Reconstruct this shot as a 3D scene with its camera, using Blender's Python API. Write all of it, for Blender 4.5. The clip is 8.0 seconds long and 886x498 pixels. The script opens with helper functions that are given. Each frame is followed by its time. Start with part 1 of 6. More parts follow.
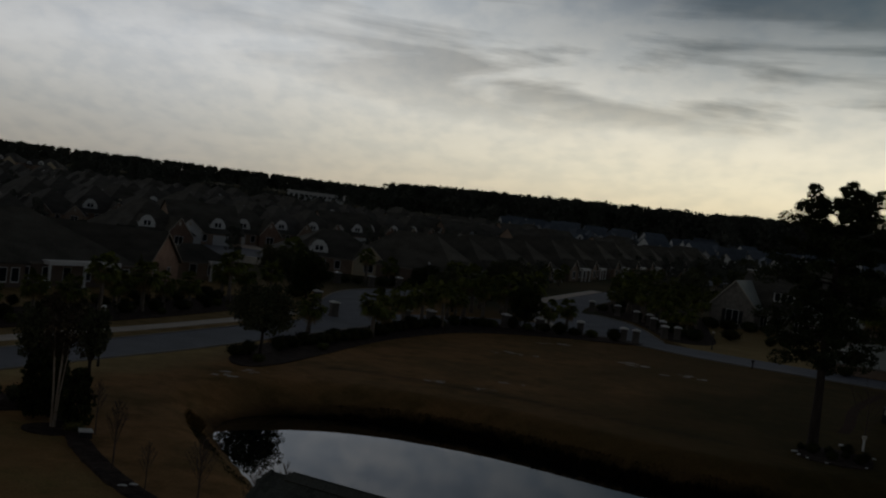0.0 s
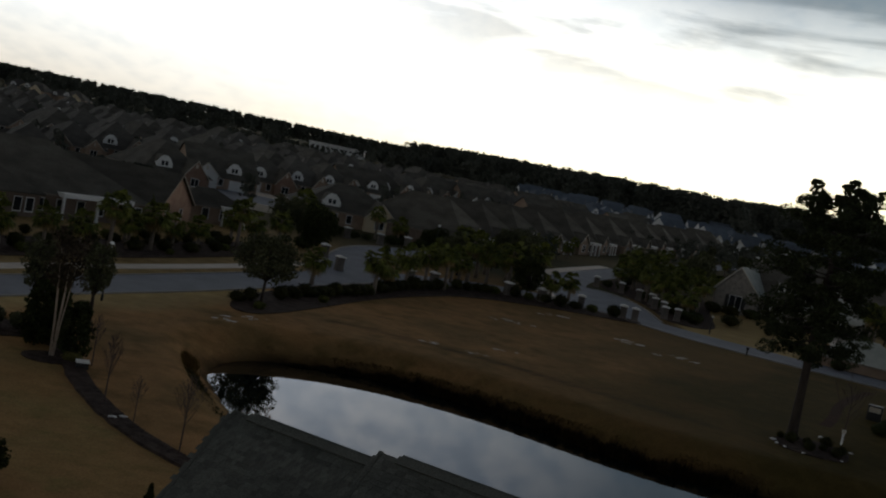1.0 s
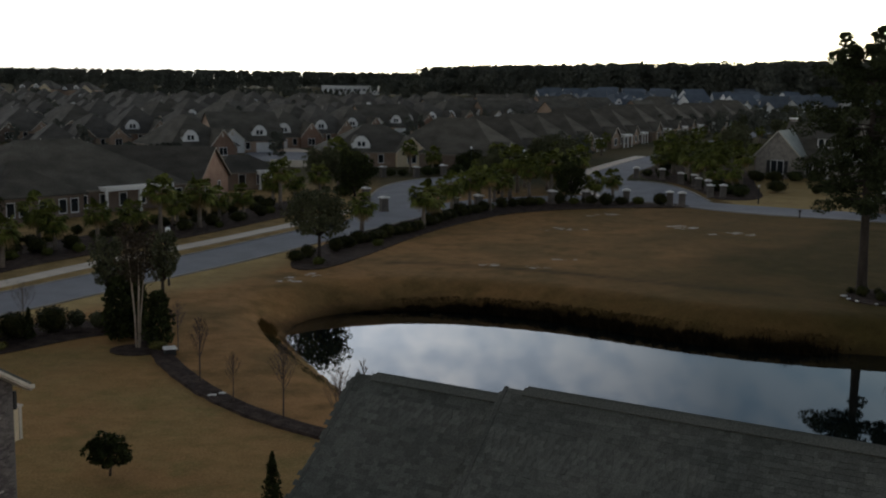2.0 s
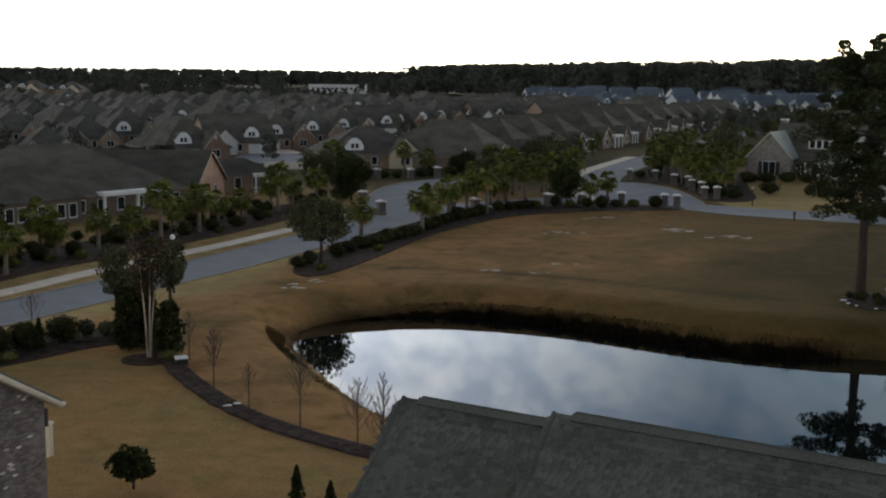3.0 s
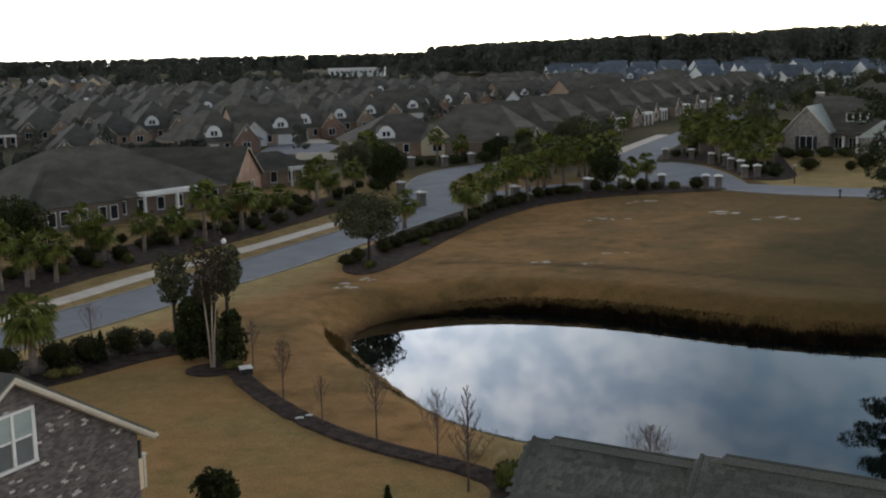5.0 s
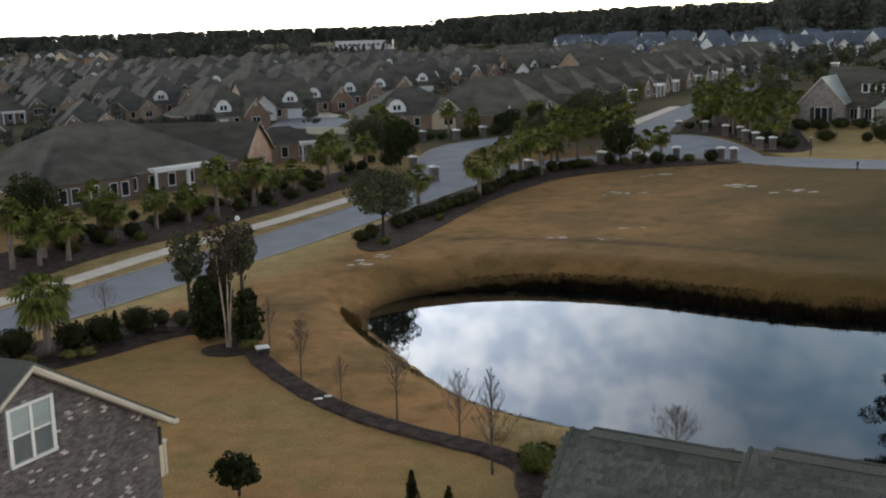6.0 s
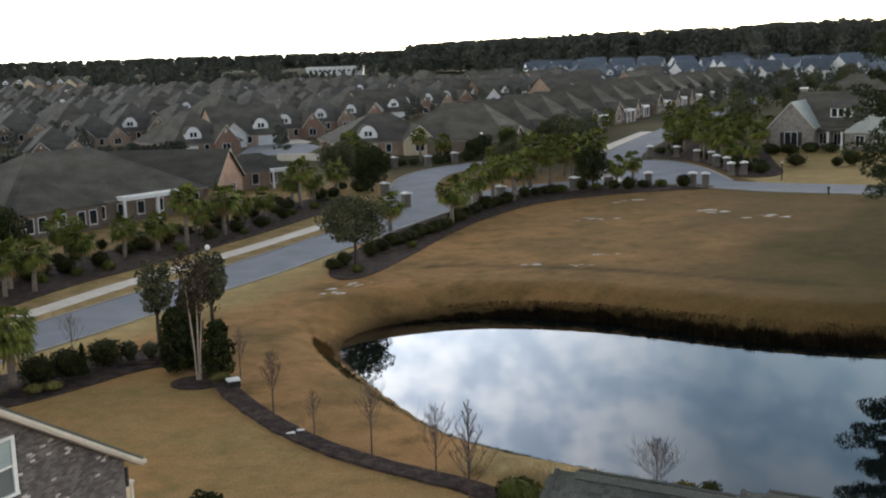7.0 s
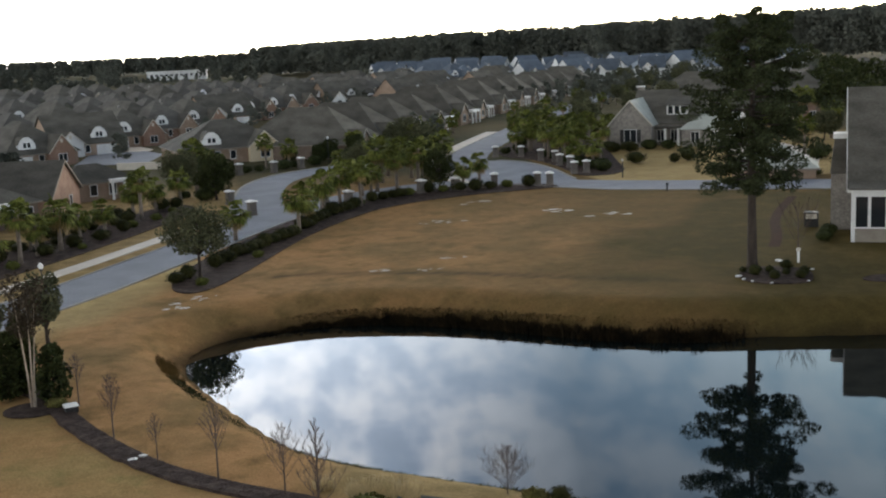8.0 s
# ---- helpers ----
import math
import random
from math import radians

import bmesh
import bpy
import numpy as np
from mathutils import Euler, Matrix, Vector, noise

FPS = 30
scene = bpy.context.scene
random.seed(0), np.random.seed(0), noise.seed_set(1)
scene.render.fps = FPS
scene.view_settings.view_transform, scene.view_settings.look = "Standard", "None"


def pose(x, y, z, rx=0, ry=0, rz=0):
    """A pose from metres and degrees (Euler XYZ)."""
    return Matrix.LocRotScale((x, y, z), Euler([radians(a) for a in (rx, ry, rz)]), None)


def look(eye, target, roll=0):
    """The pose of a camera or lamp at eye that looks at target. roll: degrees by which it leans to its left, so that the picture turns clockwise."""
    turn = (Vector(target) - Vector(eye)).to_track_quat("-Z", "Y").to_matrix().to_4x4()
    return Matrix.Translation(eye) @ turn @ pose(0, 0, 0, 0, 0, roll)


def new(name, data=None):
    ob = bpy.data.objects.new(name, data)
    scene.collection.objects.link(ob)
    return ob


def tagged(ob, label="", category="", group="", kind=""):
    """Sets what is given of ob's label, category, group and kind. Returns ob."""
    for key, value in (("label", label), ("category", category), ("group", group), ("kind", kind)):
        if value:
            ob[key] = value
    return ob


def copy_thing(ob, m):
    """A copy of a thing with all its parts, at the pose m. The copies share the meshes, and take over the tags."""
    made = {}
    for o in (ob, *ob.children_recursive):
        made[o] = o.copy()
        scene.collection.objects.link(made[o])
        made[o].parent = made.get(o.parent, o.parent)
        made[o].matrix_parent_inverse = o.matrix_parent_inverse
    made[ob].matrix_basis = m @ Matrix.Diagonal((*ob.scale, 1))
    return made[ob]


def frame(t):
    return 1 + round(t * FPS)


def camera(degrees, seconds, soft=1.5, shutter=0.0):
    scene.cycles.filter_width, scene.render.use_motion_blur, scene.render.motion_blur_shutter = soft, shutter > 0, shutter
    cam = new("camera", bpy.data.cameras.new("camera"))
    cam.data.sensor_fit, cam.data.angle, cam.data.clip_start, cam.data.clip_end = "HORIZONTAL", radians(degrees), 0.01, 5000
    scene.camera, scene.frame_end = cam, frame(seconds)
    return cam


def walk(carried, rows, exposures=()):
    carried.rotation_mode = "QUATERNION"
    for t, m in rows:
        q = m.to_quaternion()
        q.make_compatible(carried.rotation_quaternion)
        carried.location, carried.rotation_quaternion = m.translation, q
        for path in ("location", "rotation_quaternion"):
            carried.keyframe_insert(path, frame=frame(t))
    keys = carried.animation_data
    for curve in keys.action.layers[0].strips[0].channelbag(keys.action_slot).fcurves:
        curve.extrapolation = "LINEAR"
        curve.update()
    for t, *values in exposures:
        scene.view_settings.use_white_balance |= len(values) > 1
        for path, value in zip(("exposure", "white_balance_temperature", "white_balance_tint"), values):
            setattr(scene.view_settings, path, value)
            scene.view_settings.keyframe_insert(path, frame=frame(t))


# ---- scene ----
cam = camera(42.0, 8.0, soft=2.1)
PATH = [
    (0, (1.431, 1.418, 16.205), (1.549, 3.413, 16.120), 7.10),
    (0.2, (1.830, 1.120, 16.350), (1.966, 3.110, 16.192), 8.48),
    (0.5, (2.273, 0.287, 16.477), (2.431, 2.273, 16.308), 10.00),
    (1, (2.448, -0.392, 16.665), (2.549, 1.600, 16.511), 11.70),
    (1.5, (1.907, -1.142, 16.868), (2.005, 0.849, 16.707), 10.80),
    (1.7, (1.599, -1.184, 16.856), (1.677, 0.801, 16.622), 4.86),
    (1.8, (1.423, -1.217, 16.918), (1.488, 0.764, 16.650), 2.44),
    (2, (1.126, -1.457, 17.184), (1.178, 0.520, 16.889), 0.70),
    (2.2, (0.839, -1.603, 17.360), (0.898, 0.375, 17.071), 0.40),
    (3.3, (-0.918, -2.011, 18.275), (-0.831, -0.038, 17.965), 0.70),
    (3.5, (-1.341, -1.973, 18.484), (-1.247, -0.001, 18.166), 0.70),
    (4, (-1.918, -1.621, 18.812), (-1.842, 0.352, 18.491), 0.40),
    (4.5, (-2.514, -1.241, 19.049), (-2.434, 0.730, 18.722), 0.60),
    (4.7, (-2.682, -1.024, 19.130), (-2.616, 0.946, 18.799), -0.59),
    (5.8, (-3.307, 0.224, 19.351), (-3.289, 2.190, 18.987), -1.91),
    (6, (-3.428, 0.446, 19.338), (-3.407, 2.409, 18.958), -1.80),
    (6.5, (-3.432, 1.040, 19.329), (-3.409, 3.010, 18.983), -1.80),
    (7, (-3.562, 1.487, 19.390), (-3.490, 3.457, 19.051), -1.90),
    (7.5, (-3.331, 1.939, 19.519), (-3.253, 3.906, 19.167), -2.20),
    (7.7, (-3.234, 2.285, 19.630), (-3.090, 4.248, 19.280), -2.18),
    (8, (-3.013, 2.289, 19.731), (-2.688, 4.231, 19.384), -2.60),
]

EXPOSURE = [(0.0, -3.05), (0.2, -2.45), (0.5, -1.95), (1.0, -1.72), (1.6, -1.82), (1.8, -1.2), (2.2, -0.52), (3.3, 0.02), (4.5, 0.15), (5.8, 0.53), (6.1, 0.65), (6.5, 0.85), (8.0, 0.87)]
walk(cam, [(t, look(e, a, r)) for t, e, a, r in PATH], EXPOSURE)

# ---------------------------------------------------------------- light
SUN_AZ, SUN_EL = radians(38), radians(11)          # to the right of straight ahead, low


def make_world():
    w = bpy.data.worlds.new("dusk_sky")
    scene.world = w
    w.use_nodes = True
    nt = w.node_tree
    nt.nodes.clear()
    N, L = nt.nodes.new, nt.links.new
    out, bg = N("ShaderNodeOutputWorld"), N("ShaderNodeBackground")
    sky = N("ShaderNodeTexSky")
    sky.sky_type, sky.sun_disc = "NISHITA", False
    sky.sun_elevation, sky.sun_rotation = SUN_EL, SUN_AZ
    sky.dust_density, sky.air_density, sky.ozone_density = 0.6, 1.0, 2.5
    tc, sep = N("ShaderNodeTexCoord"), N("ShaderNodeSeparateXYZ")
    L(tc.outputs["Generated"], sep.inputs[0])
    up = N("ShaderNodeMath")
    up.operation, up.inputs[1].default_value = "MAXIMUM", 0.0
    L(sep.outputs["Z"], up.inputs[0])
    low = N("ShaderNodeMath")
    low.operation, low.inputs[1].default_value = "ADD", 0.30
    L(up.outputs[0], low.inputs[0])
    div = N("ShaderNodeVectorMath")
    div.operation = "DIVIDE"
    comb = N("ShaderNodeCombineXYZ")
    for s in ("X", "Y", "Z"):
        L(low.outputs[0], comb.inputs[s])
    L(tc.outputs["Generated"], div.inputs[0])
    L(comb.outputs[0], div.inputs[1])
    stretch = N("ShaderNodeMapping")
    stretch.inputs["Scale"].default_value = (1.5, 1.0, 0.3)
    stretch.inputs["Location"].default_value = (CLOUD_X, CLOUD_Y, 0)
    stretch.inputs["Rotation"].default_value = (0, 0, radians(18))
    L(div.outputs[0], stretch.inputs["Vector"])
    n1, n2 = N("ShaderNodeTexNoise"), N("ShaderNodeTexNoise")
    n1.inputs["Scale"].default_value, n1.inputs["Detail"].default_value, n1.inputs["Roughness"].default_value = 4.3, 7, 0.6
    n1.inputs["Distortion"].default_value = 0.15
    n2.inputs["Scale"].default_value, n2.inputs["Detail"].default_value = 12.0, 4
    L(stretch.outputs[0], n1.inputs["Vector"])
    L(stretch.outputs[0], n2.inputs["Vector"])
    # cloud brightness over the height above the horizon
    ramp = N("ShaderNodeValToRGB")
    cr = ramp.color_ramp
    cr.elements[0].position, cr.elements[0].color = 0.0, (0.84, 0.76, 0.64, 1)
    cr.elements[1].position, cr.elements[1].color = 1.0, (0.082, 0.0716, 0.060, 1)
    for p, c in ((0.04, (0.95, 0.92, 0.85)), (0.11, (1.0, 1.0, 1.0)), (0.17, (0.82, 0.84, 0.86)), (0.24, (0.585, 0.60, 0.63)), (0.30, (0.555, 0.572, 0.61)), (0.37, (0.545, 0.562, 0.60)), (0.48, (0.27, 0.27, 0.275)), (0.68, (0.108, 0.098, 0.086))):
        e = cr.elements.new(p)
        e.color = (*c, 1)
    L(up.outputs[0], ramp.inputs[0])
    field, half = N("ShaderNodeMath"), N("ShaderNodeMath")
    half.operation, half.inputs[1].default_value = "MULTIPLY", 0.45
    field.operation, field.inputs[1].default_value = "MULTIPLY_ADD", 0.55
    L(n2.outputs["Fac"], half.inputs[0])
    L(n1.outputs["Fac"], field.inputs[0])
    L(half.outputs[0], field.inputs[2])
    thick = N("ShaderNodeMapRange")
    thick.inputs["From Min"].default_value, thick.inputs["From Max"].default_value = 0.36, 0.66
    thick.inputs["To Min"].default_value, thick.inputs["To Max"].default_value = 0.88, 1.15
    L(n1.outputs["Fac"], thick.inputs["Value"])
    fine = N("ShaderNodeMapRange")
    fine.inputs["From Min"].default_value, fine.inputs["From Max"].default_value = 0.3, 0.7
    fine.inputs["To Min"].default_value, fine.inputs["To Max"].default_value = 0.80, 1.20
    L(n2.outputs["Fac"], fine.inputs["Value"])
    mul = N("ShaderNodeMath")
    mul.operation = "MULTIPLY"
    L(thick.outputs[0], mul.inputs[0])
    L(fine.outputs[0], mul.inputs[1])
    # the cloud smooths out towards the horizon
    calm, soft_cloud = N("ShaderNodeMapRange"), N("ShaderNodeMix")
    for key, x in (("From Min", 0.15), ("From Max", 0.36), ("To Min", 0.14), ("To Max", 0.9)):
        calm.inputs[key].default_value = x
    L(up.outputs[0], calm.inputs["Value"])
    soft_cloud.data_type = "FLOAT"
    soft_cloud.inputs[2].default_value = 1.02
    L(calm.outputs[0], soft_cloud.inputs[0])
    L(mul.outputs[0], soft_cloud.inputs[3])
    # long grey streaks low over the horizon, and a dull bank of cloud away from the sun
    flat_map, bars = N("ShaderNodeMapping"), N("ShaderNodeTexNoise")
    flat_map.inputs["Scale"].default_value = (3.2, 1.0, 21.0)
    flat_map.inputs["Location"].default_value = (STREAK_X, 0.0, STREAK_Z)
    flat_map.inputs["Rotation"].default_value = (0, radians(-3), 0)
    L(tc.outputs["Generated"], flat_map.inputs["Vector"])
    bars.inputs["Scale"].default_value, bars.inputs["Detail"].default_value, bars.inputs["Roughness"].default_value = 1.15, 6, 0.52
    bars.inputs["Distortion"].default_value = 0.35
    L(flat_map.outputs[0], bars.inputs["Vector"])
    streak, fade, aside, ceiling_fade = (N("ShaderNodeMapRange") for _ in range(4))
    grey, thin, band = (N("ShaderNodeMath") for _ in range(3))
    for node, lo, hi, a, b in ((streak, 0.48, 0.58, 0.0, 0.50), (fade, 0.06, 0.11, 0.0, 1.0), (aside, -0.22, 0.14, 0.15, 1.0), (ceiling_fade, 0.17, 0.23, 1.0, 0.0)):
        for key, x in (("From Min", lo), ("From Max", hi), ("To Min", a), ("To Max", b)):
            node.inputs[key].default_value = x
    L(bars.outputs["Fac"], streak.inputs["Value"])
    L(up.outputs[0], fade.inputs["Value"])
    L(sep.outputs["X"], aside.inputs["Value"])
    L(up.outputs[0], ceiling_fade.inputs["Value"])
    grey.operation = thin.operation = band.operation = "MULTIPLY"
    L(fade.outputs[0], band.inputs[0])
    L(ceiling_fade.outputs[0], band.inputs[1])
    L(streak.outputs[0], thin.inputs[0])
    L(aside.outputs[0], thin.inputs[1])
    L(thin.outputs[0], grey.inputs[0])
    L(band.outputs[0], grey.inputs[1])
    bank_x, bank_z, bank, veil, keep_light = N("ShaderNodeMapRange"), N("ShaderNodeMapRange"), N("ShaderNodeMath"), N("ShaderNodeMath"), N("ShaderNodeMath")
    for node, src, lo, hi, a, b in ((bank_x, sep.outputs["X"], -0.34, 0.22, 0.24, 0.0), (bank_z, up.outputs[0], 0.03, 0.09, 1.0, 0.0)):
        for key, x in (("From Min", lo), ("From Max", hi), ("To Min", a), ("To Max", b)):
            node.inputs[key].default_value = x
        node.interpolation_type = "SMOOTHSTEP"
        L(src, node.inputs["Value"])
    bank.operation, veil.operation, veil.use_clamp = "MULTIPLY", "ADD", True
    L(bank_x.outputs[0], bank.inputs[0])
    L(bank_z.outputs[0], bank.inputs[1])
    L(bank.outputs[0], veil.inputs[0])
    L(grey.outputs[0], veil.inputs[1])
    keep_light.operation, keep_light.inputs[0].default_value = "SUBTRACT", 1.0
    L(veil.outputs[0], keep_light.inputs[1])
    # the evening side of the sky is the bright one
    side, east = N("ShaderNodeVectorMath"), N("ShaderNodeMapRange")
    side.operation, side.inputs[1].default_value = "DOT_PRODUCT", (math.sin(SUN_AZ), math.cos(SUN_AZ), 0)
    L(tc.outputs["Generated"], side.inputs[0])
    east.inputs["From Min"].default_value, east.inputs["From Max"].default_value = -0.6, 1.0
    east.inputs["To Min"].default_value, east.inputs["To Max"].default_value = 0.30, 1.27
    L(side.outputs["Value"], east.inputs["Value"])
    dim = N("ShaderNodeMath")
    dim.operation = "MULTIPLY"
    low_cloud = N("ShaderNodeMath")
    low_cloud.operation = "MULTIPLY"
    L(soft_cloud.outputs[0], low_cloud.inputs[0])
    L(keep_light.outputs[0], low_cloud.inputs[1])
    L(low_cloud.outputs[0], dim.inputs[0])
    L(east.outputs[0], dim.inputs[1])
    cloud = N("ShaderNodeVectorMath")
    cloud.operation = "SCALE"
    L(ramp.outputs[0], cloud.inputs[0])
    L(dim.outputs[0], cloud.inputs["Scale"])
    # thin and grey parts of the cloud are bluish, thick ones white
    tint = N("ShaderNodeMix")
    tint.data_type = "RGBA"
    tint.inputs[6].default_value, tint.inputs[7].default_value = (0.78, 0.92, 1.10, 1), (1.0, 0.995, 0.975, 1)
    hue = N("ShaderNodeMapRange")
    hue.inputs["From Min"].default_value, hue.inputs["From Max"].default_value = 0.42, 0.56
    L(field.outputs[0], hue.inputs["Value"])
    even = N("ShaderNodeMix")
    even.data_type = "FLOAT"
    even.inputs[2].default_value = 0.8
    L(calm.outputs[0], even.inputs[0])
    L(hue.outputs[0], even.inputs[3])
    L(even.outputs[0], tint.inputs[0])
    tinted = N("ShaderNodeVectorMath")
    tinted.operation = "MULTIPLY"
    L(cloud.outputs[0], tinted.inputs[0])
    L(tint.outputs[2], tinted.inputs[1])
    lift = N("ShaderNodeVectorMath")
    lift.operation = "SCALE"
    lift.inputs["Scale"].default_value = CLOUD
    L(tinted.outputs[0], lift.inputs[0])
    clear = N("ShaderNodeVectorMath")
    clear.operation = "SCALE"
    clear.inputs["Scale"].default_value = 0.055
    blue = N("ShaderNodeVectorMath")
    blue.operation, blue.inputs[1].default_value = "MULTIPLY", (0.52, 0.92, 1.15)
    L(sky.outputs[0], blue.inputs[0])
    L(blue.outputs[0], clear.inputs[0])
    cover = N("ShaderNodeMapRange")
    cover.inputs["From Min"].default_value, cover.inputs["From Max"].default_value = 0.42, 0.55
    cover.inputs["To Min"].default_value, cover.inputs["To Max"].default_value = 0.70, 0.99
    L(field.outputs[0], cover.inputs["Value"])
    # the cloud breaks up to the right, above the horizon
    gx, gz, brk, keep, part_cover = (N("ShaderNodeMapRange"), N("ShaderNodeMapRange"), N("ShaderNodeMath"), N("ShaderNodeMapRange"), N("ShaderNodeMath"))
    for node, src, lo, hi in ((gx, sep.outputs["X"], -0.06, 0.26), (gz, up.outputs[0], 0.07, 0.21)):
        node.inputs["From Min"].default_value, node.inputs["From Max"].default_value = lo, hi
        L(src, node.inputs["Value"])
    brk.operation = part_cover.operation = "MULTIPLY"
    L(gx.outputs[0], brk.inputs[0])
    L(gz.outputs[0], brk.inputs[1])
    keep.inputs["To Min"].default_value, keep.inputs["To Max"].default_value = 1.0, 0.12
    L(brk.outputs[0], keep.inputs["Value"])
    closed = N("ShaderNodeMix")
    closed.data_type = "FLOAT"
    closed.inputs[2].default_value = 0.95
    L(calm.outputs[0], closed.inputs[0])
    L(cover.outputs[0], closed.inputs[3])
    L(closed.outputs[0], part_cover.inputs[0])
    L(keep.outputs[0], part_cover.inputs[1])
    # evening glow low on the sun's side
    wx, wz, wg, glow = N("ShaderNodeMapRange"), N("ShaderNodeMapRange"), N("ShaderNodeMath"), N("ShaderNodeMix")
    for node, src, lo, hi, a, b in ((wx, side.outputs["Value"], 0.66, 0.98, 0.0, 1.0), (wz, up.outputs[0], 0.02, 0.20, 1.0, 0.0)):
        for key, x in (("From Min", lo), ("From Max", hi), ("To Min", a), ("To Max", b)):
            node.inputs[key].default_value = x
        L(src, node.inputs["Value"])
    wg.operation = "MULTIPLY"
    L(wx.outputs[0], wg.inputs[0])
    L(wz.outputs[0], wg.inputs[1])
    glow.data_type, glow.blend_type = "RGBA", "MULTIPLY"
    glow.inputs[7].default_value = (1.42, 1.27, 0.93, 1)
    L(wg.outputs[0], glow.inputs[0])
    L(lift.outputs[0], glow.inputs[6])
    mix = N("ShaderNodeMix")
    mix.data_type = "RGBA"
    L(part_cover.outputs[0], mix.inputs[0])
    L(clear.outputs[0], mix.inputs[6])
    L(glow.outputs[2], mix.inputs[7])
    L(mix.outputs[2], bg.inputs[0])
    bg.inputs[1].default_value = 1.0
    L(bg.outputs[0], out.inputs[0])


CLOUD, CLOUD_X, CLOUD_Y, STREAK_X, STREAK_Z = 4.6, 3.0, 1.7, 0.4, 2.0
make_world()
sun = new("sun", bpy.data.lights.new("sun", "SUN"))
sun.data.energy, sun.data.angle, sun.data.color = 0.5, radians(14), (1.0, 0.86, 0.70)
sun.matrix_world = look((0, 0, 200), (-math.sin(SUN_AZ) * 100, -math.cos(SUN_AZ) * 100, 200 - 100 * math.tan(SUN_EL)))


# ---------------------------------------------------------------- materials
def mat(name, a, b, scale=2.0, rough=0.85, bump=0.3, fine=30.0, spread=0.3, piece=0.0, spec=0.3, metal=0.0, stretch=(1, 1, 1), depth=0.02):
    """Two colours in broad patches, a fine grain over them, and, with piece, a shade of its own for every piece."""
    m = bpy.data.materials.new(name)
    m.use_nodes = True
    nt = m.node_tree
    N, L = nt.nodes.new, nt.links.new
    p = nt.nodes["Principled BSDF"]
    tc, mp = N("ShaderNodeTexCoord"), N("ShaderNodeMapping")
    mp.inputs["Scale"].default_value = stretch
    L(tc.outputs["Object"], mp.inputs["Vector"])
    n1, n2 = N("ShaderNodeTexNoise"), N("ShaderNodeTexNoise")
    n1.inputs["Scale"].default_value, n1.inputs["Detail"].default_value = scale, 5
    n2.inputs["Scale"].default_value, n2.inputs["Detail"].default_value = fine, 3
    for n in (n1, n2):
        L(mp.outputs[0], n.inputs["Vector"])
    r1 = N("ShaderNodeMapRange")
    r1.inputs["From Min"].default_value, r1.inputs["From Max"].default_value = 0.33, 0.67
    L(n1.outputs["Fac"], r1.inputs["Value"])
    mix = N("ShaderNodeMix")
    mix.data_type = "RGBA"
    mix.inputs[6].default_value, mix.inputs[7].default_value = (*a, 1), (*b, 1)
    L(r1.outputs[0], mix.inputs[0])
    r2 = N("ShaderNodeMapRange")
    r2.inputs["From Min"].default_value, r2.inputs["From Max"].default_value = 0.25, 0.75
    r2.inputs["To Min"].default_value, r2.inputs["To Max"].default_value = 1 - spread, 1 + spread
    L(n2.outputs["Fac"], r2.inputs["Value"])
    value = r2.outputs[0]
    if piece:
        geo, info, add = N("ShaderNodeNewGeometry"), N("ShaderNodeObjectInfo"), N("ShaderNodeMath")
        add.operation = "ADD"
        L(geo.outputs["Random Per Island"], add.inputs[0])
        L(info.outputs["Random"], add.inputs[1])
        frac = N("ShaderNodeMath")
        frac.operation = "FRACT"
        L(add.outputs[0], frac.inputs[0])
        r3 = N("ShaderNodeMapRange")
        r3.inputs["To Min"].default_value, r3.inputs["To Max"].default_value = 1 - piece, 1 + piece
        L(frac.outputs[0], r3.inputs["Value"])
        mul = N("ShaderNodeMath")
        mul.operation = "MULTIPLY"
        L(value, mul.inputs[0])
        L(r3.outputs[0], mul.inputs[1])
        value = mul.outputs[0]
    sc = N("ShaderNodeVectorMath")
    sc.operation = "SCALE"
    L(mix.outputs[2], sc.inputs[0])
    L(value, sc.inputs["Scale"])
    L(sc.outputs[0], p.inputs["Base Color"])
    p.inputs["Roughness"].default_value, p.inputs["Metallic"].default_value = rough, metal
    p.inputs["Specular IOR Level"].default_value = spec
    if bump:
        bp = N("ShaderNodeBump")
        bp.inputs["Strength"].default_value, bp.inputs["Distance"].default_value = bump, depth
        L(n2.outputs["Fac"], bp.inputs["Height"])
        L(bp.outputs[0], p.inputs["Normal"])
    return m


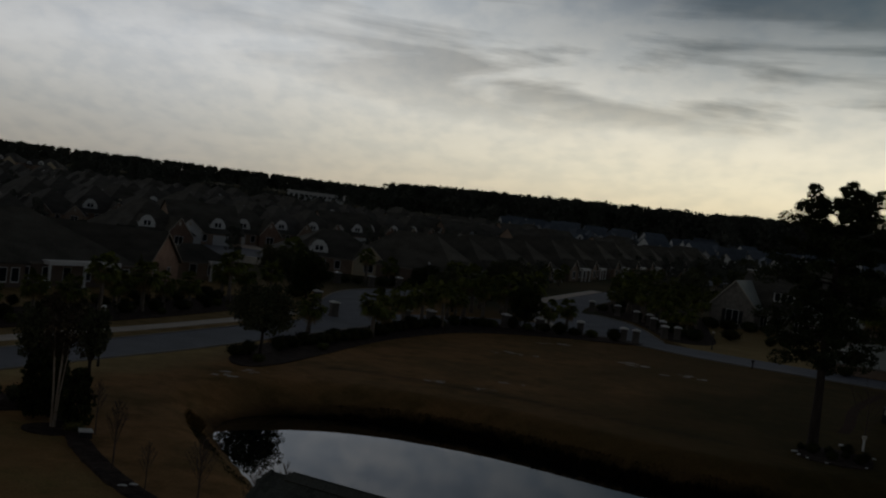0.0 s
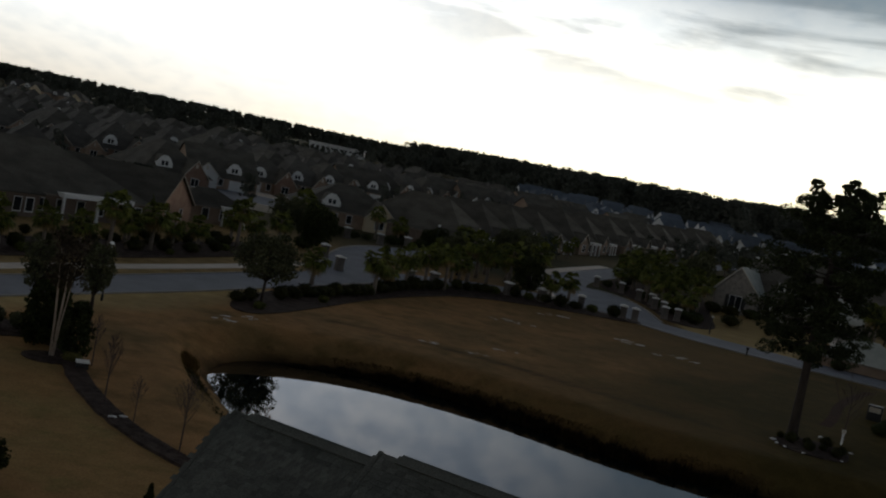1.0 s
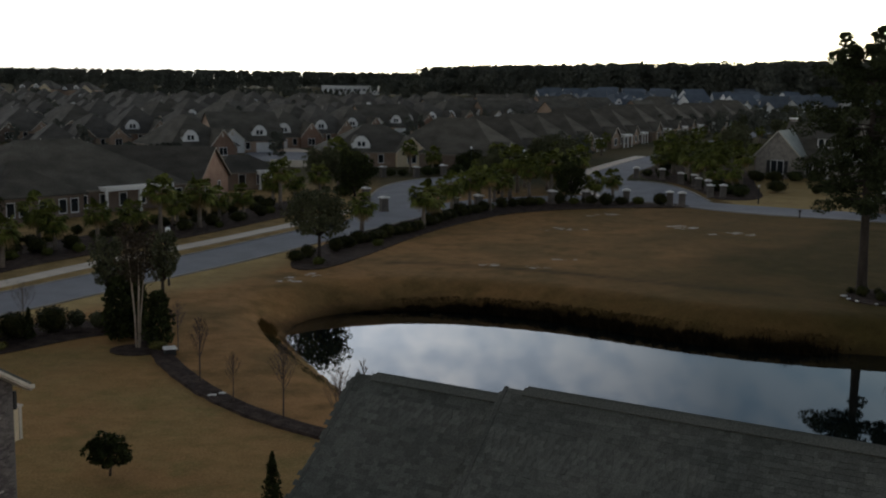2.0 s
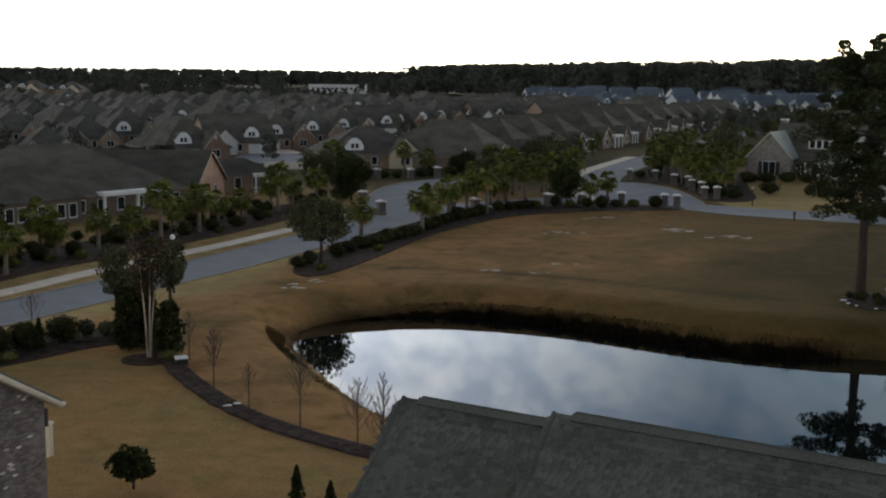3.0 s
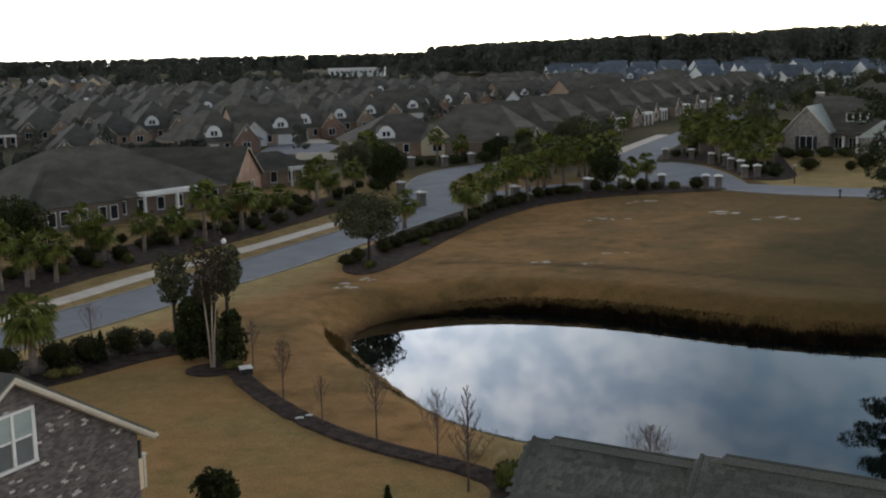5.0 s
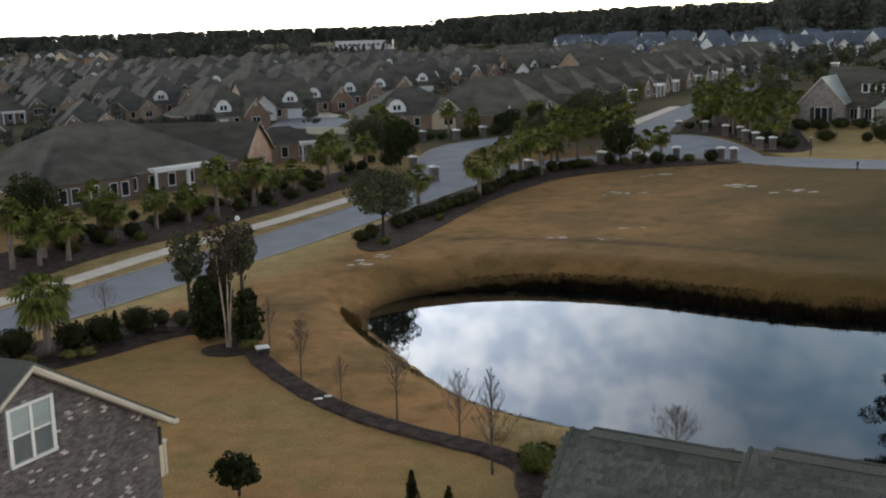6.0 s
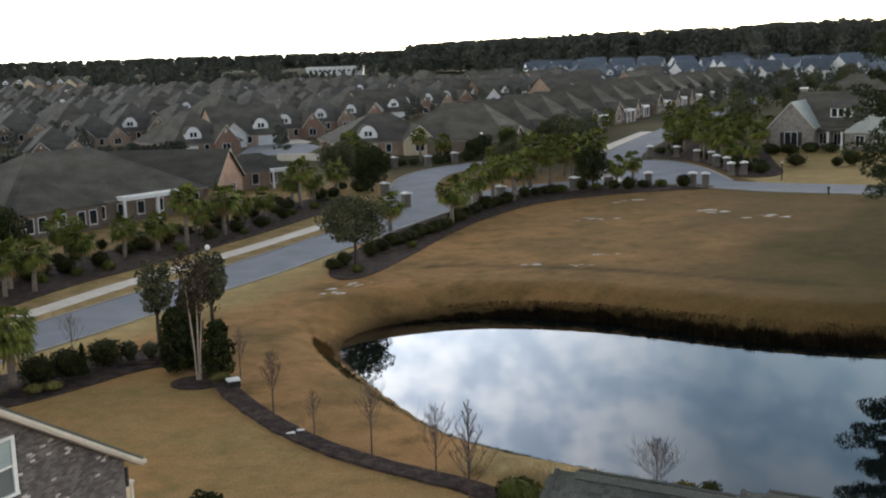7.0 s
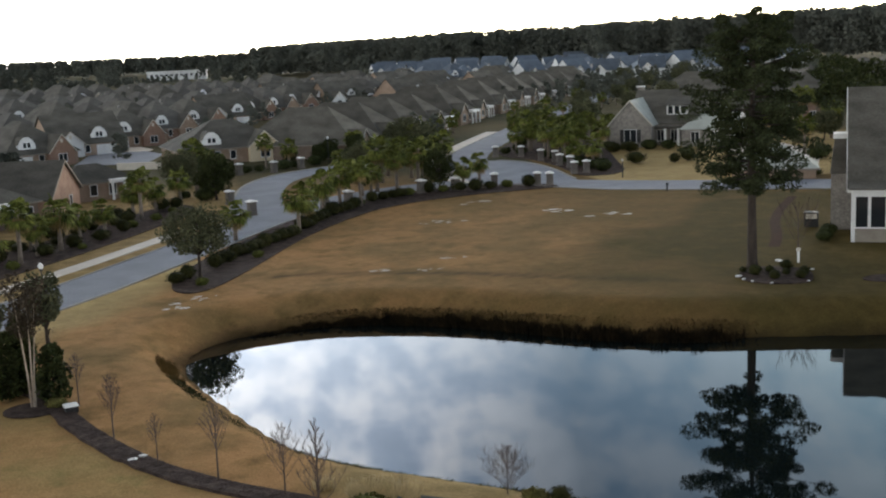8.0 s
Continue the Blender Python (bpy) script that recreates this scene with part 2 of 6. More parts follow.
def grass_material():
    """Winter lawn: brown and straw in patches; the yard, the verge and the bank carry their own growth, the bank
    darkened for shade.
    """
    m = bpy.data.materials.new("dormant_grass")
    m.use_nodes = True
    nt = m.node_tree
    N, L = nt.nodes.new, nt.links.new
    p = nt.nodes["Principled BSDF"]
    tc = N("ShaderNodeTexCoord")

    def noise_at(scale, detail=4, rough=0.6):
        n = N("ShaderNodeTexNoise")
        n.inputs["Scale"].default_value, n.inputs["Detail"].default_value, n.inputs["Roughness"].default_value = scale, detail, rough
        L(tc.outputs["Object"], n.inputs["Vector"])
        return n.outputs["Fac"]

    def ranged(v, lo, hi, a=0.0, b=1.0):
        r = N("ShaderNodeMapRange")
        for k, x in (("From Min", lo), ("From Max", hi), ("To Min", a), ("To Max", b)):
            r.inputs[k].default_value = x
        L(v, r.inputs["Value"])
        return r.outputs[0]

    def mixed(f, a, b):
        x = N("ShaderNodeMix")
        x.data_type = "RGBA"
        L(f, x.inputs[0])
        for slot, c in ((6, a), (7, b)):
            if isinstance(c, tuple):
                x.inputs[slot].default_value = (*c, 1)
            else:
                L(c, x.inputs[slot])
        return x.outputs[2]

    def attr(name):
        a = N("ShaderNodeAttribute")
        a.attribute_name = name
        return a.outputs["Fac"]

    rust = mixed(ranged(noise_at(0.10, 6), 0.41, 0.60), (0.350, 0.194, 0.080), (0.235, 0.146, 0.060))
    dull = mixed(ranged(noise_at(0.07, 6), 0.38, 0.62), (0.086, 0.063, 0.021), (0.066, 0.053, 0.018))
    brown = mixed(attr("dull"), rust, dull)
    brown = mixed(ranged(noise_at(0.35, 6), 0.48, 0.78), brown, (0.112, 0.080, 0.027))
    yard = mixed(ranged(noise_at(0.12, 5), 0.36, 0.64), (0.300, 0.204, 0.082), (0.350, 0.200, 0.082))
    yard = mixed(ranged(noise_at(0.5, 5), 0.5, 0.75), yard, (0.215, 0.166, 0.062))
    straw = mixed(ranged(noise_at(0.25, 5), 0.35, 0.65), (0.44, 0.33, 0.15), (0.36, 0.26, 0.115))
    # waterline shade and dark reflection are put into the bank colour here
    wet_shade = mixed(ranged(noise_at(0.8, 5), 0.35, 0.65), (0.018, 0.013, 0.008), (0.045, 0.030, 0.013))
    far = mixed(ranged(noise_at(0.02, 5), 0.4, 0.6), (0.05, 0.05, 0.025), (0.11, 0.09, 0.045))
    c = mixed(attr("yard"), brown, yard)
    c = mixed(attr("verge"), c, straw)
    c = mixed(attr("verge_far"), c, mixed(ranged(noise_at(0.4, 5), 0.4, 0.6), (0.34, 0.24, 0.11), (0.23, 0.165, 0.072)))
    c = mixed(attr("bank"), c, wet_shade)
    c = mixed(attr("damp"), c, (0.062, 0.045, 0.021))
    c = mixed(attr("far"), c, far)
    grain = ranged(noise_at(9.0, 6, 0.7), 0.25, 0.75, 0.60, 1.40)
    mott = N("ShaderNodeMath")
    mott.operation = "MULTIPLY"
    L(grain, mott.inputs[0])
    L(ranged(noise_at(0.9, 6, 0.7), 0.3, 0.7, 0.84, 1.16), mott.inputs[1])
    grain = mott.outputs[0]
    sc = N("ShaderNodeVectorMath")
    sc.operation = "SCALE"
    L(c, sc.inputs[0])
    L(grain, sc.inputs["Scale"])
    L(sc.outputs[0], p.inputs["Base Color"])
    p.inputs["Roughness"].default_value, p.inputs["Specular IOR Level"].default_value = 0.95, 0.03
    bp = N("ShaderNodeBump")
    bp.inputs["Strength"].default_value, bp.inputs["Distance"].default_value = 0.5, 0.08
    L(noise_at(6.0, 6, 0.7), bp.inputs["Height"])
    L(bp.outputs[0], p.inputs["Normal"])
    return m


def water_material():
    m = bpy.data.materials.new("pond_water")
    m.use_nodes = True
    nt = m.node_tree
    N, L = nt.nodes.new, nt.links.new
    p = nt.nodes["Principled BSDF"]
    p.inputs["Base Color"].default_value = (0.004, 0.007, 0.007, 1)
    p.inputs["Roughness"].default_value, p.inputs["IOR"].default_value = 0.02, 1.34
    tc, n = N("ShaderNodeTexCoord"), N("ShaderNodeTexNoise")
    n.inputs["Scale"].default_value, n.inputs["Detail"].default_value = 1.3, 4
    L(tc.outputs["Object"], n.inputs["Vector"])
    bp = N("ShaderNodeBump")
    bp.inputs["Strength"].default_value, bp.inputs["Distance"].default_value = 0.05, 0.02
    L(n.outputs["Fac"], bp.inputs["Height"])
    L(bp.outputs[0], p.inputs["Normal"])
    return m


def glass_material(name, c, rough=0.06):
    m = bpy.data.materials.new(name)
    m.use_nodes = True
    p = m.node_tree.nodes["Principled BSDF"]
    p.inputs["Base Color"].default_value, p.inputs["Roughness"].default_value = (*c, 1), rough
    p.inputs["Specular IOR Level"].default_value = 0.6
    return m


GRASS, WATER = grass_material(), water_material()
ASPHALT = mat("asphalt", (0.152, 0.162, 0.186), (0.195, 0.205, 0.232), 0.25, 0.85, 0.3, 12)
CONCRETE = mat("pale_concrete", (0.56, 0.50, 0.42), (0.68, 0.61, 0.52), 0.6, 0.85, 0.2, 14, 0.15)
KERB = mat("kerb_concrete", (0.24, 0.225, 0.20), (0.31, 0.29, 0.26), 0.8, 0.85, 0.2, 14, 0.15)
MULCH = mat("bark_mulch", (0.034, 0.025, 0.021), (0.084, 0.062, 0.052), 1.3, 0.95, 0.8, 10, 0.45, depth=0.06, spec=0.05)
SAND = mat("bare_sand", (0.48, 0.43, 0.37), (0.68, 0.64, 0.58), 1.5, 0.95, 0.3, 12, 0.25, spec=0.05)
SHINGLE = mat("weathered_shingle", (0.098, 0.105, 0.093), (0.138, 0.141, 0.124), 0.35, 0.9, 0.5, 30, 0.38, piece=0.22, spec=0.12)
ROOF = mat("dark_roof_shingle", (0.079, 0.074, 0.062), (0.130, 0.121, 0.101), 0.30, 0.9, 0.3, 4, 0.22, piece=0.18, stretch=(1, 1, 2.5), spec=0.08)
ROOF_WARM = mat("brown_roof_shingle", (0.088, 0.083, 0.073), (0.134, 0.125, 0.109), 0.30, 0.9, 0.3, 4, 0.22, piece=0.18, stretch=(1, 1, 2.5), spec=0.08)
ROOF_BLUE = mat("slate_blue_roof", (0.085, 0.105, 0.13), (0.12, 0.145, 0.175), 0.30, 0.75, 0.2, 4, 0.2, piece=0.25)
METAL_ROOF = mat("pale_metal_roof", (0.36, 0.38, 0.335), (0.46, 0.48, 0.425), 0.5, 0.75, 0.1, 6, 0.1, spec=0.15)
BRICK_RED = mat("red_brick_wall", (0.26, 0.160, 0.114), (0.34, 0.220, 0.160), 0.8, 0.9, 0.3, 9, 0.25, piece=0.2)
BRICK_TAN = mat("tan_brick_wall", (0.31, 0.22, 0.155), (0.40, 0.29, 0.21), 0.8, 0.9, 0.3, 9, 0.25, piece=0.2)
BRICK_DARK = mat("dark_tumbled_brick", (0.122, 0.110, 0.105), (0.185, 0.160, 0.148), 1.1, 0.9, 0.5, 25, 0.3, piece=0.35)
BRICK_PALE = mat("whitewashed_brick", (0.46, 0.41, 0.38), (0.66, 0.60, 0.56), 3, 0.9, 0.5, 25, 0.2, piece=0.25)
MORTAR = mat("grey_mortar", (0.15, 0.135, 0.128), (0.20, 0.18, 0.168), 2, 0.95, 0.4, 30, 0.2)
BRICK_BROWN = mat("brown_brick_wall", (0.16, 0.115, 0.088), (0.22, 0.165, 0.128), 0.8, 0.9, 0.3, 9, 0.25)
TRIM_DIM = mat("weathered_beige_trim", (0.24, 0.205, 0.165), (0.30, 0.26, 0.21), 1.0, 0.7, 0.1, 10, 0.1)
STONE = mat("grey_stone_wall", (0.20, 0.18, 0.16), (0.32, 0.29, 0.25), 1.6, 0.9, 0.5, 7, 0.3)
YELLOW = mat("yellow_siding", (0.60, 0.50, 0.33), (0.67, 0.56, 0.38), 0.8, 0.8, 0.1, 6, 0.1)
WHITE = mat("white_painted_trim", (0.74, 0.73, 0.69), (0.82, 0.81, 0.77), 1.2, 0.6, 0.05, 12, 0.08)
CREAM = mat("cream_trim", (0.55, 0.50, 0.41), (0.63, 0.57, 0.47), 1.0, 0.7, 0.1, 10, 0.1)
SIDING = mat("grey_white_siding", (0.66, 0.66, 0.64), (0.76, 0.76, 0.73), 0.8, 0.7, 0.1, 5, 0.1)
GLASS = glass_material("dark_window_glass", (0.02, 0.024, 0.028))
BLIND = mat("pale_window_blind", (0.30, 0.36, 0.35), (0.40, 0.46, 0.44), 0.8, 0.25, 0, 20, 0.06, spec=0.6, stretch=(0.3, 0.3, 2))
# lower sash glass: its grey reflection is put into the base colour
PANE_GREY = mat("grey_reflecting_pane", (0.10, 0.112, 0.112), (0.135, 0.15, 0.148), 1.2, 0.5, 0.05, 60, 0.08, spec=0.3)
GLOBE = mat("white_globe_acrylic", (0.80, 0.80, 0.78), (0.85, 0.85, 0.83), 2, 0.3, 0, 10, 0.03)
IRON = mat("dark_painted_iron", (0.022, 0.022, 0.022), (0.035, 0.035, 0.033), 3, 0.5, 0.1, 30)
BARK = mat("brown_bark", (0.036, 0.027, 0.021), (0.068, 0.052, 0.040), 2.0, 0.95, 0.8, 14, 0.35, stretch=(1, 1, 0.25))
BARK_PALE = mat("pale_peeling_bark", (0.34, 0.26, 0.19), (0.48, 0.40, 0.31), 2.5, 0.85, 0.4, 9, 0.25, stretch=(1, 1, 0.4))
BARK_PALM = mat("grey_palm_trunk", (0.17, 0.135, 0.105), (0.25, 0.205, 0.165), 2.0, 0.95, 0.8, 9, 0.3, stretch=(1, 1, 2))
TWIG = mat("bare_twig_bark", (0.085, 0.062, 0.052), (0.13, 0.095, 0.078), 2, 0.9, 0.2, 12)
LEAF_OAK = mat("oak_leaves", (0.052, 0.063, 0.015), (0.108, 0.112, 0.028), 0.8, 0.8, 0, 6, 0.3, piece=0.45, spec=0.06)
TWIG_HEAD = mat("dry_seed_heads", (0.040, 0.030, 0.020), (0.085, 0.066, 0.044), 0.8, 0.9, 0, 6, 0.3, piece=0.5, spec=0.05)
LEAF_OLIVE = mat("olive_leaves", (0.062, 0.067, 0.034), (0.118, 0.119, 0.062), 0.8, 0.8, 0, 6, 0.3, piece=0.4, spec=0.06)
LEAF_DARK = mat("dark_evergreen_leaves", (0.022, 0.029, 0.010), (0.050, 0.057, 0.019), 0.9, 0.8, 0, 6, 0.3, piece=0.45, spec=0.06)
LEAF_SHRUB = mat("clipped_shrub_leaves", (0.017, 0.020, 0.007), (0.045, 0.044, 0.013), 1.2, 0.8, 0, 8, 0.3, piece=0.45, spec=0.06)
LEAF_GOLD = mat("yellow_green_leaves", (0.105, 0.100, 0.030), (0.16, 0.135, 0.045), 1.2, 0.8, 0, 8, 0.3, piece=0.4, spec=0.06)
PALM_LEAF = mat("palm_fronds", (0.028, 0.042, 0.010), (0.150, 0.156, 0.032), 0.9, 0.85, 0, 5, 0.3, piece=0.55, spec=0.08)
PALM_DRY = mat("dry_palm_fronds", (0.21, 0.14, 0.055), (0.28, 0.20, 0.085), 0.7, 0.8, 0, 5, 0.3, piece=0.35)
NEEDLES = mat("pine_needles", (0.030, 0.038, 0.017), (0.060, 0.068, 0.030), 0.7, 0.8, 0, 5, 0.3, piece=0.45, spec=0.06)
# paler and greyer than near leaves: distance haze put into the colour
FOREST = mat("haze_paled_foliage", (0.088, 0.094, 0.076), (0.118, 0.122, 0.098), 0.02, 0.9, 0, 0.2, 0.15, piece=0.18, spec=0.04)
# near-black base colour: the waterline's shade is put into the reeds too
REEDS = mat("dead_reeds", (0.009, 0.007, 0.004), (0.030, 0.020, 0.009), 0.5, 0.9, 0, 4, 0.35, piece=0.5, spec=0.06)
SHORE_FRINGE = mat("waterline_weeds", (0.026, 0.030, 0.012), (0.060, 0.058, 0.024), 0.6, 0.9, 0, 4, 0.35, piece=0.5, spec=0.05)
BANK_GRASS = mat("brown_bank_grass", (0.085, 0.056, 0.022), (0.15, 0.098, 0.036), 0.5, 0.9, 0, 4, 0.3, piece=0.4, spec=0.04)
PAMPAS = mat("straw_plume_grass", (0.48, 0.39, 0.22), (0.62, 0.51, 0.31), 1.0, 0.9, 0, 6, 0.25, piece=0.3)
PILLAR_BRICK = mat("grey_brown_brick", (0.115, 0.100, 0.086), (0.18, 0.157, 0.135), 0.8, 0.9, 0.3, 9, 0.25)


# ---------------------------------------------------------------- mesh tools
class Geo:
    """Vertices and faces gathered for one mesh."""

    def __init__(self):
        self.v, self.f = [], []

    def poly(self, *pts):
        i = len(self.v)
        self.v.extend(tuple(p) for p in pts)
        self.f.append(tuple(range(i, i + len(pts))))

    def box(self, x0, y0, z0, x1, y1, z1):
        i = len(self.v)
        self.v.extend([(x0, y0, z0), (x1, y0, z0), (x1, y1, z0), (x0, y1, z0), (x0, y0, z1), (x1, y0, z1), (x1, y1, z1), (x0, y1, z1)])
        for q in ((3, 2, 1, 0), (4, 5, 6, 7), (0, 1, 5, 4), (1, 2, 6, 5), (2, 3, 7, 6), (3, 0, 4, 7)):
            self.f.append(tuple(i + k for k in q))

    def prism(self, pts, move):
        """A flat outline drawn out along move."""
        i, n, mv = len(self.v), len(pts), Vector(move)
        self.v.extend(tuple(p) for p in pts)
        self.v.extend(tuple(Vector(p) + mv) for p in pts)
        self.f.append(tuple(range(i, i + n)))
        self.f.append(tuple(range(i + 2 * n - 1, i + n - 1, -1)))
        for k in range(n):
            j = (k + 1) % n
            self.f.append((i + j, i + k, i + n + k, i + n + j))

    def tube(self, pts, radii, n=7):
        """A round, tapered limb through the points."""
        i = len(self.v)
        for k, p in enumerate(pts):
            a, b = Vector(pts[max(k - 1, 0)]), Vector(pts[min(k + 1, len(pts) - 1)])
            d = (b - a).normalized() if (b - a).length > 1e-6 else Vector((0, 0, 1))
            s = d.cross(Vector((0.31, 0.95, 0.05))).normalized()
            u = s.cross(d)
            for q in range(n):
                w = 2 * math.pi * q / n
                self.v.append(tuple(Vector(p) + radii[k] * (math.cos(w) * s + math.sin(w) * u)))
        for k in range(len(pts) - 1):
            for q in range(n):
                r = (q + 1) % n
                self.f.append((i + k * n + q, i + k * n + r, i + (k + 1) * n + r, i + (k + 1) * n + q))
        self.f.append(tuple(i + q for q in range(n - 1, -1, -1)))
        self.f.append(tuple(i + (len(pts) - 1) * n + q for q in range(n)))

    def quads(self, c, a, b):
        """Many small four-cornered leaves: centres, and half their width and length as vectors."""
        i = len(self.v)
        pts = np.stack([c - b, c + a - 0.2 * b, c + b, c - a - 0.2 * b], 1).reshape(-1, 3)
        self.v.extend(map(tuple, pts.tolist()))
        self.f.extend(tuple(range(i + 4 * k, i + 4 * k + 4)) for k in range(len(c)))

    def ball(self, x, y, z, rx, ry, rz, n=10, rows=6, rough=0.0, rng=None):
        i = len(self.v)
        for k in range(rows + 1):
            t = math.pi * k / rows
            for q in range(n):
                w = 2 * math.pi * q / n
                s = 1 + (rough * rng.uniform(-1, 1) if rough else 0)
                self.v.append((x + s * rx * math.sin(t) * math.cos(w), y + s * ry * math.sin(t) * math.sin(w), z + s * rz * math.cos(t)))
        for k in range(rows):
            for q in range(n):
                r = (q + 1) % n
                self.f.append((i + k * n + q, i + (k + 1) * n + q, i + (k + 1) * n + r, i + k * n + r))

    def data(self, name, material, smooth=False):
        me = bpy.data.meshes.new(name)
        me.from_pydata(self.v, [], self.f)
        me.validate()
        me.materials.append(material)
        if smooth:
            me.polygons.foreach_set("use_smooth", [True] * len(me.polygons))
        me.update()
        return me


def part(name, geo, material, parent, label="", smooth=False):
    ob = new(name, geo.data(name, material, smooth) if isinstance(geo, Geo) else geo)
    ob.parent = parent
    return tagged(ob, label)


def thing(name, label, category, group="", kind=""):
    return tagged(new(name), label, category, group, kind)


def solid(name, geo, material, label, category, kind="structure", smooth=False):
    return tagged(new(name, geo.data(name, material, smooth)), label, category, "", kind)


def at(x, y, yaw=0.0, s=1.0, z=None):
    m = pose(x, y, ground_z(x, y) if z is None else z, 0, 0, yaw)
    return m @ Matrix.Diagonal((s, s, s, 1))


def smoothline(pts, closed=False, times=3):
    p = np.array(pts, float)
    for _ in range(times):
        nxt = np.roll(p, -1, 0) if closed else p[1:]
        cur = p if closed else p[:-1]
        q = np.empty((2 * len(cur), p.shape[1]))
        q[0::2], q[1::2] = 0.75 * cur + 0.25 * nxt, 0.25 * cur + 0.75 * nxt
        p = q if closed else np.vstack([p[:1], q, p[-1:]])
    return p


def line_distance(x, y, line, closed=False):
    """How far points lie from a line of points."""
    a = line
    b = np.roll(line, -1, 0) if closed else line[1:]
    a = a if closed else a[:-1]
    best = np.full(np.shape(x), 1e9)
    for (ax, ay), (bx, by) in zip(a, b):
        dx, dy = bx - ax, by - ay
        t = np.clip(((x - ax) * dx + (y - ay) * dy) / (dx * dx + dy * dy + 1e-9), 0, 1)
        best = np.minimum(best, np.hypot(x - ax - t * dx, y - ay - t * dy))
    return best


def inside(x, y, loop):
    odd = np.zeros(np.shape(x), bool)
    for (ax, ay), (bx, by) in zip(loop, np.roll(loop, -1, 0)):
        cut = ((ay > y) != (by > y)) & (x < (bx - ax) * (y - ay) / (by - ay + 1e-12) + ax)
        odd ^= cut
    return odd


# ---------------------------------------------------------------- ground, pond
LAWN_Z, WATER_Z = -0.2, -2.3
POND = smoothline([(-8.3, 81), (-8.1, 85.5), (-6, 89), (-1, 91.3), (3.3, 91.6), (8, 90.2), (12, 88.2), (16, 85.2), (20, 82.2), (24, 79.8), (29.2, 77.6), (35.9, 75.9),
                   (41, 74.4), (56, 70), (66, 60), (62, 48), (45, 42), (30, 43), (17.4, 45.6), (9.4, 51.9), (4.7, 55.5), (2.7, 56.9), (0.0, 59.8), (-2.6, 64.8), (-5.6, 72.6), (-7.5, 78)], True, 2) * 1.031 + (0.05, 0.0)
ROAD = smoothline([(-92, -20), (-70, 20), (-50, 52), (-38, 72), (-31, 83), (-27, 90.5), (-22, 100), (-18, 107), (-13.3, 117), (-9, 126), (-5, 135), (0, 145), (6, 154.5), (14, 162.5), (24, 167.5),
                   (33, 167), (40, 160.5), (48, 154), (57, 149), (70, 142.5), (92, 131), (150, 100)])
LANE_A = smoothline([(-3, 138), (-2, 150), (-1.6, 168), (-0.2, 182), (4, 192.5), (11, 199.5), (20, 205)])
LANE_B = smoothline([(33, 166), (33, 180), (34, 197), (38, 212), (43.5, 226), (52, 246), (61.5, 268), (76, 302), (100, 350), (130, 410)])
SWALE = smoothline([(-1, 106.2), (2.6, 105.9), (8, 104), (14.5, 101.5), (22, 96.5), (29, 92.2), (35, 89)])
YARD = np.array([(-40, 20), (-28, 66), (-24.5, 72), (-21.5, 75), (-17.5, 75), (-15, 70.5), (-13.2, 66), (-10.7, 61.3), (-8.3, 57.8), (-5.4, 54.8), (-2.7, 52.6), (-0.8, 51.0), (0.2, 49.2), (0.2, 44), (3, 40), (20, 30), (20, 0), (-40, 0)], float)


ROAD_SIDE = np.concatenate([ROAD[ROAD[:, 1] < 150], [(200, 150), (200, -60), (-92, -60)]])


def shore(x, y):
    d = line_distance(x, y, POND, True)
    return np.where(inside(x, y, POND), -d, d)


def heights(x, y):
    d = shore(x, y)
    t = np.clip(d / 4.4, 0, 1)
    bank = WATER_Z - 0.05 + (LAWN_Z - WATER_Z + 0.05) * (1 - (1 - t) ** 2)
    z = np.where(d > 0, bank, WATER_Z - 0.05 - np.minimum(1.6, -d * 0.5))
    return z


def ground_z(x, y):
    return float(heights(np.array([float(x)]), np.array([float(y)]))[0])


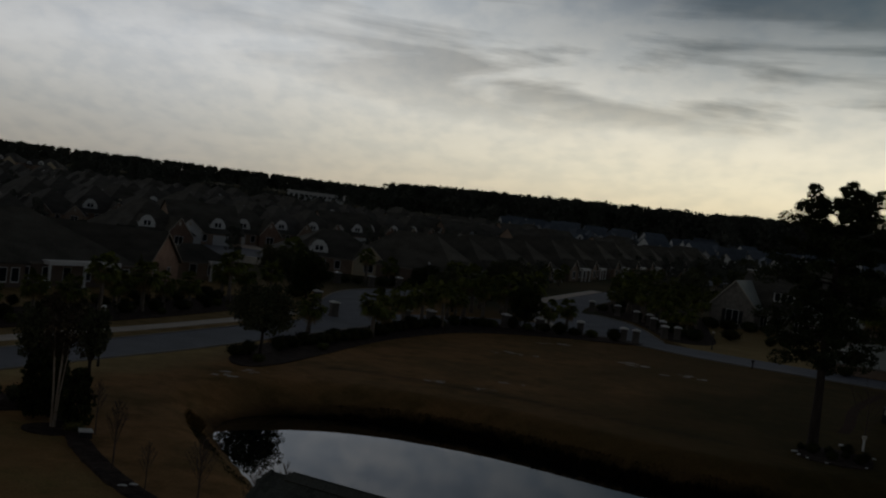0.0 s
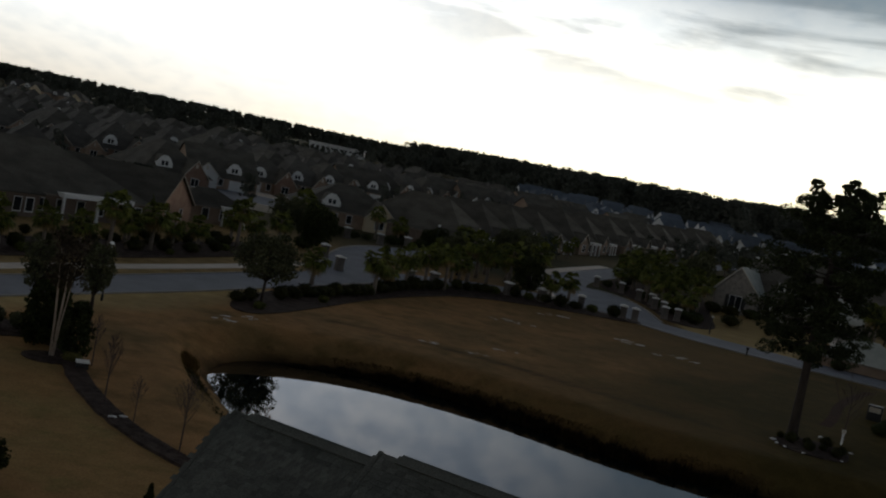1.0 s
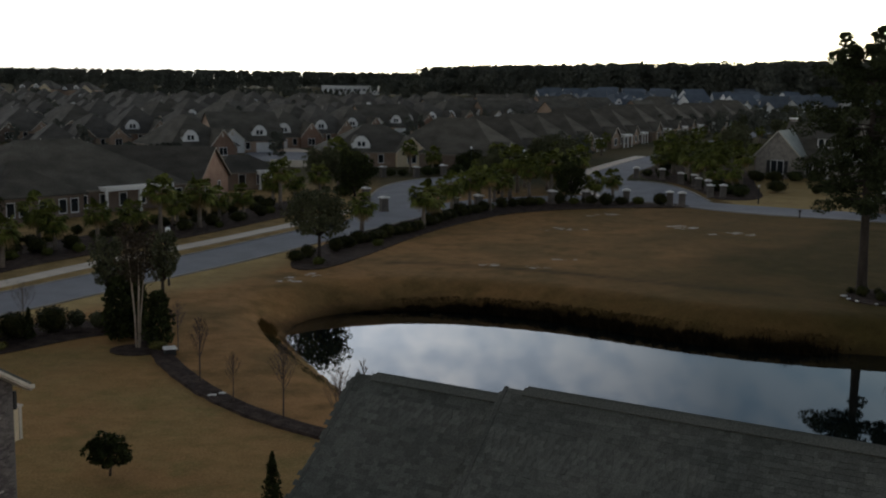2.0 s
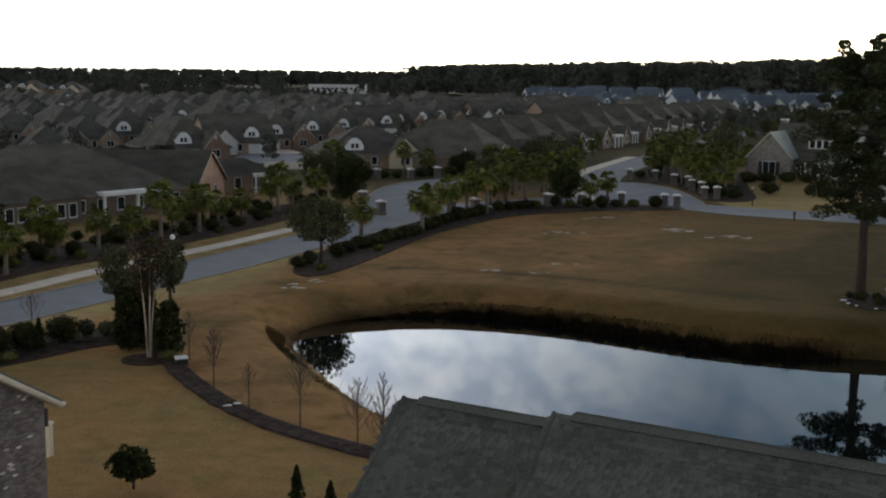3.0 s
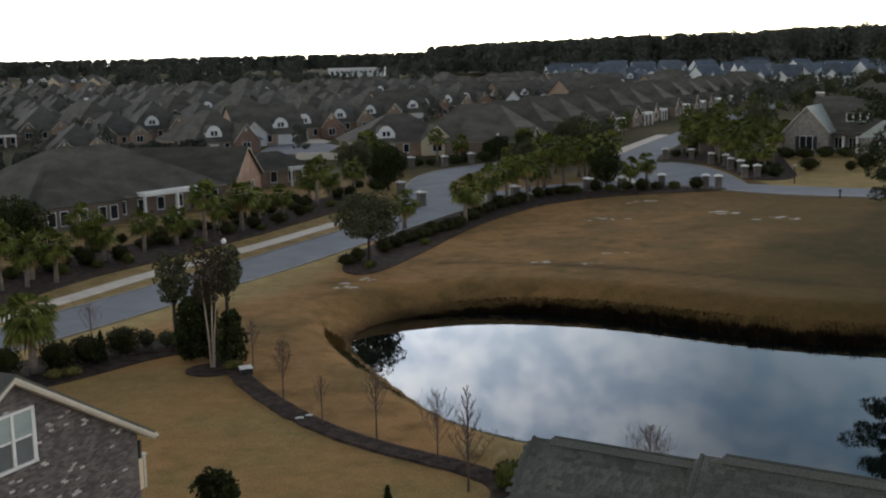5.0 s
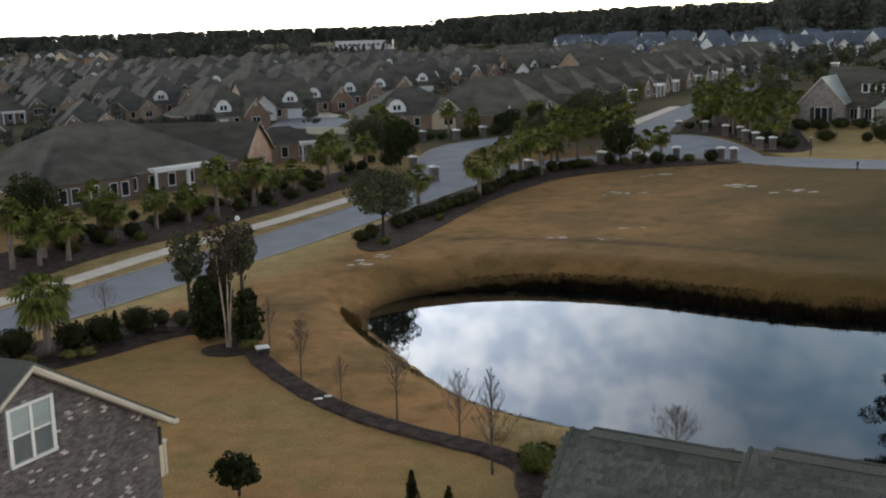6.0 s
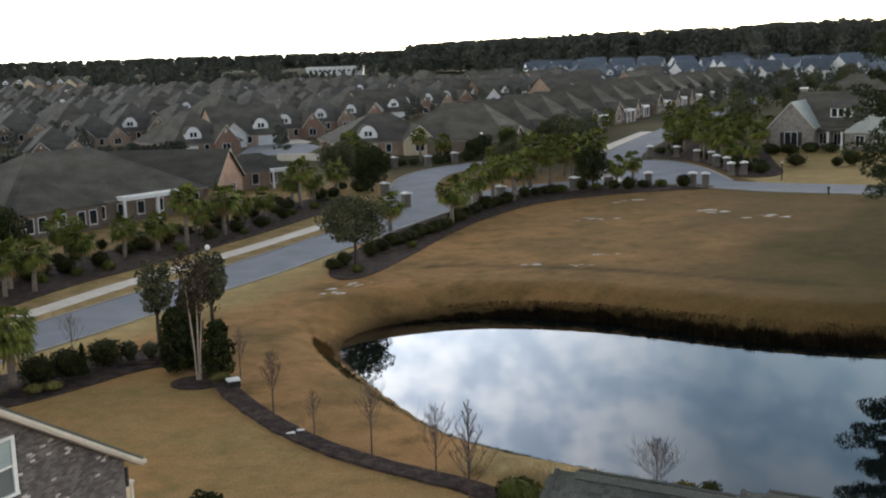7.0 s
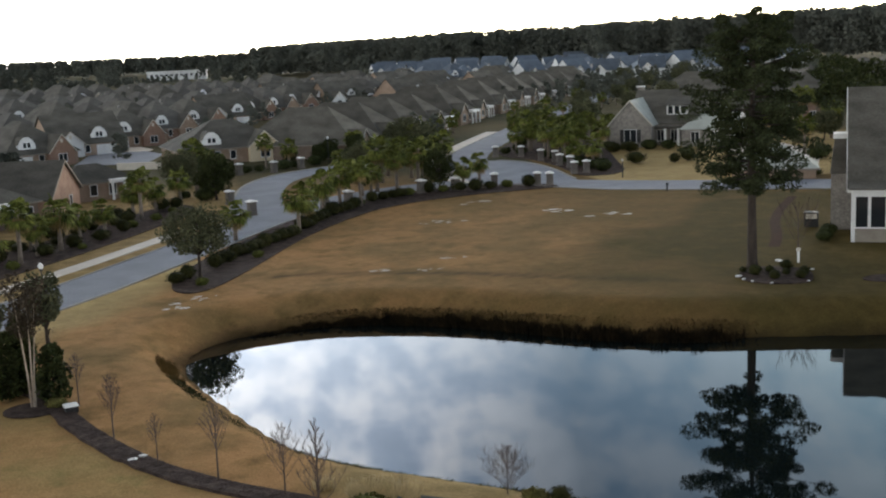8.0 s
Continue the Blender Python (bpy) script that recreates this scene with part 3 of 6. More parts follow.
def build_ground():
    xs = np.concatenate([[-5000, -3000, -1800, -1000, -600, -350, -200, -140], np.arange(-100, -44, 4), np.arange(-44, 76, 1.0), np.arange(76, 120, 4), [130, 160, 220, 350, 600, 1000, 1800, 3000, 5000]])
    ys = np.concatenate([[-5000, -2500, -1000, -400, -150, -60, -30], np.arange(-14, 40, 4), np.arange(40, 156, 1.0), np.arange(156, 250, 6), [260, 300, 350, 420, 520, 700, 1000, 1500, 2300, 3500, 5000]])
    gx, gy = np.meshgrid(xs, ys)
    fx, fy = gx.ravel(), gy.ravel()
    z = heights(fx, fy)
    n = len(xs)
    faces = [(j * n + i, j * n + i + 1, (j + 1) * n + i + 1, (j + 1) * n + i) for j in range(len(ys) - 1) for i in range(n - 1)]
    me = bpy.data.meshes.new("ground")
    me.from_pydata(np.stack([fx, fy, z], 1).tolist(), [], faces)
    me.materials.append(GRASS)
    d = shore(fx, fy)
    wob = np.array([noise.noise((a * 0.16, b * 0.16, 3.0)) for a, b in zip(fx, fy)])
    near_road = np.minimum(line_distance(fx, fy, ROAD), 60)
    zones = {
        "yard": np.clip(0.5 - (np.where(inside(fx, fy, YARD), -1, 1) * line_distance(fx, fy, YARD, True)) / 1.2, 0, 1),
        "verge": np.clip(1.25 - (near_road - 3.5 + 2.2 * wob) / np.where(inside(fx, fy, ROAD_SIDE), 5.0, 12.0), 0, 1) * (fy < 118) + 0.75 * ((fx > 46) & (fy > 150) & (fy < 215) & ~inside(fx, fy, ROAD_SIDE)),
        "verge_far": np.maximum(0.85 * ((fx < 2) & (fy > 60) & ~inside(fx, fy, ROAD_SIDE)), np.clip((fx + 1.8 + 2 * wob) / 2.5, 0, 1) * (fy < 60) * (fy > 42)),
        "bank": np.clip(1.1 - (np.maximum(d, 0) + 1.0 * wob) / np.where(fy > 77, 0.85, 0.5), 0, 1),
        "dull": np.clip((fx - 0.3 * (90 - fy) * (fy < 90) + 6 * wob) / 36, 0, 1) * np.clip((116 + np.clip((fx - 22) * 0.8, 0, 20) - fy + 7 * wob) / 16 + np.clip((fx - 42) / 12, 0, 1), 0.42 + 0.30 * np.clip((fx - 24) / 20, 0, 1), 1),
        "damp": np.clip(1.15 - line_distance(fx, fy, SWALE) / 0.85, 0, 1) * np.clip(0.72 + 0.7 * wob, 0.35, 0.92),
        "far": np.clip((fy - np.where(fx > 44, 205, np.where(fx < -4, 172, 165))) / 25, 0, 1),
    }
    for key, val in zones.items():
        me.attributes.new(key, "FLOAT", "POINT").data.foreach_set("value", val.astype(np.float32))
    me.polygons.foreach_set("use_smooth", [True] * len(me.polygons))
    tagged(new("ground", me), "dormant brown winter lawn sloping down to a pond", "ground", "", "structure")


def ribbon(line, left, right, z, lift=0.0, step_edge=0.0):
    """A strip along a line, its edges left and right of it in metres; with step_edge it gets sides."""
    g = Geo()
    t = np.gradient(line, axis=0)
    t /= np.linalg.norm(t, axis=1)[:, None] + 1e-9
    nrm = np.stack([-t[:, 1], t[:, 0]], 1)
    lo, hi = line - nrm * right, line + nrm * left
    for k in range(len(line) - 1):
        zz = z + lift
        a, b, c, e = (*lo[k], zz), (*lo[k + 1], zz), (*hi[k + 1], zz), (*hi[k], zz)
        g.poly(a, b, c, e)
        if step_edge:
            for p, q in ((a, b), (c, e)):
                g.poly((p[0], p[1], p[2] - step_edge), (q[0], q[1], q[2] - step_edge), q, p)
    return g


def flat(loop, z, drop=0.12):
    g = Geo()
    p = [(x, y, z) for x, y in loop]
    g.prism(p, (0, 0, -drop))
    return g


build_ground()
wide = np.array([POND.mean(0) + (p - POND.mean(0)) * 1.035 for p in POND])
w = Geo()
w.poly(*[(x, y, WATER_Z) for x, y in wide])
solid("water", w, WATER, "still pond water mirroring the cloudy sky", "pond")

ROAD_Z = LAWN_Z + 0.03
BROAD = np.clip((ROAD[:, :1] - 36) / 12, 0, 1) * (ROAD[:, 1:] < 170)
solid("road", ribbon(ROAD, 3.4 + 0.6 * BROAD, 3.4 + 2.6 * BROAD, ROAD_Z), ASPHALT, "blue-grey asphalt residential road", "road")
solid("road_side_a", ribbon(LANE_A, 3.4, 3.4, ROAD_Z + 0.004), ASPHALT, "asphalt side street between brick gate pillars", "road")
solid("road_side_b", ribbon(LANE_B, 3.6, 3.6, ROAD_Z + 0.004), ASPHALT, "asphalt side street leading to far houses", "road")
n_cut = int(len(ROAD) * 0.47)
solid("kerb_1", ribbon(ROAD[:n_cut], 3.6, -3.4, ROAD_Z, 0.08, 0.2), KERB, "low concrete kerb along the road", "kerb")
solid("kerb_2", ribbon(ROAD, -3.4 - 2.6 * BROAD, 3.6 + 2.6 * BROAD, ROAD_Z, 0.08, 0.2), KERB, "low concrete kerb beside the lawn", "kerb")
WALKWAY = smoothline([(-75, 15), (-52, 55), (-40, 78), (-33, 92.5), (-27.9, 104.5), (-21.2, 116), (-13, 133), (-9.5, 141), (-7.5, 148)])
solid("pavement", ribbon(WALKWAY, 1.0, 1.0, LAWN_Z + 0.07, 0, 0.1), CONCRETE, "pale concrete pavement beside the road", "pavement")
solid("pavement_b", ribbon(LANE_B[:int(len(LANE_B) * 0.62)], 6.4, -3.8, LAWN_Z + 0.07, 0, 0.1), CONCRETE, "pale concrete pavement beside the side street", "pavement")
JUNCTION = smoothline([(25, 164), (28, 176), (29.5, 190), (31.5, 199), (36.5, 197.5), (41.4, 195), (44, 187.5), (44.6, 177), (43.8, 166), (44, 160), (40, 158), (32, 162)], True, 2)
solid("road_junction", flat(JUNCTION, ROAD_Z + 0.008, 0.05), ASPHALT, "wide rounded asphalt turning area at the street mouth", "road")
solid("kerb_3", ribbon(JUNCTION[int(len(JUNCTION) * 0.36):int(len(JUNCTION) * 0.70)], 0.28, 0.0, ROAD_Z, 0.1, 0.2), KERB, "concrete kerb round the turning area", "kerb")
solid("kerb_4", ribbon(LANE_A[4:], 3.75, -3.4, ROAD_Z, 0.1, 0.2), KERB, "concrete kerb round the bend of the side street", "kerb")
BED_PALMS = smoothline([(42, 200.5), (45.2, 194), (46.2, 185), (46, 174), (45.4, 166.5), (50, 165), (54, 170), (57, 184), (61, 200), (66, 222), (68, 246), (62, 258), (54, 240), (47.5, 224), (42.5, 211)], True, 2)
solid("planting_bed_8", flat(BED_PALMS, LAWN_Z + 0.06), MULCH, "dark mulch bed under palms behind the pillars", "planting bed")
DRIVE = [(66, 151), (76, 153), (90, 178), (92, 196), (80, 198), (74, 172)]
solid("driveway", flat(DRIVE, LAWN_Z + 0.05), CONCRETE, "pale concrete driveway of a stone house", "driveway")
COURT = [(-36, 236), (-22, 231), (-20, 252), (-24, 262), (-36, 266)]
solid("court", flat(COURT, LAWN_Z + 0.05), ASPHALT, "grey driveway court between houses", "driveway")
COURT_EDGE = [(-42.5, 284), (-43, 268), (-36.2, 266.2), (-24, 262.2), (-23, 266), (-28, 281)]
solid("court_edge", flat(COURT_EDGE, LAWN_Z + 0.06), CONCRETE, "pale concrete apron in front of garages", "driveway")
g = Geo()
g.prism([(-26.4, 221.0, LAWN_Z - 0.1), (-18.4, 218.6, LAWN_Z - 0.1), (-18.4, 218.6, 1.1), (-26.4, 221.0, 1.1)], (0.08, 0.3, 0))
solid("garden_wall", g, CREAM, "low cream rendered wall beside the court", "wall")

# mulched beds
BED_LEFT = smoothline([(-60, 60), (-43, 82), (-37, 91), (-33.5, 103), (-27.5, 113), (-20.5, 127), (-15.5, 139), (-11, 150), (-9.5, 160), (-14, 165), (-21.8, 146), (-30.8, 128), (-40, 111.5), (-50.5, 94), (-70, 70)], True, 2)
solid("planting_bed_1", flat(BED_LEFT, LAWN_Z + 0.09), MULCH, "dark bark mulch bed along the road", "planting bed")
BED_HEDGE = smoothline([(-10.6, 106), (-9.6, 101.2), (-7, 101.4), (-3.4, 110), (2.3, 126.5), (8, 138), (14.2, 147.7), (26.3, 153.7), (37, 154.8), (40, 156.5), (38, 160), (33, 162.6), (24, 163.4), (15.8, 158.6),
                        (8.5, 151), (3.2, 143.5), (-1.5, 133), (-5.5, 124), (-8.5, 116)], True, 2)
solid("planting_bed_2", flat(BED_HEDGE, LAWN_Z + 0.09), MULCH, "curving dark mulch bed between lawn and road", "planting bed")
BED_YARD = smoothline([(-36, 60), (-29.5, 68.5), (-25.5, 73.8), (-21.5, 76.3), (-17, 75.6), (-14.6, 70.3), (-13.1, 66.6), (-10.6, 61.9), (-8.2, 58.3), (-5.3, 55.2), (-2.6, 53), (-0.6, 51.4), (0.7, 49.6), (0.9, 47.4), (0.8, 44)])
def mound(line, left, right, z, high):
    """A low uneven heap of mulch along a line, dug in at its edges."""
    g, rows = Geo(), []
    t = np.gradient(line, axis=0)
    t /= np.linalg.norm(t, axis=1)[:, None] + 1e-9
    dense = np.linspace(0, len(line) - 1, 420)
    steps = np.linspace(-right, left, 11)
    for u in dense:
        k, f = min(int(u), len(line) - 2), u - min(int(u), len(line) - 2)
        p, d = line[k] * (1 - f) + line[k + 1] * f, t[k] * (1 - f) + t[k + 1] * f
        rows.append(len(g.v))
        sway = 0.16 * noise.noise((p[0] * 0.7, p[1] * 0.7, 4.0))
        for q in steps:
            o = q * (1 + sway)
            x, y = p[0] - d[1] * o, p[1] + d[0] * o
            w = 1 - ((q + right) / (left + right) * 2 - 1) ** 2
            g.v.append((x, y, z - 0.10 + (0.10 + high) * min(1.0, 3 * w) + w * (0.07 * noise.noise((x * 2.3, y * 2.3, 1.0)) + 0.05 * noise.noise((x * 7, y * 7, 2.0)))))
    for a, b in zip(rows, rows[1:]):
        g.f.extend((a + k, b + k, b + k + 1, a + k + 1) for k in range(len(steps) - 1))
    return g


solid("planting_bed_3", mound(BED_YARD, 0.5, 1.05, LAWN_Z + 0.02, 0.10), MULCH, "narrow curved mulch border round the yard", "planting bed")
BED_CORNER = smoothline([(-35, 58.6), (-27.8, 65.8), (-23.9, 69.5), (-20.8, 73.8), (-18, 75.4), (-17.5, 78.5), (-21, 79.5), (-26, 77.5), (-31, 72.5), (-38, 64)], True, 2)
solid("planting_bed_4", flat(BED_CORNER, LAWN_Z + 0.06), MULCH, "dark mulch bed under clipped shrubs", "planting bed")
ring = [(-16.3 + 1.7 * math.cos(a), 70.4 + 1.5 * math.sin(a)) for a in np.linspace(0, 2 * math.pi, 20, endpoint=False)]
solid("planting_bed_5", flat(ring, LAWN_Z + 0.085), MULCH, "round mulch ring under pale trunks", "planting bed")
ring = [(39.4 + 3.1 * math.cos(a) + 0.3 * math.sin(3 * a), 89.8 + 3.6 * math.sin(a)) for a in np.linspace(0, 2 * math.pi, 24, endpoint=False)]
solid("planting_bed_6", flat(ring, LAWN_Z + 0.10), MULCH, "mulch island round the pine trunk", "planting bed")

# ---------------------------------------------------------------- plants
def leaf_cloud(geo, rng, clumps, per, size, flatness=0.6, long=1.6):
    """Small leaves scattered through and over round clumps (x, y, z, radius)."""
    cs = []
    for x, y, z, r in clumps:
        d = rng.normal(size=(per, 3))
        d /= np.linalg.norm(d, axis=1)[:, None]
        rad = r * rng.uniform(0.35, 1.0, (per, 1)) ** 0.5
        cs.append(np.array([x, y, z]) + d * rad * np.array([1, 1, flatness]))
    c = np.concatenate(cs)
    a = rng.normal(size=c.shape)
    a /= np.linalg.norm(a, axis=1)[:, None]
    b = np.cross(a, rng.normal(size=c.shape))
    b /= np.linalg.norm(b, axis=1)[:, None]
    s = size * rng.uniform(0.6, 1.3, (len(c), 1))
    geo.quads(c, a * s * 0.5, b * s * 0.5 * long)


def oak(seed, h=6.0, spread=3.0, leaf=None, name="tree", label="", group="", bare=0.32, per=60, size=0.30, lump=(0.26, 0.40), boughs=24):
    rng = np.random.default_rng(seed)
    root = thing(name, label, "tree", group)
    t = Geo()
    top = h * bare
    t.tube([(0, 0, -0.1), (0.02, 0, 0.3), (0.05, 0.03, top), (0.1, -0.05, h * 0.75)], [h * 0.035, h * 0.026, h * 0.02, h * 0.006])
    clumps = []
    for k in range(boughs):
        a = k * 2.399 + rng.uniform(-0.4, 0.4)
        v = -0.85 + 1.75 * (k + 0.5) / boughs
        f = rng.uniform(0.45, 0.95)
        rr = math.sqrt(max(0.0, 1 - min(abs(v), 1) ** 2)) * f
        mid = h * (bare + 1) / 2
        p = (spread * 0.78 * rr * math.cos(a), spread * 0.78 * rr * math.sin(a), mid + v * f ** 0.3 * h * (1 - bare) * 0.42)
        t.tube([(0.04, 0, min(top + (p[2] - top) * 0.3, h * 0.6)), (p[0] * 0.5, p[1] * 0.5, p[2] * 0.92), p], [h * 0.010, h * 0.006, h * 0.002], 5)
        clumps.append((*p, spread * rng.uniform(*lump)))
    part("trunk", t, BARK, root, smooth=True)
    g = Geo()
    leaf_cloud(g, rng, clumps, int(per * 0.7), size, 0.8)
    part("crown", g, leaf, root)
    return root


def palm(seed, h=4.2, fronds=34, dry=10, group="palms along the road", label="cabbage palm with a grey trunk and green fan fronds"):
    rng = np.random.default_rng(seed)
    root = thing("palm_tree", label, "palm", group)
    t = Geo()
    lean = rng.uniform(-0.15, 0.15, 2)
    pts = [(lean[0] * k * k / 16, lean[1] * k * k / 16, h * k / 4 - (0.1 if k == 0 else 0)) for k in range(5)]
    t.tube(pts, [0.24, 0.20, 0.185, 0.18, 0.21], 8)
    part("trunk", t, BARK_PALM, root, smooth=True)
    green, straw = Geo(), Geo()
    tip = Vector(pts[-1])
    for k in range(fronds + dry):
        g = green if k < fronds else straw
        az = k * 2.399 + rng.uniform(-0.25, 0.25)
        el = math.asin(rng.uniform(-0.72, 0.97)) if k < fronds else rng.uniform(-1.35, -0.7)
        stem = rng.uniform(0.6, 1.05) if k < fronds else rng.uniform(0.4, 0.7)
        d = Vector((math.cos(az) * math.cos(el), math.sin(az) * math.cos(el), math.sin(el)))
        side = Vector((-math.sin(az), math.cos(az), 0))
        up = side.cross(d) * -1
        p0, p1 = tip, tip + d * stem - Vector((0, 0, 0.10))
        g.poly(p0 - side * 0.02, p0 + side * 0.02, p1 + side * 0.015, p1 - side * 0.015)
        size = rng.uniform(0.8, 1.15)
        for q in range(9):
            w = (q - 4) / 4 * 1.25
            ray = (d * math.cos(w) + side * math.sin(w)).normalized()
            tipp = p1 + ray * size * (1 - 0.15 * abs(w)) - Vector((0, 0, 0.40 * size + 0.12 * abs(w))) + up * 0.05
            wing = ray.cross(up).normalized() * 0.11
            m = p1 + ray * size * 0.55
            g.poly(p1, m - wing, tipp, m + wing)
    part("crown", green, PALM_LEAF, root)
    if dry:
        part("dead_skirt", straw, PALM_DRY, root, "hanging straw-brown dead fronds")
    return root


def shrub(seed, r=0.7, h=1.1, leaf=None, label="", group="", per=420, size=0.13, square=False):
    rng = np.random.default_rng(seed)
    root = thing("shrub", label, "shrub", group)
    g = Geo()
    for k in range(4):
        a = k * 1.6
        g.tube([(0, 0, -0.12), (0.25 * r * math.cos(a), 0.25 * r * math.sin(a), h * 0.4)], [0.03, 0.015], 5)
    part("stem", g, BARK, root)
    g = Geo()
    g.ball(0, 0, h * 0.52, r * 0.80, r * 0.80, h * 0.42, 10, 6, 0.07, rng)
    d = rng.normal(size=(per, 3))
    d /= np.linalg.norm(d, axis=1)[:, None]
    if square:
        d = 0.9 * d / (np.abs(d) ** 4).sum(1, keepdims=True) ** 0.25
    lump = 1 + (0.05 if square else 0.14) * np.sin(d[:, :1] * 5 + seed) * np.cos(d[:, 1:2] * 4.3)
    c = np.array([0, 0, h * 0.52]) + d * np.array([r, r, h * 0.48]) * rng.uniform(0.80, 1.04, (per, 1)) * lump
    a = rng.normal(size=c.shape)
    a /= np.linalg.norm(a, axis=1)[:, None]
    b = np.cross(a, d)
    s = size * rng.uniform(0.6, 1.3, (per, 1))
    g.quads(c, a * s * 0.5, b * s * 0.8)
    part("foliage", g, leaf, root)
    return root


def column_tree(seed, h=6.0, r=0.9, leaf=None, label="", name="evergreen_tree", power=0.8, n=1900, size=0.2):
    rng = np.random.default_rng(seed)
    root = thing(name, label, "tree")
    g = Geo()
    g.tube([(0, 0, -0.1), (0, 0, h * 0.5), (0, 0, h * 0.95)], [h * 0.02, h * 0.012, 0.01], 6)
    part("trunk", g, BARK, root)
    g = Geo()
    t = rng.uniform(0.02, 1.0, n)
    prof = r * np.clip((1 - t) ** power * (0.55 + 0.45 * np.minimum(t * 5, 1)) * 1.1, 0.02, 1)
    az = rng.uniform(0, 2 * math.pi, n)
    rad = prof * rng.uniform(0.45, 1.08, n) * (1 + 0.2 * np.sin(az * 3 + t * 14))
    c = np.stack([rad * np.cos(az), rad * np.sin(az), h * (0.04 + 0.96 * t)], 1)
    a = rng.normal(size=c.shape)
    a /= np.linalg.norm(a, axis=1)[:, None]
    b = np.cross(a, rng.normal(size=c.shape))
    b /= np.linalg.norm(b, axis=1)[:, None]
    s = size * rng.uniform(0.6, 1.3, (n, 1))
    g.quads(c, a * s * 0.5, b * s * 0.85)
    part("crown", g, leaf, root)
    return root


def bare_tree(seed, h=4.0, trunk=0.35, name="bare_tree", label="leafless young tree with thin brown twigs", group="bare young trees along the border", wide=0.5, n=22, bark=None, climb=(1.2, 2.0)):
    rng = np.random.default_rng(seed)
    root = thing(name, label, "tree", group)
    g, tw = Geo(), Geo()
    g.tube([(0, 0, -0.1), (0.01, 0.02, h * trunk), (0.03, 0.0, h * 0.7), (0.02, 0.03, h)], [h * 0.013, h * 0.010, h * 0.006, h * 0.0018], 6)
    for k in range(n):
        z = h * (trunk + (0.93 - trunk) * (k + rng.uniform(0, 0.8)) / n)
        az = k * 2.4 + rng.uniform(-0.5, 0.5)
        ln = h * wide * (1.05 - z / h) * rng.uniform(0.7, 1.1)
        rise = rng.uniform(*climb)
        tip = Vector((ln * math.cos(az), ln * math.sin(az), z + ln * rise))
        mid = Vector((tip.x * 0.5, tip.y * 0.5, z + ln * rise * 0.42))
        g.tube([(0, 0, z), mid, tip], [h * 0.0042, h * 0.0030, h * 0.0015], 5)
        for j in range(12):
            f = rng.uniform(0.3, 1.0)
            p = Vector((0, 0, z)).lerp(tip, f)
            q = p + Vector((rng.normal() * 0.4, rng.normal() * 0.4, abs(rng.normal()) * 0.6 + 0.25)) * ln * 0.42
            tw.tube([p, (p + q) / 2 + Vector((0, 0, 0.03)), q], [h * 0.0020, h * 0.0016, h * 0.0009], 3)
    part("trunk", g, bark or TWIG, root)
    tagged(part("twig", tw, TWIG, root), kind="stuff")
    return root


def pine_tree(seed):
    rng = np.random.default_rng(seed)
    root = thing("pine_tree", "tall loblolly pine with a bare lower trunk and layered dark needles", "tree")
    h = 21.0
    g = Geo()
    spine = [(0, 0, -0.15), (-0.05, 0, 0.6), (-0.12, 0, 4), (-0.05, 0.1, 9), (0.1, 0.1, 14.5), (0.25, 0, 18.8), (0.3, 0, h - 0.6)]
    g.tube(spine, [0.62, 0.45, 0.37, 0.31, 0.22, 0.11, 0.03], 12)
    part("trunk", g, BARK, root, smooth=True)
    leaves = Geo()
    clumps = []
    for k in range(72):
        z = 7.2 + 13.3 * (k / 71) ** 0.92 + rng.uniform(-0.4, 0.4)
        u = (z - 7.2) / 13.7
        reach = 1.08 * (2.6 + 3.2 * math.sin(min(u * 1.9 + 0.25, 1.57)) if u < 0.55 else 5.8 - 7.4 * (u - 0.55) ** 1.25) * rng.uniform(0.45, 1.1)
        reach = max(reach, 1.0)
        az = k * 2.399 + rng.uniform(-0.4, 0.4)
        droop = -0.22 + 0.55 * u + rng.uniform(-0.1, 0.1)
        tip = Vector((reach * math.cos(az), reach * math.sin(az), z + reach * droop))
        mid = Vector((tip.x * 0.5, tip.y * 0.5, z + reach * droop * 0.35))
        limb = Geo()
        limb.tube([(0, 0, z), mid, tip], [0.10 * (1.1 - 0.6 * u), 0.06, 0.02], 5)
        part("limb", limb, BARK, root)
        for f in (0.5, 0.75, 1.0):
            if f * reach < 0.9:
                continue
            p = Vector((0, 0, z)).lerp(tip, f) + Vector(rng.normal(size=3)) * 0.3
            clumps.append((*p, (0.66 + 0.46 * f) * rng.uniform(0.55, 1.2) * (1.0 if u < 0.75 else 0.8)))
    for k in range(7):
        clumps.append((0.3 + rng.normal() * 0.7, rng.normal() * 0.7, h - rng.uniform(0.2, 2.2), 0.6))
    leaf_cloud(leaves, rng, clumps, 210, 0.12, 0.56, 3.2)
    part("crown", leaves, NEEDLES, root)
    return root


def scatter(first, spots, rng, lo=0.85, hi=1.15):
    """The first thing to the first spot, copies of it to the others."""
    for k, (x, y) in enumerate(spots):
        m = at(x, y, rng.uniform(0, 360), rng.uniform(lo, hi))
        if k == 0:
            first.matrix_basis = m
        else:
            copy_thing(first, m)


# ---------------------------------------------------------------- houses
def slab(g, p, thick=0.16):
    """A roof plane of that thickness; p are its corners, on top."""
    a, b, c = Vector(p[0]), Vector(p[1]), Vector(p[2])
    n = (b - a).cross(c - a).normalized()
    if n.z < 0:
        p, n = list(reversed(p)), -n
    g.prism([Vector(q) - n * thick for q in reversed(p)], n * thick)


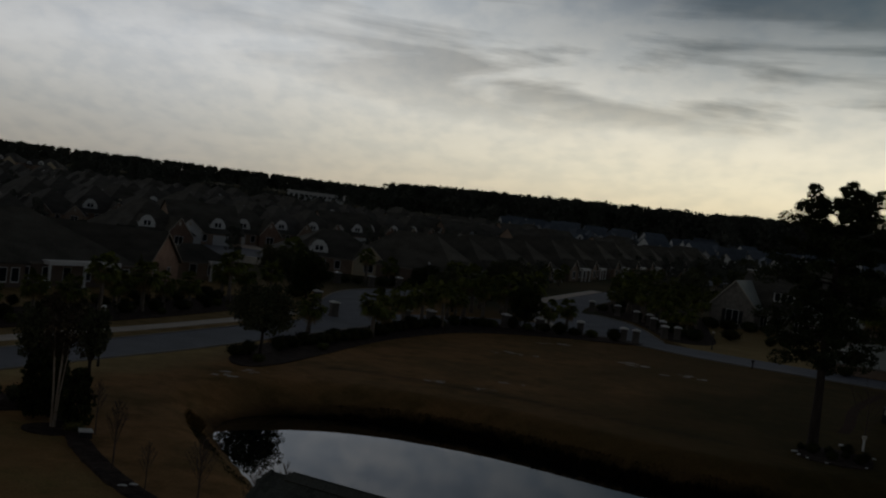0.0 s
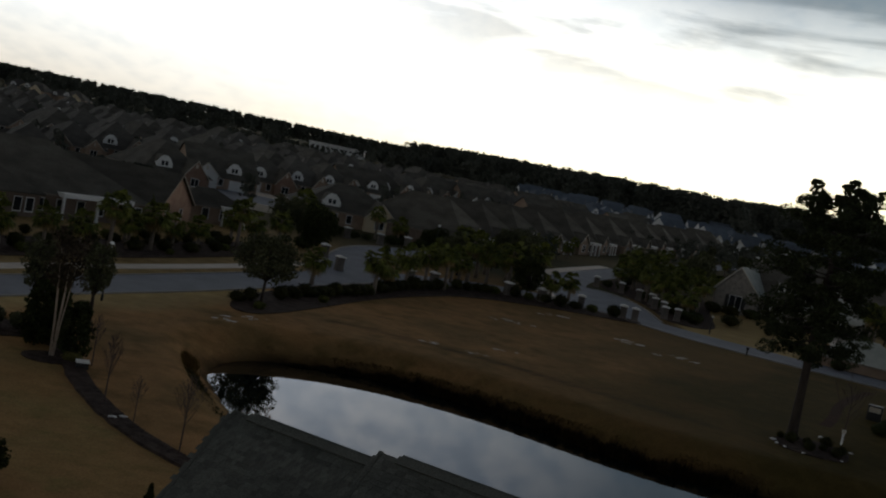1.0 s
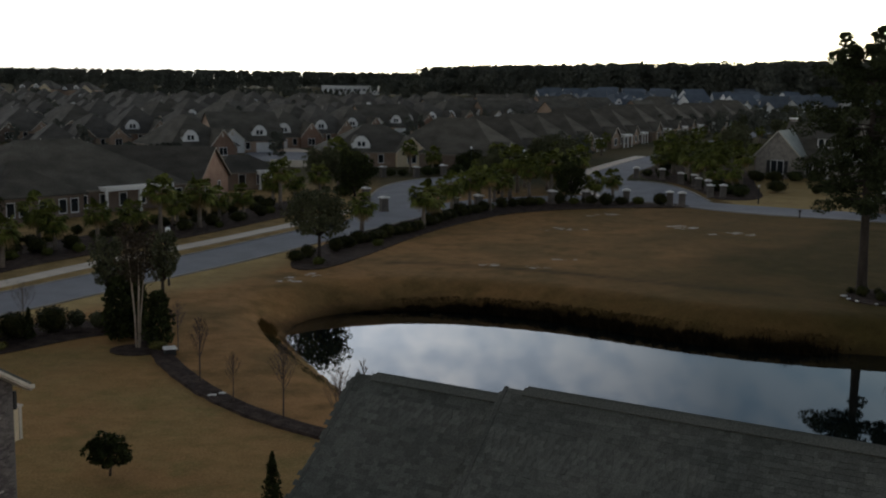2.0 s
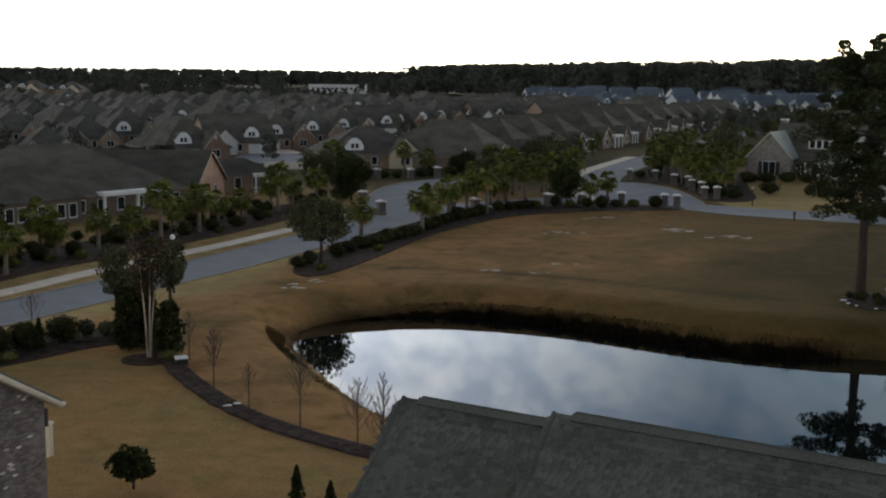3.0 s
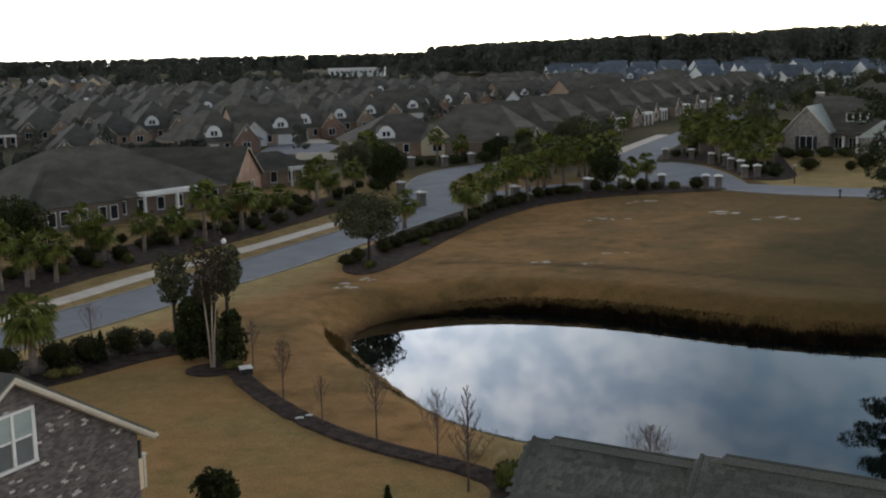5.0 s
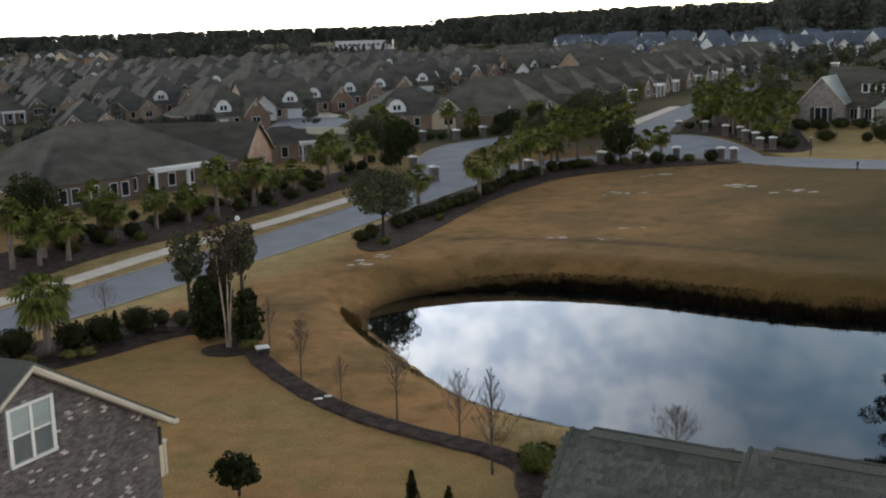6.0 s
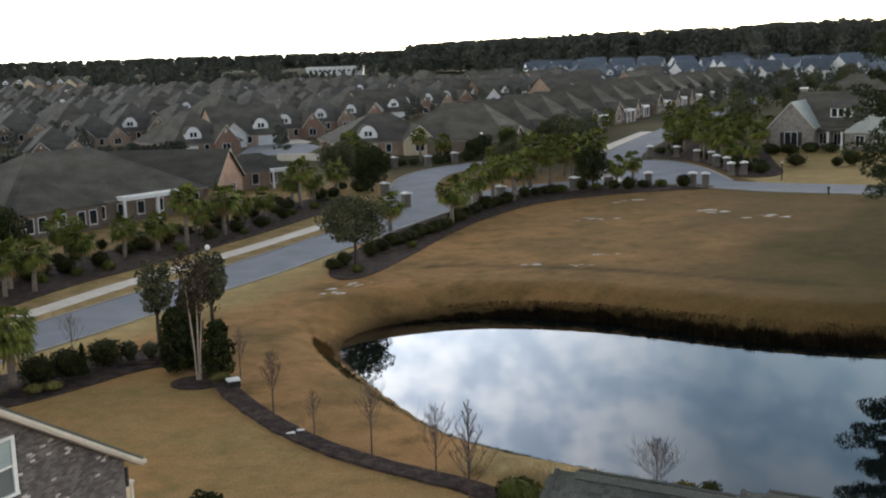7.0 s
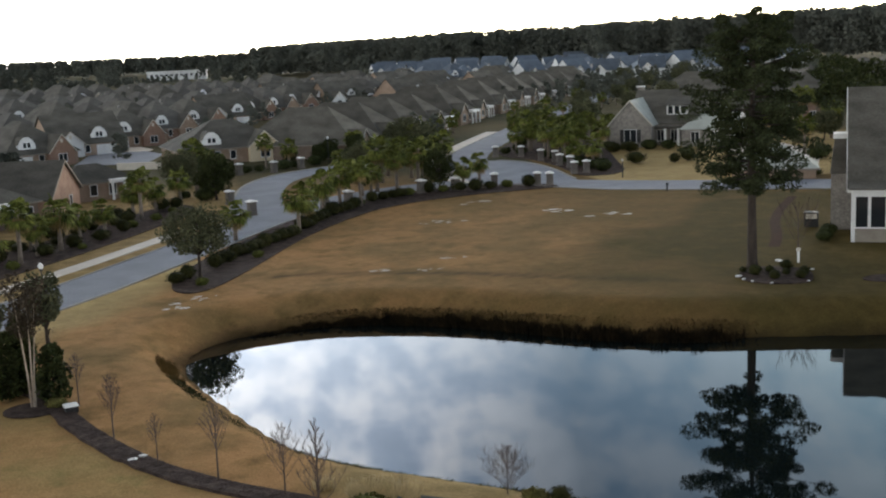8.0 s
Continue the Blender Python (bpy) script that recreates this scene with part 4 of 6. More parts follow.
def hip_roof(g, x0, x1, y0, y1, z, pitch, over=0.45, thick=0.16):
    """A closed hipped roof over a rectangle; returns the height of its ridge."""
    x0, x1, y0, y1 = x0 - over, x1 + over, y0 - over, y1 + over
    z -= over * pitch
    h = min(x1 - x0, y1 - y0) / 2
    top, i = z + h * pitch, len(g.v)
    along = x1 - x0 >= y1 - y0
    r0, r1 = ((x0 + h, (y0 + y1) / 2, top), (x1 - h, (y0 + y1) / 2, top)) if along else (((x0 + x1) / 2, y0 + h, top), ((x0 + x1) / 2, y1 - h, top))
    rim = [(x0, y0), (x1, y0), (x1, y1), (x0, y1)]
    g.v.extend([(x, y, z) for x, y in rim] + [(x, y, z - thick) for x, y in rim] + [r0, r1])
    slopes = [(0, 1, 9, 8), (1, 2, 9), (2, 3, 8, 9), (3, 0, 8)] if along else [(0, 1, 8), (1, 2, 9, 8), (2, 3, 9), (3, 0, 8, 9)]
    for f in slopes + [(4, 5, 1, 0), (5, 6, 2, 1), (6, 7, 3, 2), (7, 4, 0, 3), (7, 6, 5, 4)]:
        g.f.append(tuple(i + k for k in f))
    return top


def chevron(g, a, b, half, z, top, run, thick):
    """A folded band: eave, ridge, eave, drawn out by run. a, b: centre and sideways direction of its first edge."""
    c, d = Vector(a), Vector(b)
    pts = [c - d * half + Vector((0, 0, z)), c + Vector((0, 0, top)), c + d * half + Vector((0, 0, z)), c + d * half + Vector((0, 0, z - thick)), c + Vector((0, 0, top - thick)), c - d * half + Vector((0, 0, z - thick))]
    g.prism(pts, run)


def rim_board(g, x0, x1, y0, y1, z0, z1, t=0.04):
    """A board round a rectangle, as one piece."""
    i = len(g.v)
    for z in (z0, z1):
        g.v.extend([(x0, y0, z), (x1, y0, z), (x1, y1, z), (x0, y1, z), (x0 + t, y0 + t, z), (x1 - t, y0 + t, z), (x1 - t, y1 - t, z), (x0 + t, y1 - t, z)])
    for k in range(4):
        j = (k + 1) % 4
        for f in ((k, j, 8 + j, 8 + k), (4 + j, 4 + k, 12 + k, 12 + j), (8 + k, 8 + j, 12 + j, 12 + k), (j, k, 4 + k, 4 + j)):
            g.f.append(tuple(i + q for q in f))


def window(parent, x, y, z, w, h, face="front", glass=None, trim=None, bars=1):
    """A window with frame, sill and panes on a wall that looks to -y (front) or +x (side)."""
    fr, gl = Geo(), Geo()
    t = 0.09

    def put(g, a0, b0, a1, b1, out0, out1):
        if face == "front":
            g.box(x + a0, y - out1, z + b0, x + a1, y - out0, z + b1)
        else:
            g.box(x + out0, y + a0, z + b0, x + out1, y + a1, z + b1)

    outer = [(-w / 2 - t, -t - 0.05), (w / 2 + t, -t - 0.05), (w / 2 + t, h + t), (-w / 2 - t, h + t)]
    inner = [(-w / 2, 0), (w / 2, 0), (w / 2, h), (-w / 2, h)]
    for o in (0.0, 0.08):
        fr.v.extend((x + p, y - o, z + q) if face == "front" else (x + o, y + p, z + q) for p, q in outer + inner)
    for k in range(4):
        j = (k + 1) % 4
        fr.f += [(8 + k, 8 + j, 12 + j, 12 + k), (k, j, 8 + j, 8 + k), (4 + j, 4 + k, 12 + k, 12 + j), (j, k, 4 + k, 4 + j)]
    ob = part("window", fr, trim or WHITE, parent)
    for k in range(bars):
        c = -w / 2 + w * (k + 1) / (bars + 1)
        mu = Geo()
        put(mu, c - 0.045, 0, c + 0.045, h, 0.02, 0.065)
        part("mullion", mu, trim or WHITE, ob)
    put(gl, -w / 2, 0, w / 2, h, 0.005, 0.03)
    part("pane", gl, glass or GLASS, ob)
    return ob


def house(label, w, d, eave, pitch, wall, roof, kind="hip", gables=(), dormers=(), garage=None, porch=None, chimney=None, windows=True, wings=(), group="houses of the estate"):
    """A house that looks to -y: body, roof, cross gables, dormers, openings. gables: (x, width, depth, material, pitch)."""
    root = thing("house", label, "house", group)
    g, r, tr = Geo(), Geo(), Geo()
    hw, hd = w / 2, d / 2
    zf = eave - 0.45 * pitch - 0.2
    if kind == "hip":
        g.box(-hw, -hd, 0, hw, hd, eave)
        top = hip_roof(r, -hw, hw, -hd, hd, eave, pitch)
        rim_board(tr, -hw - 0.47, hw + 0.47, -hd - 0.47, hd + 0.47, zf - 0.02, zf + 0.19)
    else:
        top = eave + hd * pitch
        g.prism([(-hw, -hd, 0), (-hw, -hd, eave), (-hw, 0, top - 0.1), (-hw, hd, eave), (-hw, hd, 0)], (w, 0, 0))
        chevron(r, (-hw - 0.4, 0, 0), (0, 1, 0), hd + 0.45, eave - 0.45 * pitch + 0.05, top + 0.05, (w + 0.8, 0, 0), 0.18)
        chevron(tr, (hw + 0.4, 0, 0), (0, 1, 0), hd + 0.45, eave - 0.45 * pitch + 0.02, top + 0.02, (0.05, 0, 0), 0.24)
    part("wall", g, wall, root)
    part("roof", r, roof, root)
    part("fascia" if kind == "hip" else "rake_board", tr, TRIM_DIM, root)
    for x0, x1, y0, y1 in wings:
        g, r = Geo(), Geo()
        g.box(x0, y0, 0, x1, y1, eave - 0.01)
        hip_roof(r, x0, x1, y0, y1, eave + 0.01, pitch)
        part("wing_wall", g, wall, root)
        part("wing_roof", r, roof, root)
    for x, gw, gd, gm, gp in gables:
        g, r, tr = Geo(), Geo(), Geo()
        y0, h = -hd - gd, gw / 2
        zt = eave + h * gp
        back = -hd + (zt - eave) / pitch if kind in ("hip", "gable") else 0
        g.prism([(x - h, y0, 0), (x + h, y0, 0), (x + h, y0, eave), (x, y0, zt - 0.1), (x - h, y0, eave)], (0, gd + 0.6, 0))
        chevron(r, (x, y0 - 0.35, 0), (1, 0, 0), h + 0.35, eave - 0.35 * gp + 0.06, zt + 0.06, (0, min(back, 0) - y0 + 0.35, 0), 0.16)
        chevron(tr, (x, y0 - 0.40, 0), (1, 0, 0), h + 0.36, eave - 0.36 * gp + 0.03, zt + 0.03, (0, 0.05, 0), 0.22)
        gb = part("gable", g, gm, root)
        part("gable_roof", r, roof, gb)
        part("rake_board", tr, CREAM, gb)
        v = Geo()
        v.prism([(x - 0.25, y0 - 0.04, zt - 1.6), (x + 0.25, y0 - 0.04, zt - 1.6), (x + 0.25, y0 - 0.04, zt - 1.0), (x, y0 - 0.04, zt - 0.75), (x - 0.25, y0 - 0.04, zt - 1.0)], (0, 0.04, 0))
        part("gable_vent", v, CREAM, gb)
        if windows:
            window(root, x, y0, 0.8, min(1.7, gw * 0.4), 1.5)
    for x, gm in dormers:
        g, r = Geo(), Geo()
        y0 = -hd + 0.8
        zb, zt, h = eave + 0.5 * pitch, eave + 0.8 * pitch + 1.15, 1.75
        zr = zt + h * 0.75
        back = -hd + (zr - eave) / pitch
        bell = [(x - h, y0, zb), (x + h, y0, zb), (x + h, y0, zt - 0.3), (x + h * 0.72, y0, zt + 0.55), (x + h * 0.3, y0, zr - 0.15), (x - h * 0.3, y0, zr - 0.15), (x - h * 0.72, y0, zt + 0.55), (x - h, y0, zt - 0.3)]
        g.prism(bell, (0, max(1.0, min(back, 0) - y0 - 0.4), 0))
        tops = bell[2:]
        for p, q in zip(tops, tops[1:]):
            a, b = Vector(p) + Vector((0, 0.1, 0.03)), Vector(q) + Vector((0, 0.1, 0.03))
            run = Vector((0, max(1.2, min(back, 0) - y0), 0))
            out = Vector(((a.x + b.x) / 2 - x, 0, 0.9)).normalized() * 0.1
            r.prism([a, b, b + out, a + out], run)
        dm = part("dormer", g, gm, root)
        part("dormer_roof", r, roof, dm)
        for sx in (-0.42, 0.42):
            p = Geo()
            p.box(x + sx - 0.3, y0 - 0.03, zb + 0.55, x + sx + 0.3, y0 + 0.02, zt + 0.1)
            part("pane", p, GLASS, dm)
    if garage is not None:
        p = Geo()
        for k in range(4):
            p.box(garage - 2.3, -hd - 0.07, 0.05 + 0.55 * k, garage + 2.3, -hd - 0.01, 0.57 + 0.55 * k)
        part("garage_door", p, WHITE, root, "white panelled garage door")
    if porch:
        x0, x1, dep = porch
        p = Geo()
        p.box(x0, -hd - dep, eave - 0.45, x1, -hd - dep + 0.3, eave)
        p.box(x0, -hd - dep + 0.3, eave - 0.45, x0 + 0.3, -hd, eave)
        p.box(x1 - 0.3, -hd - dep + 0.3, eave - 0.45, x1, -hd, eave)
        p.box(x0, -hd - dep, eave, x1, -hd, eave + 0.06)
        part("porch_beam", p, WHITE, root, "white painted porch beam")
        for x in np.linspace(x0 + 0.2, x1 - 0.2, 3):
            c = Geo()
            c.box(x - 0.15, -hd - dep + 0.02, 0.25, x + 0.15, -hd - dep + 0.28, eave - 0.45)
            c.box(x - 0.2, -hd - dep - 0.03, 0, x + 0.2, -hd - dep + 0.33, 0.25)
            part("porch_column", c, WHITE, root)
    if chimney:
        x, y, ct = chimney
        c, cp = Geo(), Geo()
        c.box(x - 0.6, y - 0.45, 0 if abs(x) > hw else eave, x + 0.6, y + 0.45, ct)
        cp.box(x - 0.72, y - 0.57, ct, x + 0.72, y + 0.57, ct + 0.22)
        ch = part("chimney", c, wall, root)
        part("chimney_cap", cp, WHITE, ch)
    if windows:
        taken = [(x, gw) for x, gw, *_ in gables] + ([(garage, 5)] if garage is not None else [])
        for x in np.arange(-hw + 1.5, hw - 1.0, 2.9):
            if all(abs(x - a) > b / 2 + 0.7 for a, b in taken):
                window(root, x, -hd, 0.8, 1.0, 1.5, bars=0)
        if group == "houses along the road":
            for y in (-hd * 0.5, hd * 0.35):
                window(root, hw, y, 0.8, 1.0, 1.5, "side", bars=0)
    v = Geo()
    v.box(hw * 0.3 - 0.2, hd * 0.12 - 0.2, top - hd * 0.12 * pitch - 0.6, hw * 0.3 + 0.2, hd * 0.12 + 0.2, top - hd * 0.12 * pitch + 0.12)
    part("roof_vent", v, KERB, root)
    return root


rng = np.random.default_rng(5)

# the large hipped house beside the road, with its white porch
a = house("large hipped-roof house with a white columned corner porch", 29, 20, 3.2, 0.56, BRICK_BROWN, ROOF, porch=(0.8, 11.2, 1.6), wings=[(-13.5, -2.5, -11.8, 4), (5.0, 14.0, 2, 14)], group="houses along the road")
for x in (-12.2, -10.6, -8.0, -5.4, -3.8):
    window(a, x, -11.8, 0.7, 0.95, 1.6, bars=0)
a.matrix_basis = at(-46.3, 149.2, 49)
b = house("large hipped-roof house half hidden by palms", 22, 20, 3.1, 0.46, BRICK_BROWN, ROOF, gables=[(4, 7, 1.2, BRICK_TAN, 0.7)], wings=[(-10.5, -2, -12.4, 3)], group="houses along the road")
b.matrix_basis = at(-60, 121, 52)
# brick gable house
c = house("brick house with a steep red gable end", 19, 14, 3.1, 0.60, BRICK_RED, ROOF, kind="gable", group="houses along the road")
c.matrix_basis = at(-36.4, 162.5, -7.5)
e = house("low brick wing with a small porch", 11, 8, 2.9, 0.55, BRICK_TAN, ROOF, porch=(1.2, 5.2, 1.2), group="houses along the road")
e.matrix_basis = at(-26.0, 178.5, 30)
# the house with the yellow gable
e = house("hipped-roof house with a pale yellow front gable", 21, 17, 3.1, 0.56, BRICK_TAN, ROOF, gables=[(5.5, 5.8, 1.5, YELLOW, 0.92)], dormers=[(-4, SIDING)], group="houses along the road")
e.matrix_basis = at(-7.0, 231, 14)

# house types of the estate
TYPES = [
    house("hipped-roof brick house with a white dormer and brick gable", 15, 19, 3.0, 0.78, BRICK_TAN, ROOF, gables=[(3.6, 5.2, 1.3, BRICK_RED, 1.2)], dormers=[(-2.6, SIDING)], garage=-4.4),
    house("dark-roofed house with twin brick gables", 16, 17, 3.0, 0.80, BRICK_RED, ROOF_WARM, gables=[(4.0, 5.0, 1.0, BRICK_TAN, 1.2)], dormers=[(-2.4, SIDING)]),
    house("gable-roofed brick house with a white garage", 16, 14, 3.0, 0.85, BRICK_TAN, ROOF, kind="gable", gables=[(-4.6, 5.6, 1.0, SIDING, 0.9)], dormers=[(2.4, SIDING)], garage=3.6),
    house("long hipped-roof house with a covered porch", 15, 23, 3.0, 0.82, BRICK_BROWN, ROOF, gables=[(-3.6, 5.0, 0.9, BRICK_TAN, 0.8)], porch=(0.5, 6.0, 1.6), wings=[(0.5, 9.5, -4, 6)]),
    house("plain hipped-roof brick house with two small gables", 15, 19, 3.0, 0.74, BRICK_TAN, ROOF_WARM, gables=[(-4.4, 4.2, 0.9, BRICK_BROWN, 0.95), (3.8, 4.8, 0.7, BRICK_TAN, 0.9)], wings=[(-9.0, -1.0, 0, 7)]),
]
placed = [0] * len(TYPES)


def settle(kind, x, y, yaw, s=1.0):
    m = at(x, y, yaw, s, LAWN_Z)
    if placed[kind] == 0:
        TYPES[kind].matrix_basis = m
    else:
        copy_thing(TYPES[kind], m)
    placed[kind] += 1


# the row of long roofs beside the side street
for k in range(13):
    settle(3, 9.5 + 7.6 * k + 0.16 * k * k, 228 + 17.5 * k + 0.1 * k * k, 62 + rng.uniform(-3, 3), rng.uniform(0.95, 1.05))
# the row with dormers
for k in range(13):
    settle((0, 2, 0, 1)[k % 4], -47 + 7.4 * k + rng.uniform(-1, 1), 246 + 20 * k, 32 + rng.uniform(-4, 4))
# rows behind
for row in range(13):
    for k in range(22):
        x, y = -76 - 31 * row + 7.4 * k + rng.uniform(-2, 2), 196 + 4 * row + 19.5 * k + rng.uniform(-2, 2)
        if x < -0.44 * y - 6 or y > 640 or (y < 262 and x < -36) or (y < 215 and x > -70):
            continue
        settle((3, 4, 4, 4, 1, 4)[int(rng.integers(0, 6))], x, y, (32 if row % 3 else 212) + rng.uniform(-5, 5), rng.uniform(0.92, 1.05))
for x, y in ((-93, 231), (-75, 245), (-108, 216)):
    settle(4, x, y, 24, 0.86)
for row in range(4):
    for k in range(8):
        x, y = 5 + 26 * row + 7 * k + rng.uniform(-3, 3), 430 + 24 * k + rng.uniform(-3, 3)
        if x > 0.155 * y + 5 + 8 * k:
            continue
        settle((3, 4, 4, 2)[int(rng.integers(0, 4))], x, y, 40 + rng.uniform(-8, 8))

# slate-blue roofs of the next estate
far_a = house("far house with a slate-blue roof and white gable", 14, 16, 4.2, 0.75, SIDING, ROOF_BLUE, gables=[(3.2, 5.5, 1.0, WHITE, 1.0)], dormers=[(-3, WHITE)], windows=False, group="houses of the far estate")
far_b = house("far two-storey house with a slate-blue roof", 12, 13, 5.2, 0.8, SIDING, ROOF_BLUE, kind="gable", gables=[(-2.5, 5.0, 1.0, WHITE, 1.0)], windows=False, group="houses of the far estate")
first = [True, True]
for row in range(8):
    for k in range(22):
        y = 545 + 34 * row + rng.uniform(-5, 5)
        x = 20 + 19 * k + 8 * row + rng.uniform(-4, 4)
        if x < 0.11 * y + (60 if row < 1 else 0) or x > 0.50 * y or (x > 250 and y > 690) or rng.uniform() < 0.06:
            continue
        q = int(rng.integers(0, 2))
        m = at(x, y, rng.uniform(-35, 35), rng.uniform(0.95, 1.15), LAWN_Z)
        if first[q]:
            (far_a, far_b)[q].matrix_basis, first[q] = m, False
        else:
            copy_thing((far_a, far_b)[q], m)

# warm-walled houses and the long white building on the horizon
far_c = house("far tan house among trees", 18, 14, 6.0, 0.7, BRICK_TAN, ROOF_WARM, gables=[(3, 8, 1, YELLOW, 0.8)], dormers=[(-4, WHITE)], windows=False, group="far houses among trees")
far_c.matrix_basis = at(-262, 800, 20, 1.0)
for x, y in ((-246, 790), (-232, 796), (-219, 785), (-286, 800), (-318, 790), (-350, 800)):
    copy_thing(far_c, at(x, y, rng.uniform(-20, 30), rng.uniform(0.85, 1.1)))


def long_building():
    root = thing("office_building", "long pale flat-roofed building on the horizon", "building")
    g = Geo()
    g.box(-26, -8, 0, 26, 8, 7.4)
    g.box(-26, -9, 0, -12, -8, 6.0)
    part("wall", g, SIDING, root)
    g = Geo()
    g.box(-26.6, -9.6, 7.4, 26.6, 8.6, 8.1)
    part("roof", g, WHITE, root)
    for k in range(11):
        window(root, -22 + 4.4 * k, -9.02 if k < 3 else -8.02, 3.6, 2.2, 1.8, bars=1)
    return root


long_building().matrix_basis = at(-58, 1085, -3, 1.0, LAWN_Z)

# ---------------------------------------------------------------- stone house across the lawn road
def stone_house():
    root = house("grey stone house with a metal-roofed wing, chimney and dormer", 12.6, 15, 4.3, 0.73, STONE, ROOF, kind="gable", windows=False, chimney=(-6.9, 4.0, 10.2), group="houses along the road")
    for x, gw, gd, rm, gp in ((-5.2, 7.8, 4.5, METAL_ROOF, 1.08),):
        g, r, tr = Geo(), Geo(), Geo()
        y0, h = -7.5 - gd, gw / 2
        zt = 4.3 + h * gp
        g.prism([(x - h, y0, 0), (x + h, y0, 0), (x + h, y0, 4.3), (x, y0, zt - 0.1), (x - h, y0, 4.3)], (0, gd + 0.5, 0))
        back = min(-7.5 + (zt - 4.3) / 0.73, -0.4)
        for s in (-1, 1):
            slab(r, [(x + s * (h + 0.4), y0 - 0.4, 4.3 - 0.4 * gp + 0.06), (x + s * (h + 0.4), back, 4.3 - 0.4 * gp + 0.06), (x, back, zt + 0.06), (x, y0 - 0.4, zt + 0.06)])
            p, q = Vector((x + s * (h + 0.4), y0 - 0.4, 4.3 - 0.4 * gp - 0.14)), Vector((x, y0 - 0.4, zt - 0.14))
            tr.prism([p, q, q + Vector((0, 0, 0.24)), p + Vector((0, 0, 0.24))], (0, -0.06, 0))
        gb = part("gable", g, STONE, root)
        part("gable_roof", r, rm, gb, "pale grey-green metal roof")
        part("rake_board", tr, CREAM, gb)
        wd = window(gb, x, y0, 0.9, 2.2, 2.3, bars=1)
        for s in (-1, 1):
            sh = Geo()
            sh.box(x + s * 1.55 - 0.35, y0 - 0.06, 0.9, x + s * 1.55 + 0.35, y0 - 0.01, 3.2)
            part("shutter", sh, IRON, gb, "dark shutter")
    d, r = Geo(), Geo()
    d.box(0.2, -5.9, 4.7, 4.0, -2.0, 7.2)
    slab(r, [(-0.2, -6.3, 7.2), (4.4, -6.3, 7.2), (4.4, -2.0, 8.4), (-0.2, -2.0, 8.4)], 0.12)
    dm = part("dormer", d, WHITE, root, "wide white dormer with three sashes")
    part("dormer_roof", r, ROOF, dm)
    for x in (0.9, 2.1, 3.3):
        window(dm, x, -5.9, 5.6, 0.85, 1.4, bars=0)
    g, r = Geo(), Geo()
    g.box(4.0, -11.0, 0, 15.6, 0.5, 3.5)
    hip_roof(r, 4.0, 15.6, -11.0, 0.5, 3.5, 0.80)
    wg = part("wing_wall", g, STONE, root)
    part("wing_roof", r, METAL_ROOF, wg, "pale grey-green metal roof")
    for x in (6.4, 9.9, 13.4):
        window(wg, x, -11.0, 0.9, 1.4, 1.7, bars=1)
    p = Geo()
    p.box(-2.3, -10.0, 3.2, 3.4, -7.5, 3.5)
    part("porch_roof", p, ROOF, root)
    for x in (-1.9, 0.7, 3.1):
        c = Geo()
        c.box(x - 0.2, -9.9, 0, x + 0.2, -9.5, 3.2)
        part("porch_column", c, WHITE, root)
    for x in (-0.6, 1.9):
        window(root, x, -7.5, 0.8, 1.2, 1.9)
    return root


stone_house().matrix_basis = at(77.5, 212.2, -33, 1.0, LAWN_Z)
garden_house = house("small pale-roofed garage house by the road", 11.0, 8, 1.7, 0.64, BRICK_TAN, METAL_ROOF, windows=False, group="houses along the road")
garden_house.matrix_basis = at(69.4, 152.6, -25, 1.0, LAWN_Z)
for k, (x, y, a) in enumerate([(112, 246, 20), (139, 282, -15), (158, 300, 30), (176, 352, 10), (126, 318, 40), (215, 385, 0), (205, 345, 25), (255, 430, 10)]):
    settle((0, 3, 1)[k % 3], x, y, a)


